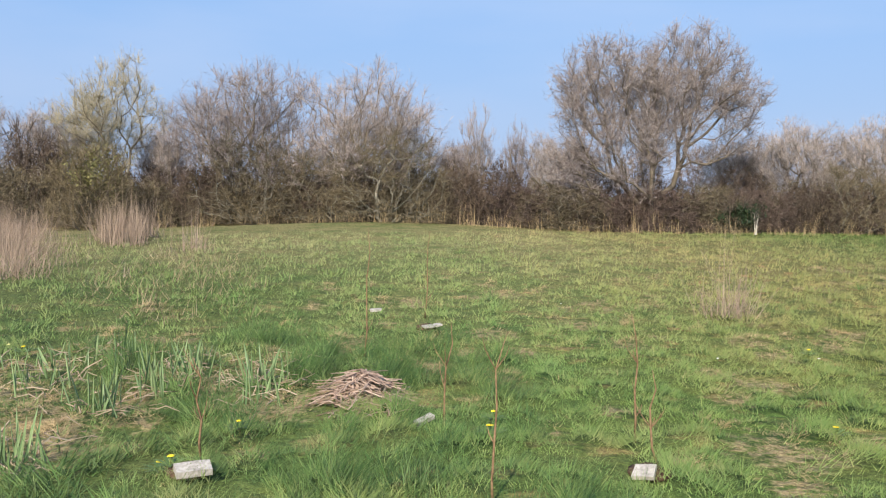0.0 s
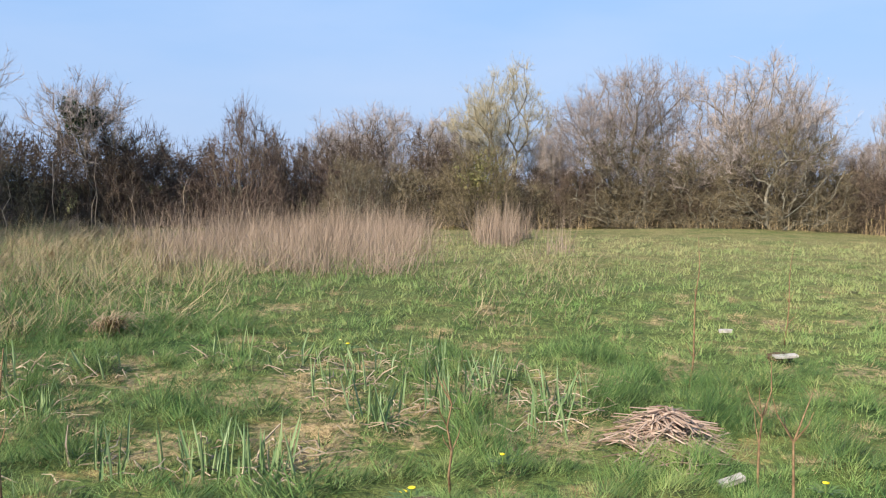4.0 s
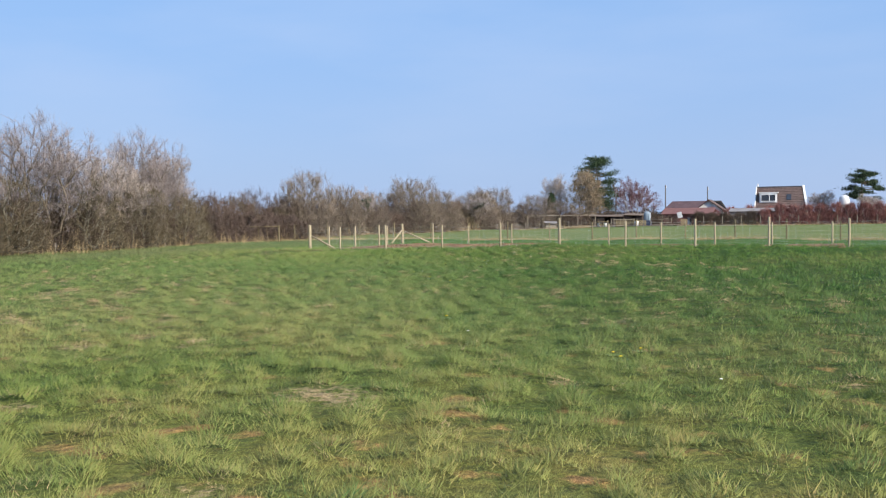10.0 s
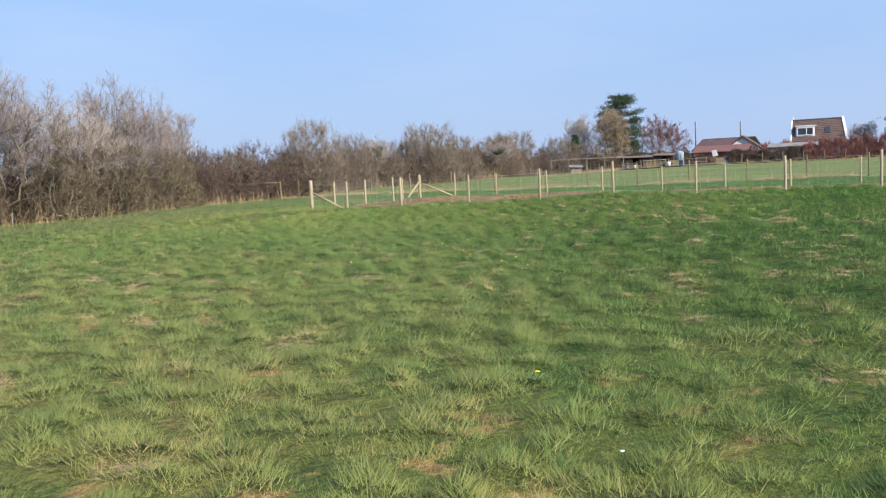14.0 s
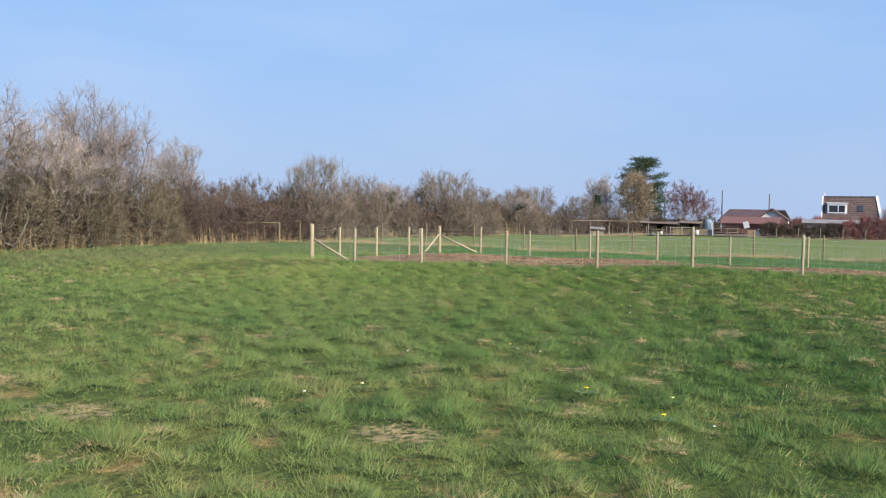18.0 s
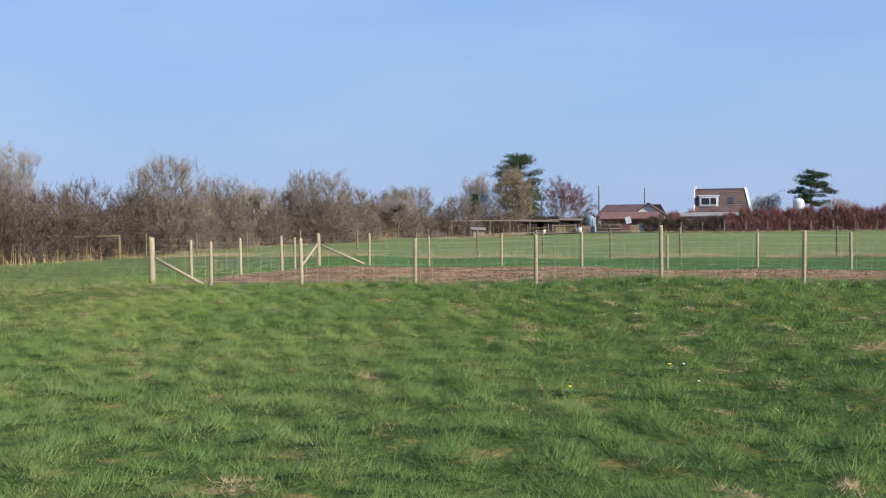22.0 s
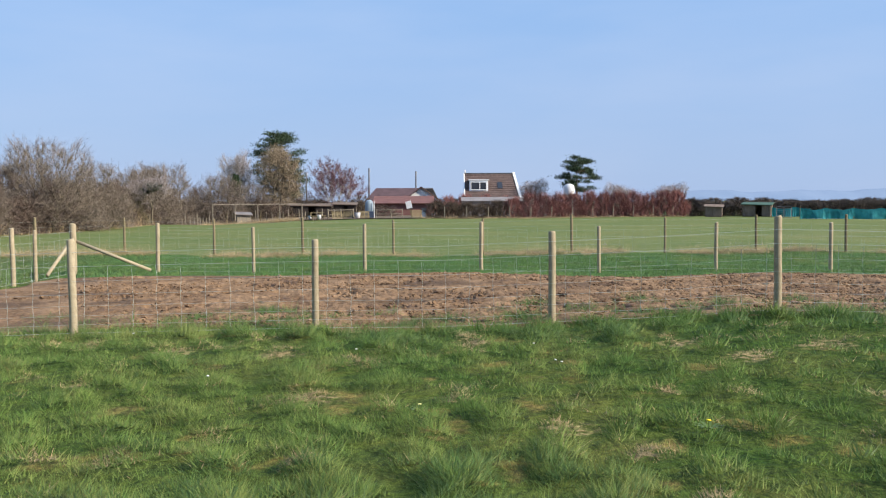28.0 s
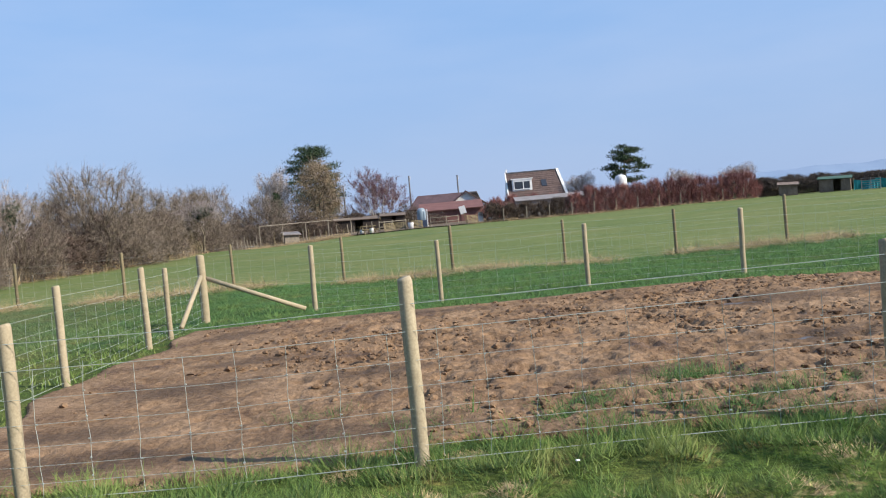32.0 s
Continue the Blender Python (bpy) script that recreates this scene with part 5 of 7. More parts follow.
big_tuft = scatter(-4, 26, -52, 2, 4.0, 91, 0, 7)
mid_tuft = scatter(-14, 28, -58, 3, 2.4, 92, 7, 16)
g = [blades(patchy(scatter(-2, 26, -50, 2, 64, 1, 0, 3.2), 2, 0.6), 46, 0.075, 0.035, 0.085, 0.0048, 3, 0.85, coherent=0.7),
     blades(patchy(scatter(-2, 26, -50, 2, 30, 11, 3.2, 5.5), 2, 0.6), 36, 0.095, 0.035, 0.085, 0.0075, 16, 0.8, coherent=0.7),
     blades(patchy(scatter(-12, 28, -56, 3, 14, 4, 5.5, 10), 5, 0.6), 32, 0.13, 0.035, 0.085, 0.0115, 6, 0.75, coherent=0.7),
     blades(scatter(-17, 28, -64, 12, 5, 7, 10, 24), 22, 0.19, 0.045, 0.1, 0.019, 8, 0.7, coherent=0.7),
     blades(scatter(-17, 26, 8.3, 16.4, 12, 9, 0, 60), 34, 0.14, 0.04, 0.1, 0.011, 10, 1.0, coherent=0.8),
     blades(patchy(big_tuft, 93, 0.4, 2.4), 90, 0.1, 0.05, 0.115, 0.0055, 94, 0.85, 0.35, 0.85),
     blades(patchy(mid_tuft, 95, 0.5, 2.4), 34, 0.12, 0.06, 0.11, 0.014, 96, 0.75, 0.35, 0.85)]
# lush edge of the pen
rng_np = np.random.RandomState(12)
edge = rng_np.uniform((-4.4, -0.5), (22, 1.0), (2000, 2))
edge = edge[(mud_edge(edge[:, 0], edge[:, 1]) < 0.12)]
g.append(blades(edge, 34, 0.09, 0.05, 0.12, 0.008, 13, 0.7))
grass = tagged(link("grass", with_lie(tri_mesh("grass", off_worn(np.concatenate(g)))), BLADE), "short tufted green pasture grass", "grass", kind="stuff")


def straw_material(name, dark, light, lies=False):
    m, n, l, b = mat(name, 0.7, 0.25)
    c = ramp(n, l, island(n), [(0.0, dark), (0.6, tuple((a + q) / 2 for a, q in zip(dark, light))), (1.0, light)])
    c = mix(n, l, 0.3, c, ramp(n, l, noise_tex(n, l, world_pos(n), 1.2, 3), [(0.35, dark), (0.65, light)]))
    l.new(c, b.inputs["Base Color"])
    if lies:
        lying(n, l, b, 0.6)
    return m


STRAW = straw_material("dry_straw", (0.27, 0.185, 0.088), (0.56, 0.43, 0.235), True)
REED = straw_material("pink_reed", (0.15, 0.103, 0.075), (0.39, 0.3, 0.228))
SEDGE = straw_material("sedge_blade", (0.085, 0.07, 0.036), (0.44, 0.355, 0.21))
LUSH = lush_blade()


def fill(poly_fn, x0, x1, y0, y1, count, seed):
    rng = np.random.RandomState(seed)
    p = rng.uniform((x0, y0), (x1, y1), (count, 2))
    return p[poly_fn(p[:, 0], p[:, 1], rng)]


def ellipse(cx, cy, rx, ry, turn=0.0):
    c, s = math.cos(turn), math.sin(turn)

    def inside_fn(x, y, rng):
        u, v = ((x - cx) * c + (y - cy) * s) / rx, (-(x - cx) * s + (y - cy) * c) / ry
        return u * u + v * v < rng.uniform(0.5, 1.05, len(x))
    return inside_fn


def outline(pts, soft=0.5):
    """Inside a polygon with a ragged edge."""
    def inside_fn(x, y, rng):
        x, y = x + rng.normal(0, soft, len(x)), y + rng.normal(0, soft, len(y))
        ins = np.zeros(len(x), bool)
        for (ax, ay), (bx, by) in zip(pts, pts[1:] + pts[:1]):
            cross = (ay > y) != (by > y)
            ins ^= cross & (x < (bx - ax) * (y - ay) / (by - ay + 1e-9) + ax)
        return ins
    return inside_fn


# pink reeds in drifts
DRIFT = [(5.4, -47.1), (7.0, -51.2), (1.0, -57.0), (-9.0, -55.5), (-9.2, -52.6)]
r = [blades(fill(outline(DRIFT, 0.35), -11, 9, -59, -45, 3000, 21), 16, 0.22, 0.3, 0.95, 0.01, 22, 0.5, 0.5, 0.6),
     blades(fill(outline(DRIFT, 1.1), -12, 10, -60, -44, 900, 23), 10, 0.2, 0.3, 0.9, 0.013, 24, 0.4, 0.35, 0.5),
     blades(fill(ellipse(-5.0, -48.3, 3.0, 0.9, 0.25), -9, -1, -50, -46, 420, 25), 14, 0.16, 0.6, 1.1, 0.014, 26, 0.18, 0.2, 0.3),
     blades(fill(ellipse(-0.4, -45.6, 1.2, 0.5), -2, 2, -47, -44, 70, 27), 14, 0.14, 0.5, 0.95, 0.013, 28, 0.2, 0.2, 0.3),
     blades(fill(ellipse(10.65, -36.5, 0.44, 0.32), 10, 12, -38, -35, 340, 29), 12, 0.09, 0.25, 0.85, 0.007, 30, 0.3, 0.4, 0.5)]
tagged(link("reeds", tri_mesh("reeds", np.concatenate(r)), REED), "tall dry pinkish reeds standing in drifts", "reeds", kind="stuff")
# coarse sedge and long grass towards the hedge
MARSH = [(15.2, -48.4), (13.5, -48.0), (11.3, -48.4), (8.7, -49.0), (6.5, -50.4), (1.0, -57.4), (-3, -62), (10, -64), (24, -68), (27, -56), (19.4, -51.2)]
s = [blades(fill(outline(MARSH, 0.9), -5, 29, -69, -46, 5000, 31), 18, 0.22, 0.2, 0.66, 0.009, 32, 0.85, 0.6, 0.6),
     blades(fill(outline(MARSH, 1.4), -5, 29, -69, -45, 2400, 39), 16, 0.16, 0.2, 0.5, 0.012, 40, 0.9, 0.4, 0.85),
     blades(fill(ellipse(14.2, -48.4, 1.5, 0.5, -0.3), 12, 17, -50, -47, 110, 33), 30, 0.16, 0.25, 0.5, 0.008, 34, 0.7, 0.3, 0.7),
     blades(fill(ellipse(6, -44.5, 6.5, 1.6, 0.15), -3, 14, -48, -42, 300, 37), 18, 0.2, 0.1, 0.28, 0.012, 38, 0.8, 0.3, 0.6)]
tagged(link("sedge", tri_mesh("sedge", np.concatenate(s)), SEDGE), "long olive and straw-coloured sedge before the hedge", "long grass", kind="stuff")
# green under-growth of the marsh and lush tufts in the field
rng_np = np.random.RandomState(51)
lush_near = rng_np.uniform((12, -50), (23, -40), (1500, 2))
lush_near = lush_near[swell(lush_near * 0.35) + rng_np.normal(0, 0.5, len(lush_near)) > -0.35]
lush_field = scatter(-4, 26, -44, -2, 1.2, 52, 0, 9)
lush_field = lush_field[swell(lush_field * 0.28) > 0.75]
lush_pen = rng_np.uniform((-6, -1.1), (14, 0.2), (480, 2))
lush_pen = lush_pen[swell(lush_pen * 0.3 + 3) + 1.1 * lush_pen[:, 1] > -0.6]
inside = rng_np.uniform((-1.2, 0.1), (14, 2.2), (130, 2))
inside = inside[rng_np.uniform(0, 1, len(inside)) > inside[:, 1] / 2.6]
inside = np.repeat(inside, 9, 0) + rng_np.normal(0, 1, (9 * len(inside), 2)) * np.array([0.16, 0.09])
lush_spots = np.concatenate([fill(ellipse(3.9, -6.0, 2.3, 0.8, 0.1), 1, 7, -8, -4, 620, 65), fill(ellipse(10.6, -13.9, 2.8, 1.6, 0.4), 7, 14, -17, -11, 420, 66), fill(ellipse(13.5, -21.5, 2.2, 1.2, 0.8), 10, 17, -25, -18, 240, 67), fill(ellipse(5.2, -1.0, 2.2, 0.5), 2, 9, -2, 0.2, 260, 68)])
# rank tufts between the irises and the line walked
rank_tufts = rng_np.uniform((15.6, -47.2), (20.6, -42.6), (420, 2))
rank_tufts = rank_tufts[(np.abs((rank_tufts[:, 0] - 16.9) * 0.73 - (rank_tufts[:, 1] + 42.9) * -0.68 - 0.25) < 0.7) & (np.hypot(rank_tufts[:, 0] - 16.88, rank_tufts[:, 1] + 42.3) > 0.55)]
u_ = [blades(rank_tufts, 60, 0.1, 0.09, 0.19, 0.0105, 71, 1.0, 0.35, 0.6),
      blades(lush_spots, 80, 0.11, 0.05, 0.11, 0.0055, 69, 0.9, 0.35, 0.7),
      blades(inside, 44, 0.09, 0.05, 0.14, 0.007, 14, 0.8),
      blades(fill(outline(MARSH, 0.7), -5, 29, -69, -46, 1300, 53), 18, 0.2, 0.15, 0.45, 0.012, 54, 0.75, 0.4, 0.8),
      blades(lush_near, 130, 0.13, 0.1, 0.24, 0.0055, 55, 0.85, 0.35, 0.8),
      blades(lush_field, 60, 0.11, 0.06, 0.13, 0.008, 56, 0.75, 0.35, 0.6),
      blades(lush_pen, 80, 0.1, 0.05, 0.12, 0.0055, 57, 0.85, 0.35, 0.7)]
tagged(link("lush_grass", with_lie(tri_mesh("lush_grass", off_worn(np.concatenate(u_)))), LUSH), "long lush emerald grass in tufts", "grass", kind="stuff")


def tussock(seed, n, ln, lean_to):
    """An arching clump of old sedge."""
    rng = np.random.RandomState(seed)
    a = rng.normal(lean_to, 1.1, n)
    r0 = np.abs(rng.normal(0, 0.17, n)) * ln
    b = rng.uniform(0, 6.28, n)
    L_ = ln * rng.uniform(0.5, 1.2, n)
    t0, t1, t2 = rng.uniform(0.1, 0.95, n), rng.uniform(0.7, 1.5, n), rng.uniform(1.2, 2.2, n)
    p = [np.stack([r0 * np.cos(b), r0 * np.sin(b), np.zeros(n)], 1)]
    for t_, f_ in ((t0, 0.4), (t1, 0.33), (t2, 0.27)):
        p.append(p[-1] + (L_ * f_)[:, None] * np.stack([np.sin(t_) * np.cos(a), np.sin(t_) * np.sin(a), np.cos(t_)], 1))
    s_ = np.stack([-np.sin(a), np.cos(a), np.zeros(n)], 1) * 0.0042
    q = []
    for k, (w0, w1) in enumerate(((1.0, 1.0), (1.0, 0.8), (0.8, 0.15))):
        q.append(np.stack([p[k] - s_ * w0, p[k] + s_ * w0, p[k + 1] + s_ * w1, p[k + 1] - s_ * w1], 1))
    q = np.maximum(np.concatenate(q), np.array([-9, -9, 0.012]))
    return quad_mesh("sedge_tussock", q.tolist())


TUSSOCK = straw_material("brown_sedge", (0.13, 0.085, 0.045), (0.46, 0.345, 0.21))
clump_at = [(17.9, -47.9, 620, 1.0), (15.6, -48.6, 300, 0.6), (16.9, -49.4, 300, 0.75), (20.4, -50.2, 360, 0.8), (13.4, -47.3, 220, 0.5), (18.9, -50.4, 300, 0.7)]
rng_t = np.random.RandomState(67)
wild = fill(outline(MARSH, 0.6), -2, 27, -64, -47, 150, 68)
clump_at += [(x, y, 130, ln) for (x, y), ln in zip(wild[:64].tolist(), rng_t.uniform(0.5, 0.95, 64))]
for k, (x, y, n_, ln) in enumerate(clump_at):
    ob = tagged(link("sedge_tussock", tussock(60 + k, n_, ln, 2.3), (TUSSOCK, SEDGE, REED)[0 if k < 6 else k % 3]), "arching tussock of dead brown sedge", "tussock", kind="stuff")
    ob.matrix_world = pose(x, y, hz(x, y)) @ Matrix.Diagonal((1.1, 1.1, 0.72 if k < 6 else 0.9, 1))

# straw along the old fence, the hedge foot and the fence posts
t = []
rng_np = np.random.RandomState(41)
xs = rng_np.uniform(-17, 26, 1500)
xs = xs[np.sin(0.9 * xs + 1) + np.sin(2.1 * xs) + 0.4 * np.sin(5.3 * xs) > -0.7]
t.append(blades(np.stack([xs, 16.4 + rng_np.normal(0, 0.35, len(xs)) + 0.25 * np.sin(xs * 1.3)], 1), 34, 0.2, 0.09, 0.3, 0.009, 42, 1.1, 0.6, 0.8))
foot = np.array([(x + 1.9 + rng_np.normal(0, 0.3), y + rng_np.normal(0, 0.3)) for x, y, nx, ny in along(LINE[5:17], 0.28)])
t.append(blades(foot, 12, 0.22, 0.25, 0.85, 0.014, 43, 0.25, 0.5, 0.4))
posts = np.array([(x + rng_np.normal(0, 0.15), y - 0.1 + rng_np.normal(0, 0.08)) for x, y in NEAR[2:] for _ in range(3)])
t.append(blades(posts, 18, 0.08, 0.05, 0.13, 0.006, 49, 0.9))
t.append(blades(np.concatenate([np.array([(x, np.interp(x, (2, 12, 20, 30), (73.7, 75.2, 77.2, 79.3)) + rng_np.normal(0, 0.25)) for x in np.arange(2, 30, 0.12)]), np.array([(-16.6 + 7.6 * q + rng_np.normal(0, 0.3), 66.8 + 6.2 * q + rng_np.normal(0, 0.3)) for q in np.arange(0, 1, 0.0016)])]), 26, 0.2, 0.15, 0.4, 0.016, 44, 0.9))
dots = np.repeat(WORN, 12, 0) + rng_np.normal(0, 0.42, (12 * len(WORN), 2)) * np.repeat(WORN_R, 12)[:, None]
t.append(blades(dots, 22, 0.07, 0.02, 0.055, 0.0045, 48, 1.2, 0.3, 0.5))
worn = patchy(scatter(-4, 26, -52, 2, 2.6, 45, 0, 9), 46, 0.2, 1.6)
t.append(blades(worn, 22, 0.1, 0.03, 0.08, 0.0045, 47, 1.1))
tagged(link("dry_straw", with_lie(tri_mesh("dry_straw", np.concatenate(t))), STRAW), "dry straw-coloured dead grass in wisps", "dead grass", kind="stuff")

# ---- houses, sheds and yard beyond the far field ----
RENDER_WHITE = speckled("white_render", (0.6, 0.59, 0.56), (0.8, 0.79, 0.76), 1.5, 0.85, 0.2, 0.2, 0.01, fine=20)
SLATE_BROWN = speckled("brown_roof_tile", (0.065, 0.044, 0.04), (0.14, 0.1, 0.09), 1.2, 0.85, 0.2, 0.5, 0.03, fine=6)
SLATE_DARK = speckled("dark_slate", (0.05, 0.052, 0.06), (0.11, 0.11, 0.125), 1.2, 0.7, 0.3, 0.4, 0.02, fine=6)
MAROON = speckled("maroon_roof_tile", (0.06, 0.04, 0.046), (0.12, 0.078, 0.084), 1.2, 0.8, 0.2, 0.4, 0.02, fine=6)
ROOF_RED = speckled("rust_red_roof", (0.12, 0.06, 0.055), (0.2, 0.1, 0.09), 1.5, 0.8, 0.2, 0.3, 0.02, fine=8)
PVC = speckled("white_frame", (0.7, 0.7, 0.7), (0.82, 0.82, 0.82), 3, 0.4, 0.4, 0.05, 0.002)
GLASS, _n, _l, _b = mat("window_glass", 0.05, 0.6)
_b.inputs["Base Color"].default_value = (0.03, 0.035, 0.045, 1)
GREY_SHEET = speckled("pale_grey_sheeting", (0.15, 0.135, 0.13), (0.27, 0.245, 0.235), 1.3, 0.7, 0.3, 0.2, 0.01, fine=9)
GREEN_SHEET = speckled("green_roof_sheet", (0.03, 0.07, 0.05), (0.07, 0.13, 0.09), 2, 0.7, 0.3, 0.2, 0.01)
SHED_WOOD = speckled("shed_boards", (0.1, 0.075, 0.06), (0.26, 0.2, 0.165), 2, 0.9, 0.15, 0.4, 0.02, fine=14)
BROWN_SHEET = speckled("weathered_brown_sheet", (0.1, 0.075, 0.06), (0.2, 0.155, 0.125), 1.6, 0.85, 0.15, 0.3, 0.02, fine=9)
DARK_BOARD = speckled("dark_stained_board", (0.02, 0.016, 0.014), (0.06, 0.048, 0.042), 3, 0.85, 0.15, 0.3, 0.01, fine=20)
PALE_WOOD = speckled("pale_yard_wood", (0.16, 0.135, 0.105), (0.32, 0.28, 0.225), 4, 0.9, 0.15, 0.3, 0.01)
PLASTIC_WHITE = speckled("white_plastic", (0.5, 0.5, 0.52), (0.7, 0.7, 0.7), 2, 0.45, 0.4, 0.05, 0.003)
TEAL, _n, _l, _b = mat("teal_netting", 0.6, 0.3)
_l.new(ramp(_n, _l, noise_tex(_n, _l, world_pos(_n), 2.2, 4), [(0.3, (0.0, 0.11, 0.13)), (0.7, (0.02, 0.26, 0.28))]), _b.inputs["Base Color"])


def box(name, x0, y0, z0, x1, y1, z1, m, parent, label="", bevel=0.0):
    o = parent.matrix_world.translation if parent.parent is None else parent.matrix_local.translation + parent.parent.matrix_world.translation
    return part(name, box_bm(x0 - o.x, y0 - o.y, z0 - o.z, x1 - o.x, y1 - o.y, z1 - o.z, bevel), m, parent, label)


def slope(name, a, b, c, d, thick, m, parent, label=""):
    """A slab with thickness over four corners, given in world places."""
    o = parent.matrix_world.translation
    n = (Vector(b) - Vector(a)).cross(Vector(d) - Vector(a)).normalized() * thick
    q = [Vector(p) - o for p in (a, b, c, d)]
    v = q + [p - n for p in q]
    return link(name, mesh_of(name, v, [(0, 1, 2, 3), (7, 6, 5, 4), (0, 4, 5, 1), (1, 5, 6, 2), (2, 6, 7, 3), (3, 7, 4, 0)]), m, parent, label)


def courses(parent, a, b, c, d, rows, m, proud=0.03):
    """Rows of tiles on a slope: thin overlapping strips."""
    o = parent.matrix_world.translation
    a, b, c, d = (Vector(p) - o for p in (a, b, c, d))
    n = (b - a).cross(d - a).normalized()
    v, f = [], []
    for k in range(rows):
        t0, t1 = k / rows, (k + 1.06) / rows
        p = [a.lerp(d, t0) + n * proud * 1.5, b.lerp(c, t0) + n * proud * 1.5, b.lerp(c, min(1, t1)) + n * proud * 0.3, a.lerp(d, min(1, t1)) + n * proud * 0.3]
        i = len(v)
        v += p + [p[0] - n * proud * 1.4, p[1] - n * proud * 1.4]
        f += [(i, i + 1, i + 2, i + 3), (i + 4, i + 5, i + 1, i)]
    return tagged(link("tile_course", mesh_of("tile_course", v, f), m, parent), kind="stuff")


def gable_wall(name, pts, y0, y1, m, parent):
    """An upright wall of that outline (x, z), from y0 to y1."""
    o = parent.matrix_world.translation
    k = len(pts)
    v = [(x - o.x, y0 - o.y, z - o.z) for x, z in pts] + [(x - o.x, y1 - o.y, z - o.z) for x, z in pts]
    f = [tuple(range(k)), tuple(reversed(range(k, 2 * k)))] + [(i, i + k, (i + 1) % k + k, (i + 1) % k) for i in range(k)]
    return link(name, mesh_of(name, v, f), m, parent)


def window(parent, x0, x1, z0, z1, y, bars=(0.62,)):
    w = empty("window", (x0 + x1) / 2, y, z0)
    w.parent = parent
    w.matrix_parent_inverse = parent.matrix_world.inverted()
    o = Vector(((x0 + x1) / 2, y, z0))

    def bit(name, a0, b0, a1, b1, ya, yb, m):
        part(name, box_bm(a0 - o.x, ya - o.y, b0 - o.z, a1 - o.x, yb - o.y, b1 - o.z), m, w)
    t = 0.1
    bit("frame", x0, z0, x1, z0 + t, y - 0.08, y + 0.02, PVC)
    bit("frame", x0, z1 - t, x1, z1, y - 0.08, y + 0.02, PVC)
    xs = [x0, *[x0 + (x1 - x0) * k for k in bars], x1 - t]
    for k in xs:
        bit("frame", k, z0 + t, k + t, z1 - t, y - 0.08, y + 0.02, PVC)
    for p, q in zip(xs, xs[1:]):
        bit("pane", p + t, z0 + t, q, z1 - t, y - 0.03, y - 0.01, GLASS)
    return w


def main_house():
    h = empty("house", 11.9, 112, 0, label="white cottage with a steep brown tiled roof and a dormer", category="house")
    x0, x1, xt, yf, yr, yb, ze, zr = 8.1, 15.8, 15.0, 109.6, 114.4, 119.2, 1.5, 5.6
    box("wall", x0, yf + 0.3, 0, x1, yb - 0.3, ze, RENDER_WHITE, h)
    slope("roof", (x0, yf, ze - 0.2), (x1, yf, ze - 0.2), (xt, yr, zr), (x0, yr, zr), 0.15, SLATE_BROWN, h, "brown tiled roof slope")
    slope("roof", (x1, yb, ze - 0.2), (x0, yb, ze - 0.2), (x0, yr, zr), (xt, yr, zr), 0.15, SLATE_BROWN, h)
    courses(h, (x0, yf, ze - 0.2), (x1, yf, ze - 0.2), (xt, yr, zr), (x0, yr, zr), 16, SLATE_BROWN)
    for xa, xb, dx in ((x0 - 0.1, x0 + 0.04, 0.0), (x1 - 0.05, x1 + 0.28, xt - x1)):
        slope("verge", (xa, yf - 0.1, ze - 0.1), (xb, yf - 0.1, ze - 0.1), (xb + dx, yr, zr + 0.2), (xa + dx, yr, zr + 0.2), 0.3, RENDER_WHITE, h, "white raised verge")
    box("ridge", x0, yr - 0.15, zr - 0.05, xt, yr + 0.15, zr + 0.12, SLATE_DARK, h)
    for xa, xb in ((x0, x0), (x1 - 0.2, xt - 0.2)):
        o = h.matrix_world.translation
        pts = [(xa, yf + 0.3, ze - 0.2), (xa, yb - 0.3, ze - 0.2), (xb, yr, zr - 0.2)]
        v = [(p[0] + dx - o.x, p[1] - o.y, p[2] - o.z) for dx in (0, 0.2) for p in pts]
        link("gable", mesh_of("gable", v, [(0, 1, 2), (5, 4, 3), (0, 3, 4, 1), (1, 4, 5, 2), (2, 5, 3, 0)]), RENDER_WHITE, h)
    # dormer with a flat roof
    box("dormer", 8.75, 111.7, 3.0, 11.3, 113.6, 4.55, SLATE_BROWN, h, "brown-hung dormer")
    box("dormer_front", 8.7, 111.55, 2.95, 11.35, 111.7, 4.6, PVC, h, "white dormer front")
    box("dormer_roof", 8.6, 111.4, 4.6, 11.5, 113.8, 4.72, PVC, h)
    window(h, 8.9, 11.15, 3.25, 4.4, 111.5, (0.55,))
    # roof light
    slope("roof_light", (12.7, 111.9, 3.5), (13.4, 111.9, 3.5), (13.4, 112.9, 4.38), (12.7, 112.9, 4.38), 0.12, GLASS, h, "dark roof light")
    box("flue", 8.15, 114.3, 5.6, 8.35, 114.5, 6.15, PVC, h, "thin white flue")
    return h


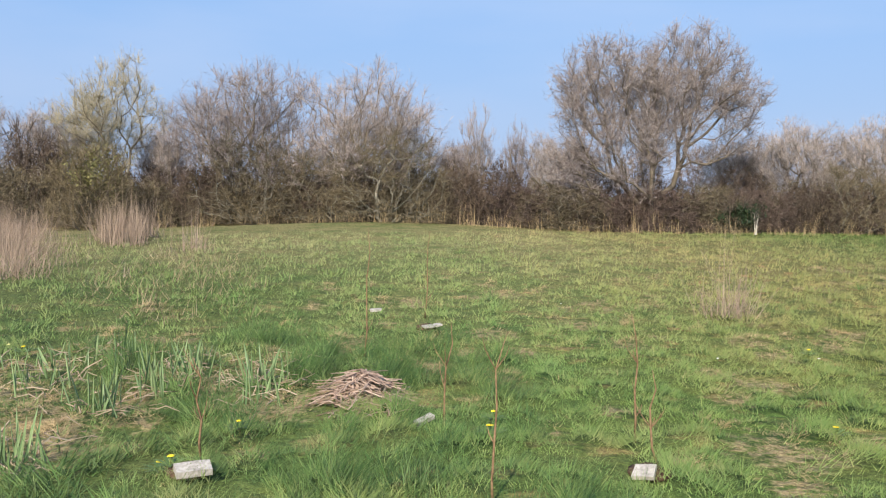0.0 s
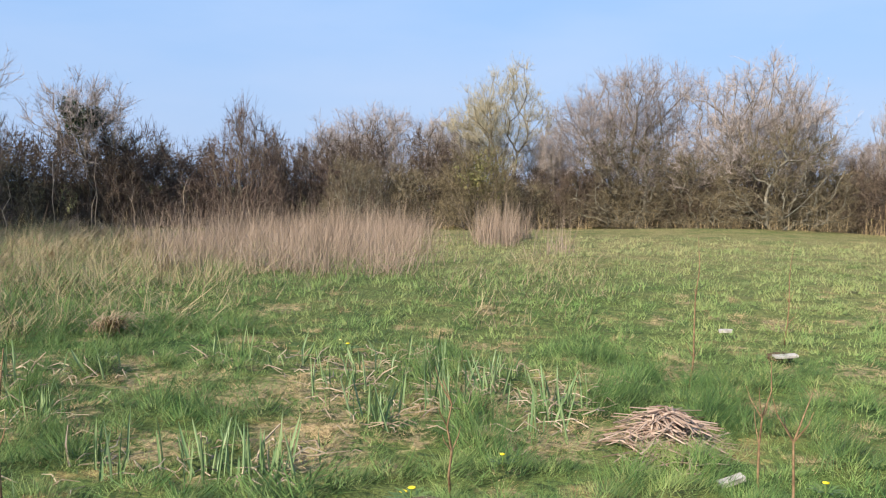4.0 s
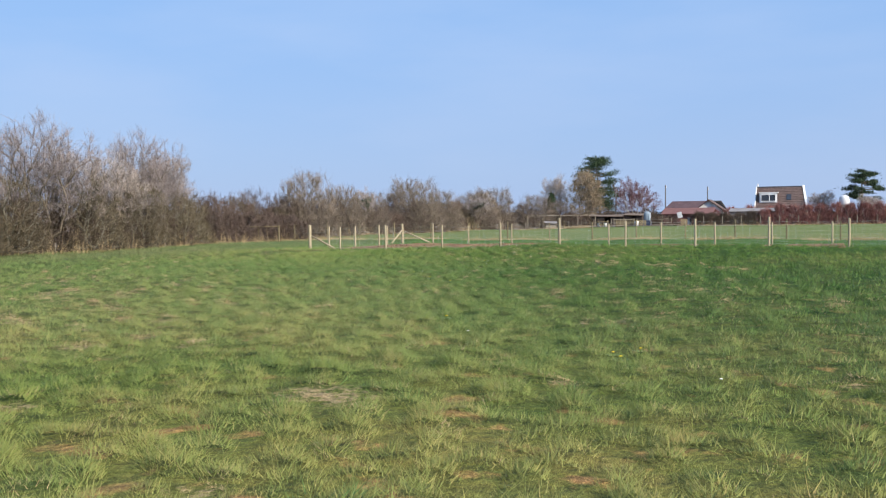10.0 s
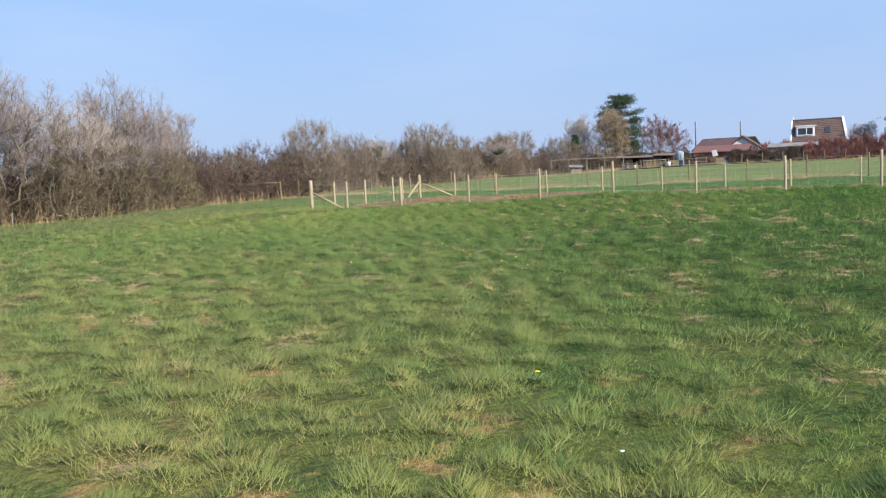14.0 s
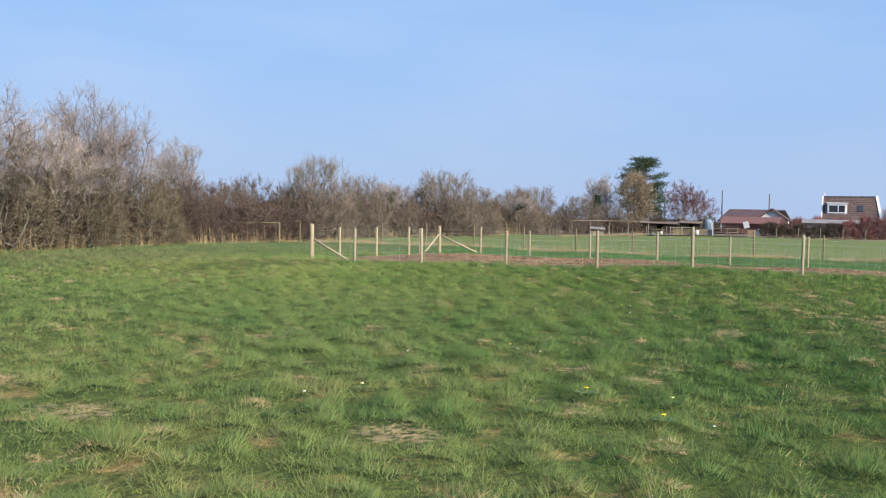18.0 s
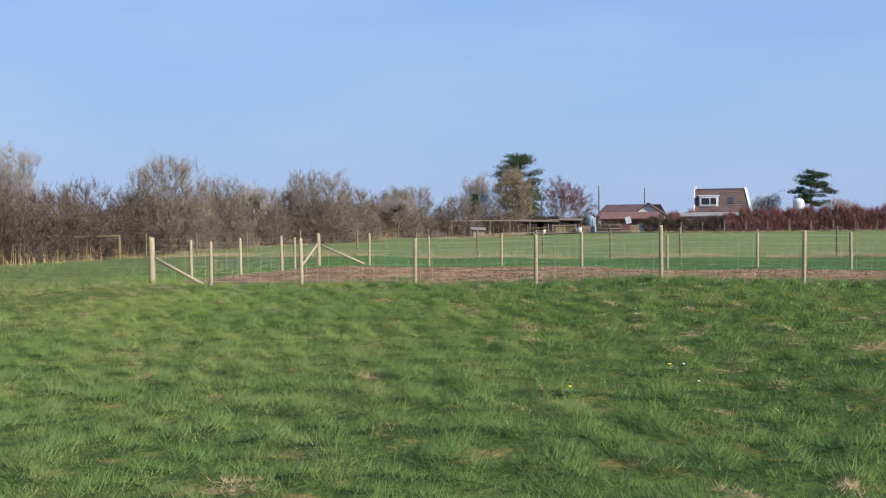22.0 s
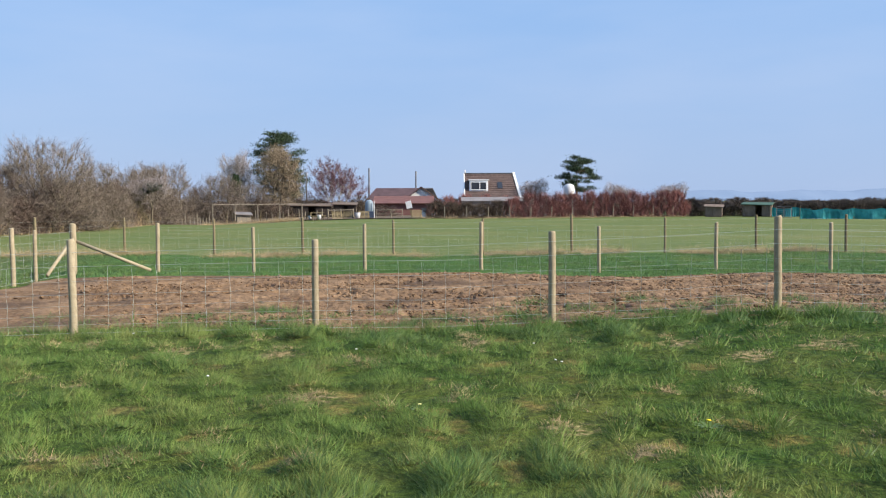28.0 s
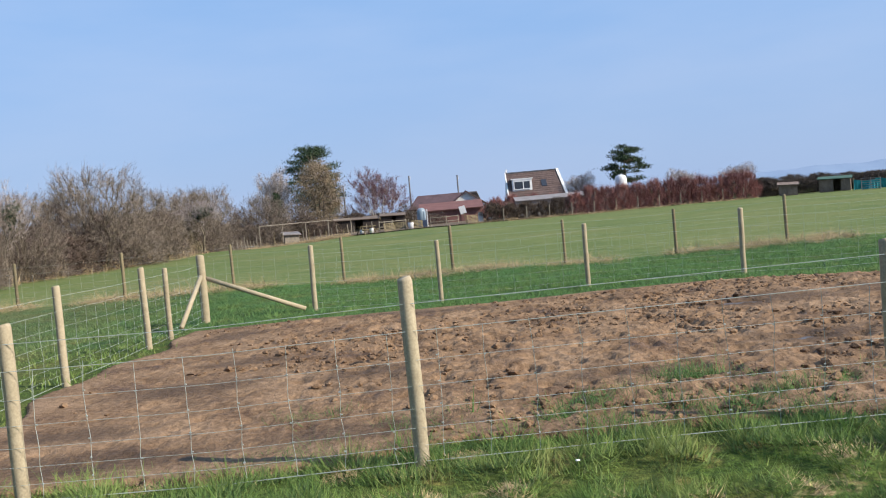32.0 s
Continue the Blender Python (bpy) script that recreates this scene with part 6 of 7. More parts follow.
def bungalow():
    h = empty("bungalow", 1.2, 103, 0, label="low bungalow with a maroon tiled roof and pale gable", category="house")
    box("wall", -3.2, 101.4, 0, 5.4, 107, 1.9, RENDER_WHITE, h)
    slope("roof", (-3.6, 101, 1.8), (3, 101, 1.8), (3, 104, 3.45), (-2.4, 104, 3.45), 0.15, MAROON, h, "maroon tiled roof slope")
    slope("roof", (5.8, 107, 1.8), (-3.6, 107, 1.8), (-2.4, 104, 3.45), (5.0, 104, 3.45), 0.15, SLATE_DARK, h)
    gable_wall("gable", [(1.5, 1.9), (5.6, 1.9), (3.55, 3.45)], 100.4, 100.6, RENDER_WHITE, h)
    box("wall", 1.5, 100.6, 0, 5.6, 101.4, 1.9, RENDER_WHITE, h)
    slope("roof", (3.55, 100.1, 3.6), (3.55, 104, 3.6), (1.1, 104, 1.75), (1.1, 100.1, 1.75), 0.15, MAROON, h)
    slope("roof", (3.55, 104, 3.6), (3.55, 100.1, 3.6), (6.2, 100.1, 1.75), (6.2, 104, 1.75), 0.15, SLATE_BROWN, h)
    window(h, 2.6, 4.4, 0.8, 1.8, 100.36)
    window(h, -2.4, -0.6, 0.8, 1.7, 101.36)
    return h


def red_shed():
    h = empty("long_outbuilding", 0.2, 93, 0, label="low outbuilding with a rust-red sheet roof", category="outbuilding")
    box("wall", -3, 92, 0, 3.6, 95, 1.5, ROOF_RED, h, "rust-red boarded wall")
    slope("roof", (-3.3, 91.6, 1.5), (3.9, 91.6, 1.5), (3.9, 95.3, 2.35), (-3.3, 95.3, 2.35), 0.1, ROOF_RED, h, "rust-red sheet roof")
    box("door", -1.0, 91.94, 0, 0.1, 92.0, 1.4, ROOF_RED, h)
    box("door", 1.4, 91.94, 0, 2.3, 92.0, 1.4, ROOF_RED, h)
    return h


def grey_shed():
    h = empty("polytunnel", 11.8, 84, 0, label="long low structure with pale grey translucent cladding", category="polytunnel")
    for k in range(13):
        x = 7.0 + k * 0.72
        box("cladding_panel", x, 83.8, 0, x + 0.7, 83.88, 1.75, GREY_SHEET, h)
    slope("roof", (6.9, 83.6, 1.72), (16.5, 83.6, 1.72), (16.5, 86.5, 2.15), (6.9, 86.5, 2.15), 0.06, GREY_SHEET, h)
    box("wall", 7.0, 83.9, 0, 16.4, 86.4, 1.7, SHED_WOOD, h)
    return h


def storage_tank():
    h = empty("storage_tank", 20.9, 100.1, 0, label="white domed plastic tank on a block stand", category="tank")
    box("stand", 20.2, 99.4, 0, 21.6, 100.8, 2.5, GREY_SHEET, h)
    pts = [(0, 0, 2.5), (0, 0, 2.6), (0, 0, 3.3), (0, 0, 3.6), (0, 0, 3.78), (0, 0, 3.85)]
    v, f = tube(pts, [0.66, 0.7, 0.7, 0.62, 0.35, 0.1], 18)
    link("vessel", mesh_of("vessel", v, f), PLASTIC_WHITE, h, "white plastic vessel", True)
    v, f = tube([(0, 0, 3.83), (0, 0, 3.93)], [0.16, 0.16], 12)
    link("lid", mesh_of("lid", v, f), GREY_SHEET, h)
    return h


POLE = speckled("creosoted_pole", (0.06, 0.06, 0.065), (0.16, 0.16, 0.165), 3, 0.9, 0.15, 0.3, 0.01)


def telegraph_pole(x, y, top, arm=True):
    h = empty("telegraph_pole", x, y, 0, label="dark wooden telegraph pole", category="pole", group="telegraph poles")
    v, f = tube([(0, 0, -0.3), (0, 0, top)], [0.11, 0.085], 8)
    link("shaft", mesh_of("shaft", v, f), POLE, h, "", True)
    for k in (0.25, 0.5):
        v, f = tube([(0.12, 0, top - k), (0.12, 0, top - k + 0.14)], [0.05, 0.04], 6)
        link("insulator", mesh_of("insulator", v, f), PLASTIC_WHITE, h)
    return h


def open_shed(x, y, w, d, hh, rz, label, roof, walls):
    h = empty("shed", x, y, 0, label=label, category="shed")

    def bit(name, a, m):
        return part(name, box_bm(*a), m, h)
    n = int(w / 0.2)
    for k in range(n):
        xa = -w / 2 + k * w / n
        if not 0.42 < k / n < 0.62 or hh < 1.2:
            bit("board", (xa, -d / 2, 0.02, xa + w / n - 0.02, -d / 2 + 0.04, hh - 0.15), walls)
    for xa in (-w / 2, w / 2 - 0.05):
        bit("side_wall", (xa, -d / 2 + 0.05, 0, xa + 0.05, d / 2, hh - 0.1), walls)
    bit("back_wall", (-w / 2, d / 2, 0, w / 2, d / 2 + 0.05, hh), walls)
    v = [(-w / 2 - 0.15, -d / 2 - 0.2, hh - 0.12), (w / 2 + 0.15, -d / 2 - 0.2, hh - 0.2), (w / 2 + 0.15, d / 2 + 0.15, hh + 0.05), (-w / 2 - 0.15, d / 2 + 0.15, hh + 0.1)]
    v += [(p[0], p[1], p[2] + 0.06) for p in v]
    link("roof", mesh_of("roof", v, [(3, 2, 1, 0), (4, 5, 6, 7), (0, 1, 5, 4), (1, 2, 6, 5), (2, 3, 7, 6), (3, 0, 4, 7)]), roof, h, "sloping sheet roof")
    h.matrix_world = pose(x, y, hz(x, y), 0, 0, rz)
    return h


def field_gate(x, y, length, rz):
    h = empty("field_gate", x, y, 0, label="grey galvanised five-bar field gate", category="gate")
    for k in range(6):
        v, f = tube([(0, 0, 0.12 + 0.19 * k), (length, 0, 0.12 + 0.19 * k)], [0.022, 0.022], 6)
        link("bar", mesh_of("bar", v, f), GREY_SHEET, h)
    for k in (0, 0.5, 1):
        v, f = tube([(length * k, 0, 0.0), (length * k, 0, 1.1)], [0.026, 0.026], 6)
        link("upright", mesh_of("upright", v, f), GREY_SHEET, h)
    h.matrix_world = pose(x, y, hz(x, y), 0, 0, rz)


def net_run(ax, ay, bx, by):
    """Sagging teal netting hung on stakes."""
    h = empty("windbreak_netting", ax, ay, 0, label="sagging teal windbreak netting on stakes", category="netting")
    L, n = math.dist((ax, ay), (bx, by)), 60
    ux, uy = (bx - ax) / L, (by - ay) / L
    rngn = random.Random(5)
    v, f = [], []
    tops = []
    for k in range(n + 1):
        s_ = L * k / n
        sag = 0.16 * abs(math.sin(math.pi * s_ / 2.1)) + rngn.uniform(-0.03, 0.03)
        bul = 0.1 * math.sin(s_ * 3.1) + rngn.uniform(-0.04, 0.04)
        for q, zz in enumerate((0.05, 0.4, 0.98 - sag)):
            v.append((ux * s_ - uy * bul * (1 - q / 2), uy * s_ + ux * bul * (1 - q / 2), zz))
    v += [(p[0] + 0.02 * uy, p[1] - 0.02 * ux, p[2]) for p in v]
    m_ = 3 * (n + 1)
    for k in range(n):
        for q in range(2):
            a = 3 * k + q
            f += [(a, a + 3, a + 4, a + 1), (a + m_ + 1, a + m_ + 4, a + m_ + 3, a + m_)]
    link("net", mesh_of("net", v, f), TEAL, h, "teal woven net")
    for k in range(int(L / 2.1) + 1):
        v, f = tube([(ux * 2.1 * k, uy * 2.1 * k + 0.06, -0.1), (ux * 2.1 * k, uy * 2.1 * k + 0.06, 1.15)], [0.035, 0.03], 6)
        link("stake", mesh_of("stake", v, f), OLD_WOOD, h)


def rail_run(name, pts, rails, hh, label, m, r=0.04, category="fence"):
    x0, y0 = pts[0]
    h = empty(name, x0, y0, 0, label=label, category=category)
    for x, y in pts:
        v, f = tube([(x - x0, y - y0, -0.1), (x - x0, y - y0, hh + 0.03)], [r * 1.1, r], 7)
        link("post", mesh_of("post", v, f), m, h)
    for zz in rails:
        for k, ((ax, ay), (bx, by)) in enumerate(zip(pts, pts[1:])):
            v, f = tube([(ax - x0, ay - y0 - r, zz), (bx - x0, by - y0 - r, zz + 0.02 * math.sin(k))], [r * 0.8, r * 0.75], 6)
            link("rail", mesh_of("rail", v, f), m, h)
    return h


# trodden yard between the field and the houses
YARD_SOIL = speckled("yard_soil", (0.06, 0.045, 0.032), (0.2, 0.155, 0.11), 0.7, 0.95, 0.1, 0.5, 0.03, fine=6)
edge_x, edge_y = (-40, -20, -16.5, -12.5, -9.2, -6.0, -1.7, 4.0, 12, 20, 30), (76, 68, 66.2, 69.6, 72.4, 72.6, 73.6, 73.8, 75.4, 77.4, 79.6)
gx, gt = np.meshgrid(np.arange(-40, 30.01, 0.5), np.linspace(0, 1, 40) ** 1.6)
gy0 = np.interp(gx, edge_x, edge_y) + 0.15 * np.sin(2.3 * gx)
gy = gy0 + (127 - gy0) * gt
gv = np.stack([gx, gy, height(gx, gy) + 0.07], -1).reshape(-1, 3)
gi = (np.arange(39)[:, None] * 141 + np.arange(140)[None]).reshape(-1)
tagged(link("yard_ground", mesh_of("yard_ground", gv.tolist(), np.stack([gi, gi + 1, gi + 142, gi + 141], -1).tolist()), YARD_SOIL, None, "bare brown trodden yard before the houses", True), category="ground", kind="structure")
main_house()
bungalow().location.x -= 1.3
red_shed()
grey_shed()
storage_tank()
telegraph_pole(-4.5, 102.5, 6.0)
telegraph_pole(1.45, 105.7, 5.7)
telegraph_pole(-13.0, 105.5, 5.6)
open_shed(36.8, 78.2, 2.7, 1.9, 1.32, -26, "open-fronted wooden field shed with a green roof", GREEN_SHEET, SHED_WOOD)
open_shed(32.5, 78.6, 1.6, 1.4, 1.15, -20, "small brown wooden hut by the hedge", SHED_WOOD, SHED_WOOD)
field_gate(36.1, 71.4, 2.9, -85)
net_run(35.0, 63.3, 48.0, 60.0)
net_run(36.9, 74.6, 40.2, 73.6)
rail_run("pole_frame", [(-16.3, 70.0), (-14.6, 71.5), (-12.8, 73.1), (-11.0, 74.7), (-9.1, 76.4)], (1.45,), 1.45, "weathered pole frame of a small livestock pen", PALE_WOOD, 0.045)
rail_run("paddock_rails", [(-6.4, 75.4), (-5.2, 75.9), (-4.0, 76.4)], (0.4, 0.85), 0.95, "pale wooden rails beside the yard table", PALE_WOOD, 0.05)
rail_run("paddock_rails", [(-1.65, 75.2), (-0.2, 75.0), (0.9, 75.4)], (0.45, 0.85), 0.95, "pale wooden post-and-rail paddock fence", PALE_WOOD)
rail_run("paddock_rails", [(-19.0, 13.6), (-17.4, 13.9), (-15.9, 14.2)], (1.0,), 1.05, "old grey rail on leaning posts by the thicket", OLD_WOOD, 0.05)
open_shed(-14.2, 73.2, 1.3, 1.0, 0.95, 20, "low pale animal hutch with a sloping roof", GREY_SHEET, PALE_WOOD)
open_shed(-9.4, 84.0, 4.4, 2.2, 1.4, 8, "long dark wooden stable with a weathered brown roof", BROWN_SHEET, DARK_BOARD)
open_shed(-5.7, 84.6, 2.4, 2.0, 1.5, 4, "dark wooden shed with a brown roof behind the rails", BROWN_SHEET, DARK_BOARD)
rngf = random.Random(17)
# uneven stakes behind the pole frame and along the yard
for k, (x, y, nx, ny) in enumerate(along([(-15.6, 72.4), (-12.4, 75.4), (-9.0, 78.2), (-5.0, 77.6), (-3.4, 76.8)], 0.62)):
    st_ = empty("stake", x, y + rngf.uniform(-0.15, 0.15), hz(x, y), label="weathered grey stake in the yard fence", category="stake", group="yard stakes")
    v, f = tube([(0, 0, -0.1), (rngf.uniform(-0.06, 0.06), 0, rngf.uniform(0.55, 1.15))], [0.05, 0.038], 6)
    link("shaft", mesh_of("shaft", v, f), PALE_WOOD if k % 3 else OLD_WOOD, st_)


def pallet(x, y, rz, lean_):
    h = empty("pallet", x, y, 0, label="grey weathered pallet leaning in the yard", category="pallet", group="pallets")
    for k in range(6):
        part("slat", box_bm(-0.55, -0.01, 0.05 + 0.13 * k, 0.55, 0.012, 0.12 + 0.13 * k), OLD_WOOD, h)
    for xa in (-0.5, 0.0, 0.42):
        part("bearer", box_bm(xa, 0.013, 0.0, xa + 0.08, 0.09, 0.8), OLD_WOOD, h)
    h.matrix_world = pose(x, y, hz(x, y), lean_, 0, rz)


for x, y, rz, lean_ in ((-5.4, 74.9, 25, -18), (-4.5, 75.6, -10, -24), (-2.9, 75.9, 15, -15), (2.3, 77.4, 20, -16)):
    pallet(x, y, rz, lean_)
for k, (x, y, nx, ny) in enumerate(along([(-18.6, 66.8), (-17.4, 68.2), (-16.5, 70.2)], 0.42)):
    hh = rngf.uniform(0.7, 1.2)
    st_ = empty("stake", x, y, hz(x, y), label="pale weathered wooden stake at the field corner", category="stake", group="stakes")
    v, f = tube([(0, 0, -0.1), (rngf.uniform(-0.05, 0.05), 0, hh)], [0.05, 0.04], 6)
    link("shaft", mesh_of("shaft", v, f), PALE_WOOD, st_)
for x, y, nx, ny in along([(5.0, 73.9), (12, 75.6), (20, 77.6), (29, 79.6)], 2.2):
    st_ = empty("stake", x, y, 0, label="thin wooden stake before the garden hedge", category="stake", group="hedge stakes")
    v, f = tube([(0, 0, -0.1), (0.02, 0, 1.15)], [0.045, 0.04], 6)
    link("shaft", mesh_of("shaft", v, f), PALE_WOOD, st_)


def picnic_table(x, y, rz):
    h = empty("picnic_table", x, y, 0, label="small dark wooden picnic table in the yard", category="table")
    for k in range(4):
        part("board", box_bm(-0.8, -0.36 + k * 0.18, 0.7, 0.8, -0.2 + k * 0.18, 0.74), OLD_WOOD, h)
    for s_ in (-1, 1):
        part("bench", box_bm(-0.8, s_ * 0.65 - 0.12, 0.4, 0.8, s_ * 0.65 + 0.12, 0.44), OLD_WOOD, h)
        for q in (-1, 1):
            v, f = tube([(s_ * 0.6, q * 0.7, 0), (s_ * 0.6, q * 0.15, 0.7)], [0.04, 0.04], 4)
            link("leg", mesh_of("leg", v, f), OLD_WOOD, h)
        part("crossbar", box_bm(s_ * 0.6 - 0.03, -0.72, 0.34, s_ * 0.6 + 0.03, 0.72, 0.4), OLD_WOOD, h)
    h.matrix_world = pose(x, y, hz(x, y), 0, 0, rz)


picnic_table(-7.4, 73.3, 40)
sign = empty("leaning_board", 1.75, 78.6, 0, label="pale board leaning on a post in the yard", category="board")
part("board", box_bm(-0.3, -0.02, 1.0, 0.3, 0.02, 1.75, 0.01), PLASTIC_WHITE, sign)
part("post", box_bm(-0.05, 0.021, 0, 0.05, 0.1, 1.5), OLD_WOOD, sign)
sign.matrix_world = pose(1.75, 78.6, 0, 0, -14, 0)
for x, y, s_ in ((3.9, 76.0, 0.42), (-6.9, 72.7, 0.42), (-3.5, 75.4, 0.6), (-7.8, 72.9, 0.34)):
    b_ = empty("feed_bin", x, y, 0, label="white plastic feed bin in the yard", category="bin", group="feed bins")
    v, f = tube([(0, 0, 0), (0, 0, s_ * 0.9), (0, 0, s_)], [s_ * 0.4, s_ * 0.47, s_ * 0.45], 12)
    link("drum", mesh_of("drum", v, f), PLASTIC_WHITE, b_, "", True)
    v, f = tube([(0, 0, s_), (0, 0, s_ + 0.05)], [s_ * 0.48, s_ * 0.46], 12)
    link("lid", mesh_of("lid", v, f), GREY_SHEET, b_)
crate = empty("storage_box", 3.0, 76.2, 0, label="white upright box at the end of the yard rails", category="box")
part("body", box_bm(-0.22, -0.22, 0, 0.22, 0.22, 0.95, 0.02), PLASTIC_WHITE, crate)
part("lid", box_bm(-0.25, -0.25, 0.955, 0.25, 0.25, 1.02, 0.02), GREY_SHEET, crate)
# an upright tank stands where the rails begin
tank_blue = speckled("pale_blue_plastic", (0.13, 0.18, 0.23), (0.27, 0.33, 0.38), 2, 0.4, 0.4, 0.05, 0.003)
tank_base = speckled("navy_plastic", (0.02, 0.03, 0.06), (0.05, 0.07, 0.12), 2, 0.5, 0.4, 0.05, 0.003)
tank = empty("water_tank", -2.5, 77.2, 0, label="upright pale blue tank on a dark base beside the rails", category="tank")
part("base", box_bm(-0.55, -0.5, 0, 0.5, 0.5, 0.68, 0.04), tank_base, tank, "dark blue base")
v, f = tube([(0, 0, 0.69), (0, 0, 0.76), (0, 0, 1.5), (0, 0, 1.74), (0, 0, 1.86)], [0.4, 0.42, 0.42, 0.33, 0.14], 16)
link("vessel", mesh_of("vessel", v, f), tank_blue, tank, "pale blue vessel", True)
part("corner_post", box_bm(0.5, -0.5, 0, 0.58, -0.42, 1.7, 0.01), PLASTIC_WHITE, tank, "white upright edge")
# distant hills, with the blue haze of the air put into their base colour
HAZED_HILL, _n, _l, _b = mat("haze_blue_hill", 1.0, 0.0)
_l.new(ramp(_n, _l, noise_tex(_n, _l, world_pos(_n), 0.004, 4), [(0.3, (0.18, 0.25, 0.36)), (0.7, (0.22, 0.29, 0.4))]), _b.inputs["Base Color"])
v, f = [], []
for k in range(121):
    x = -1500 + 40 * k
    q = k / 120
    top = 20 + 40 * math.exp(-((q - 0.52) / 0.1) ** 2) + 55 * math.exp(-((q - 0.72) / 0.12) ** 2) + 6 * math.sin(k * 0.7) + 3 * math.sin(k * 1.9)
    v += [(x, 3200, -20), (x, 3200 + 300, max(8, top * 0.65)), (x, 3900, -20)]
for k in range(120):
    a = 3 * k
    f += [(a, a + 3, a + 4, a + 1), (a + 1, a + 4, a + 5, a + 2)]
tagged(link("backdrop_hills", mesh_of("backdrop_hills", v, f), HAZED_HILL, None, "faint hills on the horizon, coloured blue for haze", True), category="hills", kind="structure")

# ---- small things at the start of the walk ----
IRIS_GREEN, _n, _l, _b = mat("iris_leaf", 0.45, 0.35)
_l.new(mix(_n, _l, 0.5, ramp(_n, _l, obj_random(_n), [(0.0, (0.075, 0.15, 0.06)), (1.0, (0.25, 0.31, 0.15))]), ramp(_n, _l, noise_tex(_n, _l, coords(_n), 6, 3), [(0.3, (0.1, 0.18, 0.07)), (0.7, (0.26, 0.32, 0.15))])), _b.inputs["Base Color"])
DEAD_STALK = straw_material("dead_stalk", (0.2, 0.14, 0.095), (0.5, 0.4, 0.29))
HEAP_STALK = straw_material("cut_stalk", (0.2, 0.13, 0.098), (0.5, 0.37, 0.285))
SLAB = speckled("grey_white_slab", (0.24, 0.215, 0.19), (0.48, 0.44, 0.39), 9, 0.85, 0.2, 0.4, 0.006, fine=45)
SOIL = speckled("dug_soil", (0.05, 0.033, 0.022), (0.15, 0.095, 0.065), 14, 0.95, 0.1, 0.8, 0.02, fine=60)
SAPLING_BARK = speckled("sapling_bark", (0.11, 0.065, 0.035), (0.28, 0.18, 0.1), 20, 0.8, 0.2, 0.3, 0.002)
YELLOW, _n, _l, _b = mat("dandelion_yellow", 0.7, 0.2)
_l.new(ramp(_n, _l, noise_tex(_n, _l, coords(_n), 60, 2), [(0.3, (0.6, 0.42, 0.01)), (0.7, (0.85, 0.68, 0.05))]), _b.inputs["Base Color"])
PALE_YELLOW, _n, _l, _b = mat("primrose_yellow", 0.7, 0.2)
_b.inputs["Base Color"].default_value = (0.78, 0.74, 0.3, 1)
DAISY, _n, _l, _b = mat("daisy_white", 0.7, 0.2)
_b.inputs["Base Color"].default_value = (0.78, 0.78, 0.74, 1)
HERB = twig_material("herb_leaf", (0.05, 0.1, 0.025), (0.14, 0.2, 0.055), 0.5)


def sword_leaf(seed):
    """One upright leaf, a metre tall, that bends a little and folds at the midrib."""
    rng = np.random.RandomState(seed)
    bend, w, v, f = rng.normal(0, 0.12), 0.075, [], []
    for u, k in ((0, 0.8), (0.3, 1.0), (0.65, 0.85), (0.88, 0.45), (1.0, 0.03)):
        o = bend * u ** 2
        v += [(o - w / 2 * k, 0.0, u), (o, w * 0.22 * k, u), (o + w / 2 * k, 0.0, u)]
    for r_ in range(4):
        for c_ in range(2):
            i_ = 3 * r_ + c_
            f.append((i_, i_ + 1, i_ + 4, i_ + 3))
    me = mesh_of("sword_leaf", v, f)
    me.materials.append(IRIS_GREEN)
    return me


def dead_stalk(seed):
    rng = np.random.RandomState(seed)
    k = rng.uniform(0.04, 0.16)
    v, f = tube([(0, 0, 0), (0.45, 0.04, k), (1.0, -0.05, k * 0.35)], [0.024, 0.026, 0.014], 4)
    me = mesh_of("dead_stalk", v, f)
    me.materials.append(DEAD_STALK)
    return me


SWORDS, STALKS = [sword_leaf(70 + k) for k in range(5)], [dead_stalk(80 + k) for k in range(4)]


def iris_clump(seed, leaves, stalks, tall_):
    rng = random.Random(seed)
    root = empty("iris_clump", label="young grey-green iris leaves among dead pale stalks", category="iris", group="iris clumps")
    for k in range(leaves):
        ob = new("leaf", SWORDS[k % 5])
        ob.parent = root
        hh = tall_ * rng.uniform(0.5, 1.1)
        ob.matrix_local = pose(rng.gauss(0, 0.11), rng.gauss(0, 0.11), -0.01, rng.gauss(0, 9), rng.gauss(0, 9), rng.uniform(0, 360)) @ Matrix.Diagonal((0.3 * rng.uniform(0.6, 1.15), 0.3, hh, 1))
    for k in range(stalks):
        ob = new("dead_stalk", STALKS[k % 4])
        ob.parent = root
        s_ = rng.uniform(0.12, 0.32)
        ob.matrix_local = pose(rng.gauss(0, 0.2), rng.gauss(0, 0.2), 0.02, 0, rng.uniform(-14, 2) if k % 4 else -35, rng.uniform(0, 360)) @ Matrix.Diagonal((s_, s_, s_, 1))
    return root


irises = [iris_clump(61, 20, 6, 0.38), iris_clump(62, 13, 5, 0.32), iris_clump(63, 8, 5, 0.25)]
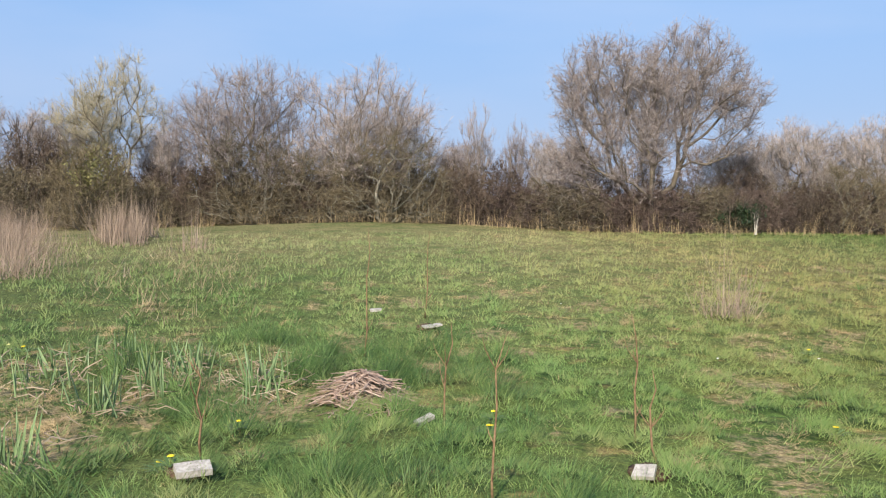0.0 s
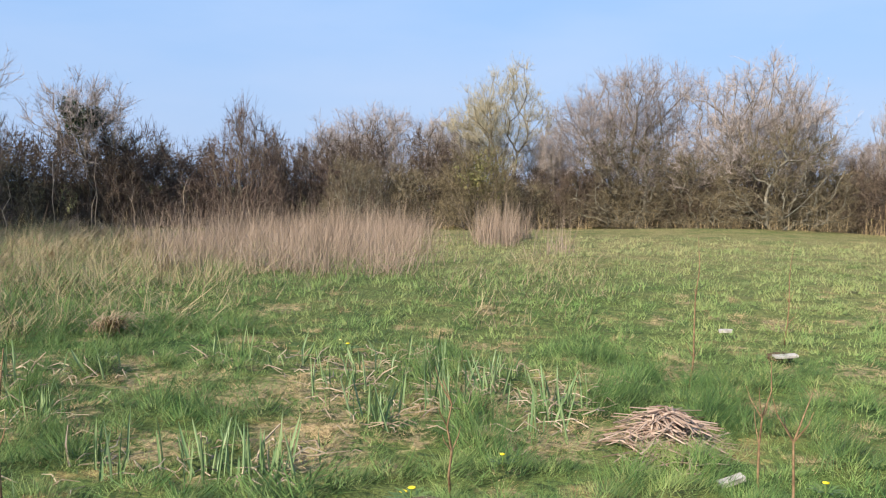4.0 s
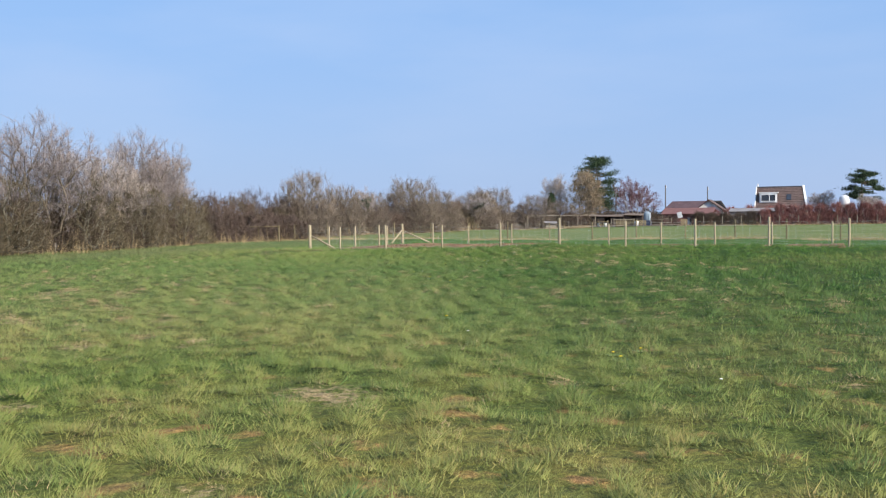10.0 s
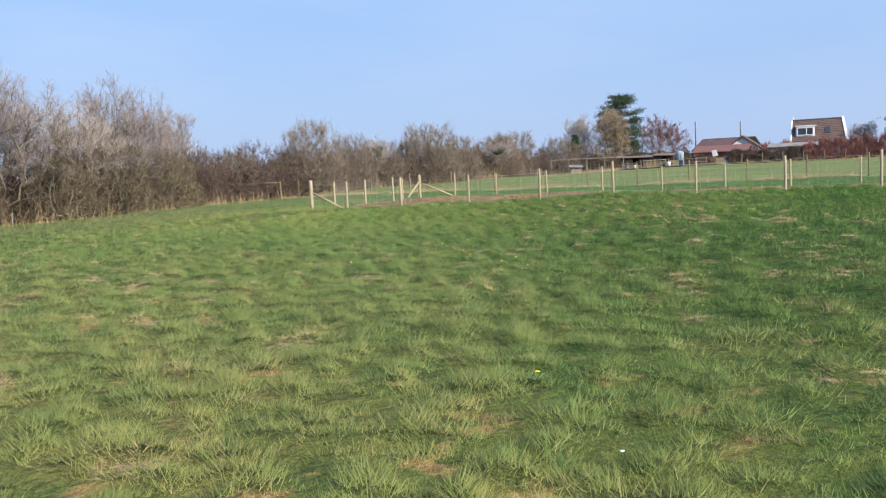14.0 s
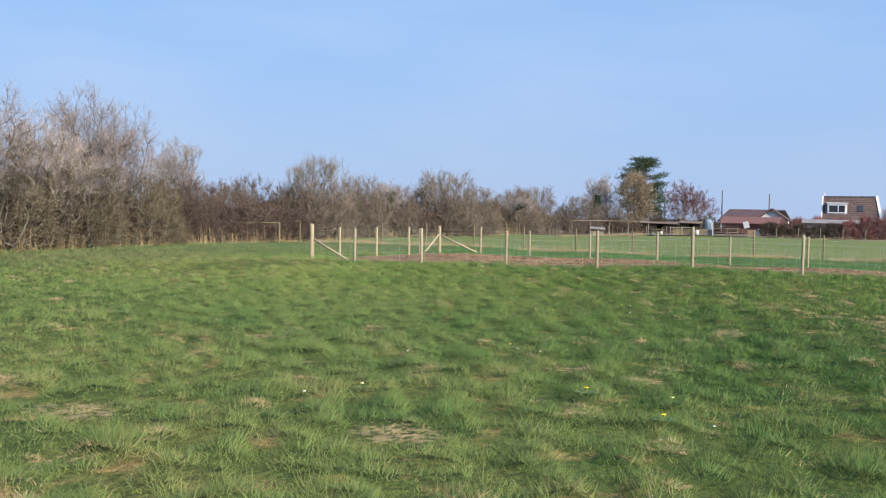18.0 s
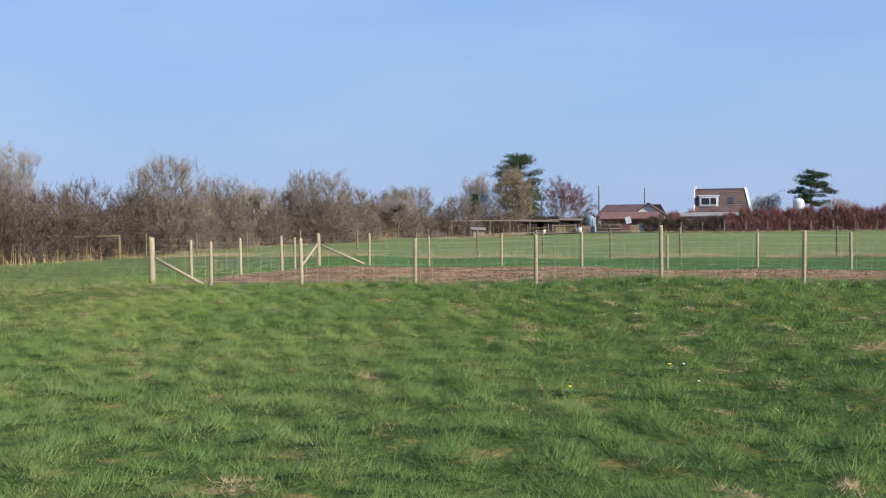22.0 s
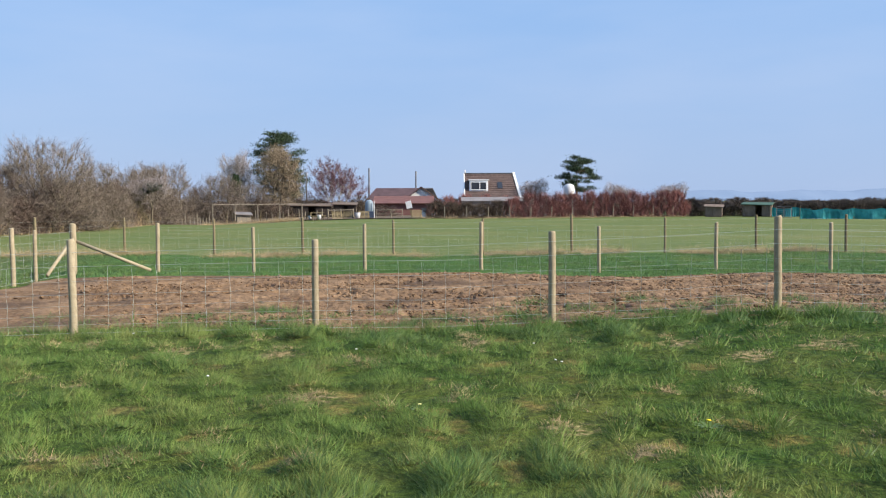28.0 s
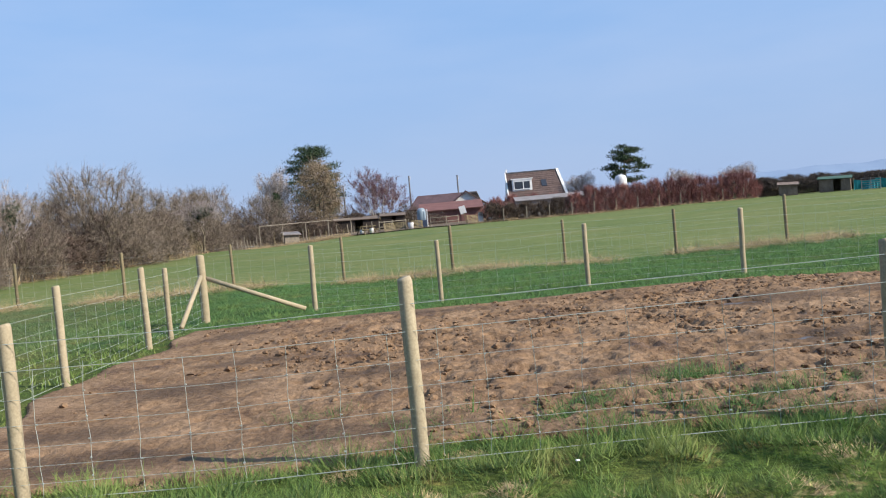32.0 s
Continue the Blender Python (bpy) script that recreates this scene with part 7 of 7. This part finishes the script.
# scattered leaves stand between the larger clumps
IRIS_AT = [(0, 14.55, -42.2), (0, 14.3, -42.75), (0, 14.4, -43.05), (1, 14.9, -43.0), (0, 15.5, -43.25), (1, 16.5, -43.4), (0, 16.7, -43.7), (2, 14.2, -43.9), (1, 13.3, -43.6), (2, 14.1, -42.2), (2, 13.6, -42.9),
           (1, 19.0, -47.1), (0, 18.9, -46.8), (0, 18.45, -46.6), (0, 18.2, -46.15), (0, 17.7, -46.3), (1, 18.3, -45.45), (1, 16.85, -46.5), (2, 15.4, -47.2), (1, 15.85, -46.2), (0, 16.3, -45.4), (1, 16.8, -44.3), (1, 14.0, -45.4), (0, 16.5, -43.45), (1, 14.75, -43.8), (2, 14.0, -44.7), (1, 19.3, -47.6), (2, 17.2, -45.9), (2, 15.1, -45.9), (2, 13.0, -44.2), (1, 14.9, -42.1), (2, 19.5, -48.0)]
seen_iris = [False] * 3
for n_, (k, x, y) in enumerate(IRIS_AT):
    (place if seen_iris[k] else put)(irises[k], x, y, 71 * n_, 0.9 + 0.25 * ((n_ * 37) % 10) / 10, 0.85 + 0.3 * ((n_ * 53) % 10) / 10)
    seen_iris[k] = True


def litter(name, label, spots, m, seed, count, spread, ln, r_, rise):
    rng = np.random.RandomState(seed)
    v, f = [], []
    for cx, cy in spots:
        for k in range(count):
            x, y = cx + rng.normal(0, spread), cy + rng.normal(0, spread * 0.7)
            d, L = rng.uniform(0, 6.28), ln * rng.uniform(0.4, 1.3)
            z = hz(x, y) + 0.03 + rise * math.exp(-((x - cx) ** 2 + (y - cy) ** 2) / spread ** 2 / 1.3) * rng.uniform(0.2, 1)
            tube([(x, y, z), (x + L / 2 * math.cos(d), y + L / 2 * math.sin(d), z + rng.uniform(0, 0.06)), (x + L * math.cos(d + 0.3), y + L * math.sin(d + 0.3), z + rng.uniform(-0.02, 0.05))], [r_, r_, r_ * 0.6], 3, v, f, False)
    return tagged(link(name, mesh_of(name, v, f), m), label, "dead stalks", kind="stuff")


litter("stalk_litter", "flattened pale dead iris stalks on the ground", [(x, y) for k, x, y in IRIS_AT], DEAD_STALK, 71, 16, 0.32, 0.2, 0.0045, 0.03)
heap = empty("stalk_heap", 14.9, -41.35, hz(14.9, -41.35), label="heap of cut pinkish-brown dead stalks", category="heap")
rng_h = np.random.RandomState(73)
v, f = [], []
for k in range(420):
    a, r_ = rng_h.uniform(0, 6.28), abs(rng_h.normal(0, 0.34))
    x, y = r_ * math.cos(a), r_ * 0.75 * math.sin(a)
    top = 0.36 * math.exp(-(r_ / 0.42) ** 2)
    z, d, L = 0.02 + top * rng_h.uniform(0.3, 1.05), rng_h.uniform(0, 6.28), rng_h.uniform(0.15, 0.5)
    tube([(x - L / 2 * math.cos(d), y - L / 2 * math.sin(d), max(0.01, z - 0.05)), (x, y, z), (x + L / 2 * math.cos(d), y + L / 2 * math.sin(d), max(0.01, z - rng_h.uniform(0.0, 0.12)))], [0.006, 0.007, 0.004], 3, v, f, False)
tagged(link("stalk", mesh_of("stalk_rest", v, f), HEAP_STALK, heap), kind="stuff")
bm = bmesh.new()
bmesh.ops.create_icosphere(bm, subdivisions=3, radius=1)
for vv in bm.verts:
    vv.co = Vector((vv.co.x * 0.3, vv.co.y * 0.22, max(-0.02, vv.co.z * 0.17))) * (1 + 0.12 * noise.noise(vv.co * 3))
part("core", bm, HEAP_STALK, heap, "", True)
heap.scale = (0.95, 0.95, 0.72)


def mulch_slab(x, y, rz, w, d, t_, tilt, label, soil=True):
    s_ = empty("paving_slab", x, y, hz(x, y), label=label, category="slab", group="slabs by the saplings")
    bm = box_bm(-w / 2, -d / 2, 0.0, w / 2, d / 2, t_)
    bmesh.ops.subdivide_edges(bm, edges=bm.edges[:], cuts=3, use_grid_fill=True)
    for vv in bm.verts:
        k = noise.noise(Vector((vv.co.x * 6 + x, vv.co.y * 6 + y, 0)))
        vv.co.x *= 1 + 0.12 * k
        vv.co.y *= 1 + 0.15 * noise.noise(Vector((vv.co.x * 5 - y, x, 1)))
        vv.co.z += 0.012 * k
    o = part("slab", bm, SLAB, s_)
    o.matrix_local = pose(0, 0, 0.025, tilt[0], tilt[1], 0)
    if soil:
        bm = bmesh.new()
        bmesh.ops.create_icosphere(bm, subdivisions=3, radius=1)
        for vv in bm.verts:
            vv.co = Vector((vv.co.x * 0.11 - 0.12, vv.co.y * 0.13, max(-0.03, vv.co.z * 0.05))) * (1 + 0.2 * noise.noise(vv.co * 4 + Vector((x, y, 0))))
        part("soil", bm, SOIL, s_, "dark dug soil", True)
    s_.matrix_world = pose(x, y, hz(x, y), 0, 0, rz)


mulch_slab(16.88, -42.3, 20, 0.1, 0.2, 0.04, (0, 10), "two pale grey broken slabs on dug soil by a sapling")
mulch_slab(17.02, -39.73, -30, 0.11, 0.13, 0.025, (8, 20), "pale tilted broken slab in the grass by a sapling")
mulch_slab(15.6, -40.9, 35, 0.06, 0.16, 0.03, (14, 8), "pale broken slab lying in the grass", False)
mulch_slab(11.67, -40.52, 25, 0.1, 0.22, 0.02, (4, 2), "pale grey slabs lying in the far grass")
mulch_slab(9.95, -41.14, 10, 0.07, 0.16, 0.03, (6, 4), "grey slab beside a thin sapling", False)


def sapling(x, y, hh, seed, rz=0):
    rng = np.random.RandomState(seed)
    s_ = empty("sapling", x, y, hz(x, y), label="thin bare newly planted sapling whip", category="sapling", group="saplings")
    pts = [(rng.normal(0, 0.012) + 0.05 * (k / 5) ** 2 * math.cos(seed), rng.normal(0, 0.012) + 0.05 * (k / 5) ** 2 * math.sin(seed), -0.05 + (hh + 0.05) * k / 5) for k in range(6)]
    v, f = tube(pts, [0.009, 0.008, 0.007, 0.006, 0.0045, 0.002], 5)
    link("stem", mesh_of("stem", v, f), SAPLING_BARK, s_, "", True)
    for k in range(5):
        t_ = rng.uniform(0.35, 0.9)
        p = Vector(pts[min(4, int(t_ * 5))])
        a, L = rng.uniform(0, 6.28), rng.uniform(0.06, 0.2)
        v, f = tube([p, p + Vector((L * 0.45 * math.cos(a), L * 0.45 * math.sin(a), L * 0.6)), p + Vector((L * 0.6 * math.cos(a), L * 0.6 * math.sin(a), L))], [0.004, 0.003, 0.0015], 4)
        link("side_shoot", mesh_of("side_shoot", v, f), SAPLING_BARK, s_)


for k, (x, y, hh) in enumerate(((16.46, -42.32, 0.62), (13.18, -41.3, 1.25), (10.2, -40.48, 1.15), (17.3, -40.65, 0.95), (16.65, -39.55, 0.55), (16.15, -39.5, 0.85), (19.8, -45.1, 1.05), (19.95, -45.3, 0.9), (18.36, -43.5, 0.95), (15.65, -40.75, 0.75), (18.0, -38.5, 0.5))):
    sapling(x, y, hh, 81 + k)


def dead_stem(x, y, hh, seed):
    """A tall weed of last year, with short side branches near its top."""
    rng = np.random.RandomState(seed)
    s_ = empty("dead_weed", x, y, hz(x, y), label="tall pale dead weed stem standing before the hedge", category="weed", group="dead weeds")
    pts = [(rng.normal(0, 0.03) * k, rng.normal(0, 0.03) * k, -0.05 + (hh + 0.05) * k / 4) for k in range(5)]
    v, f = tube(pts, [0.016, 0.014, 0.012, 0.009, 0.004], 5)
    link("stem", mesh_of("stem", v, f), DEAD_STALK, s_, "", True)
    for k in range(5):
        p, a, L = Vector(pts[2 + k % 3]), rng.uniform(0, 6.28), rng.uniform(0.1, 0.3)
        v, f = tube([p, p + Vector((L * 0.5 * math.cos(a), L * 0.5 * math.sin(a), L * 0.7))], [0.007, 0.003], 4)
        link("side_branch", mesh_of("side_branch", v, f), DEAD_STALK, s_)


for k, (x, y, hh) in enumerate(((-3.2, -58.6, 1.9), (-1.0, -60.2, 2.3), (-0.4, -59.8, 1.7), (0.3, -60.6, 2.1), (1.8, -60.9, 1.5), (3.6, -61.3, 2.2), (4.4, -61.6, 1.6), (6.2, -61.5, 2.0), (7.9, -62.2, 1.7), (-2.4, -59.9, 1.5), (9.6, -62.4, 1.9), (2.6, -60.4, 1.3))):
    dead_stem(x, y, hh, 140 + k)


def dock_plant(x, y):
    s_ = empty("dock_plant", x, y, hz(x, y), label="low broad-leaved green dock in the pasture", category="plant")
    for k in range(9):
        a, L, w_ = 0.72 * k, 0.09 + 0.03 * math.sin(2.1 * k), 0.016
        c_, d_ = math.cos(a), math.sin(a)
        ribs = [(0.0, 0.35, 0.01), (0.3, 0.9, 0.05), (0.65, 1.0, 0.085), (0.9, 0.6, 0.075), (1.0, 0.05, 0.065)]
        v = [(L * q * c_ - e * w_ * g_ * d_, L * q * d_ + e * w_ * g_ * c_, z + 0.012 * abs(e)) for q, g_, z in ribs for e in (-1, 0, 1)]
        v += [(p[0], p[1], p[2] - 0.002) for p in v]
        f = [t_ for i in range(4) for j in range(2) for t_ in ((3 * i + j, 3 * i + j + 1, 3 * i + j + 4, 3 * i + j + 3), (3 * i + j + 18, 3 * i + j + 19, 3 * i + j + 16, 3 * i + j + 15))]
        link("leaf", mesh_of("leaf", v, f), HERB, s_, "", True)


dock_plant(17.5, -37.75)
dock_plant(17.7, -37.6)


def flower(material, label, name, petals, r_, stalk, leaves):
    root = empty(name, label=label, category="flower", group=name + "s in the grass")
    bm = bmesh.new()
    bmesh.ops.create_icosphere(bm, subdivisions=2, radius=r_)
    for vv in bm.verts:
        vv.co.z = vv.co.z * 0.45 + stalk
        vv.co.x *= 1 + 0.18 * math.sin(petals * math.atan2(vv.co.y, vv.co.x))
        vv.co.y *= 1 + 0.18 * math.sin(petals * math.atan2(vv.co.y, vv.co.x))
    part("bloom", bm, material, root)
    v, f = tube([(0, 0, 0), (0.004, 0, stalk / 2), (0, 0, stalk)], [0.003, 0.0025, 0.003], 4)
    link("stalk", mesh_of("stalk", v, f), HERB, root)
    if leaves:
        q = []
        for k in range(9):
            a = 0.7 * k
            c_, s2 = math.cos(a), math.sin(a)
            q.append([(0, 0, 0.01), (0.045 * c_ - 0.01 * s2, 0.045 * s2 + 0.01 * c_, 0.04), (0.085 * c_, 0.085 * s2, 0.045), (0.045 * c_ + 0.01 * s2, 0.045 * s2 - 0.01 * c_, 0.04)])
        link("leaf_rosette", quad_mesh("leaf_rosette", q), HERB, root)
    return root


kinds = [flower(YELLOW, "yellow dandelion in the pasture grass", "dandelion", 9, 0.013, 0.075, True), flower(PALE_YELLOW, "pale yellow primrose bloom in the grass", "primrose", 5, 0.014, 0.075, True), flower(DAISY, "small white daisy in the pasture grass", "daisy", 11, 0.01, 0.085, False)]
FLOWERS = [(1, 12.67, -44.9), (0, 16.04, -42.16), (0, 16.62, -42.54), (0, 16.7, -42.46), (0, 16.09, -40.5), (0, 15.63, -40.4), (2, 9.6, -38.5), (2, 13.7, -37.9), (2, 13.76, -36.9), (0, 19.36, -45.3), (0, 16.62, -45.5), (0, 13.1, -44.6),
           (0, 15.84, -40.45), (0, 16.18, -38.1), (2, 16.5, -37.24), (1, 16.27, -36.3), (0, 14.3, -35.67), (0, 14.2, -35.24), (0, 14.6, -35.84), (0, 13.56, -36.9), (0, 15.7, -33.9), (0, 16.3, -34.5), (0, 16.76, -34.4), (2, 18.65, -29.1), (0, 15.58, -34.9),
           (0, 14.32, -25.3), (2, 11.85, -18.5), (2, 9.75, -16.5), (2, 15.3, -26.85), (0, 17.27, -27.3), (0, 17.56, -27.2), (0, 17.4, -27.5), (1, 8.83, -18.7), (2, 9.23, -15.8), (0, 10.72, -18.1), (1, 11.4, -17.8), (0, 11.5, -18.7), (2, 8.4, -17.0), (2, 8.55, -19.2),
           (2, -1.15, -5.8), (0, 8.34, -11.8), (2, 8.45, -5.5), (2, 9.3, -10.5), (2, 2.5, -3.3), (2, 0.9, -0.5), (1, 4.3, -3.95), (2, 5.4, -1.9), (2, 5.6, -2.5), (0, 6.27, -4.8), (2, 3.6, -1.7), (0, 9.06, -15.6), (2, 8.48, -5.8), (2, 9.45, -11.1), (0, 9.16, -10.5), (2, 5.57, -2.3)]
seen_flower = [False] * 3
for n_, (k, x, y) in enumerate(FLOWERS):
    (place if seen_flower[k] else put)(kinds[k], x, y, 83 * n_, 1.0 + 0.3 * ((n_ * 29) % 10) / 10)
    seen_flower[k] = True
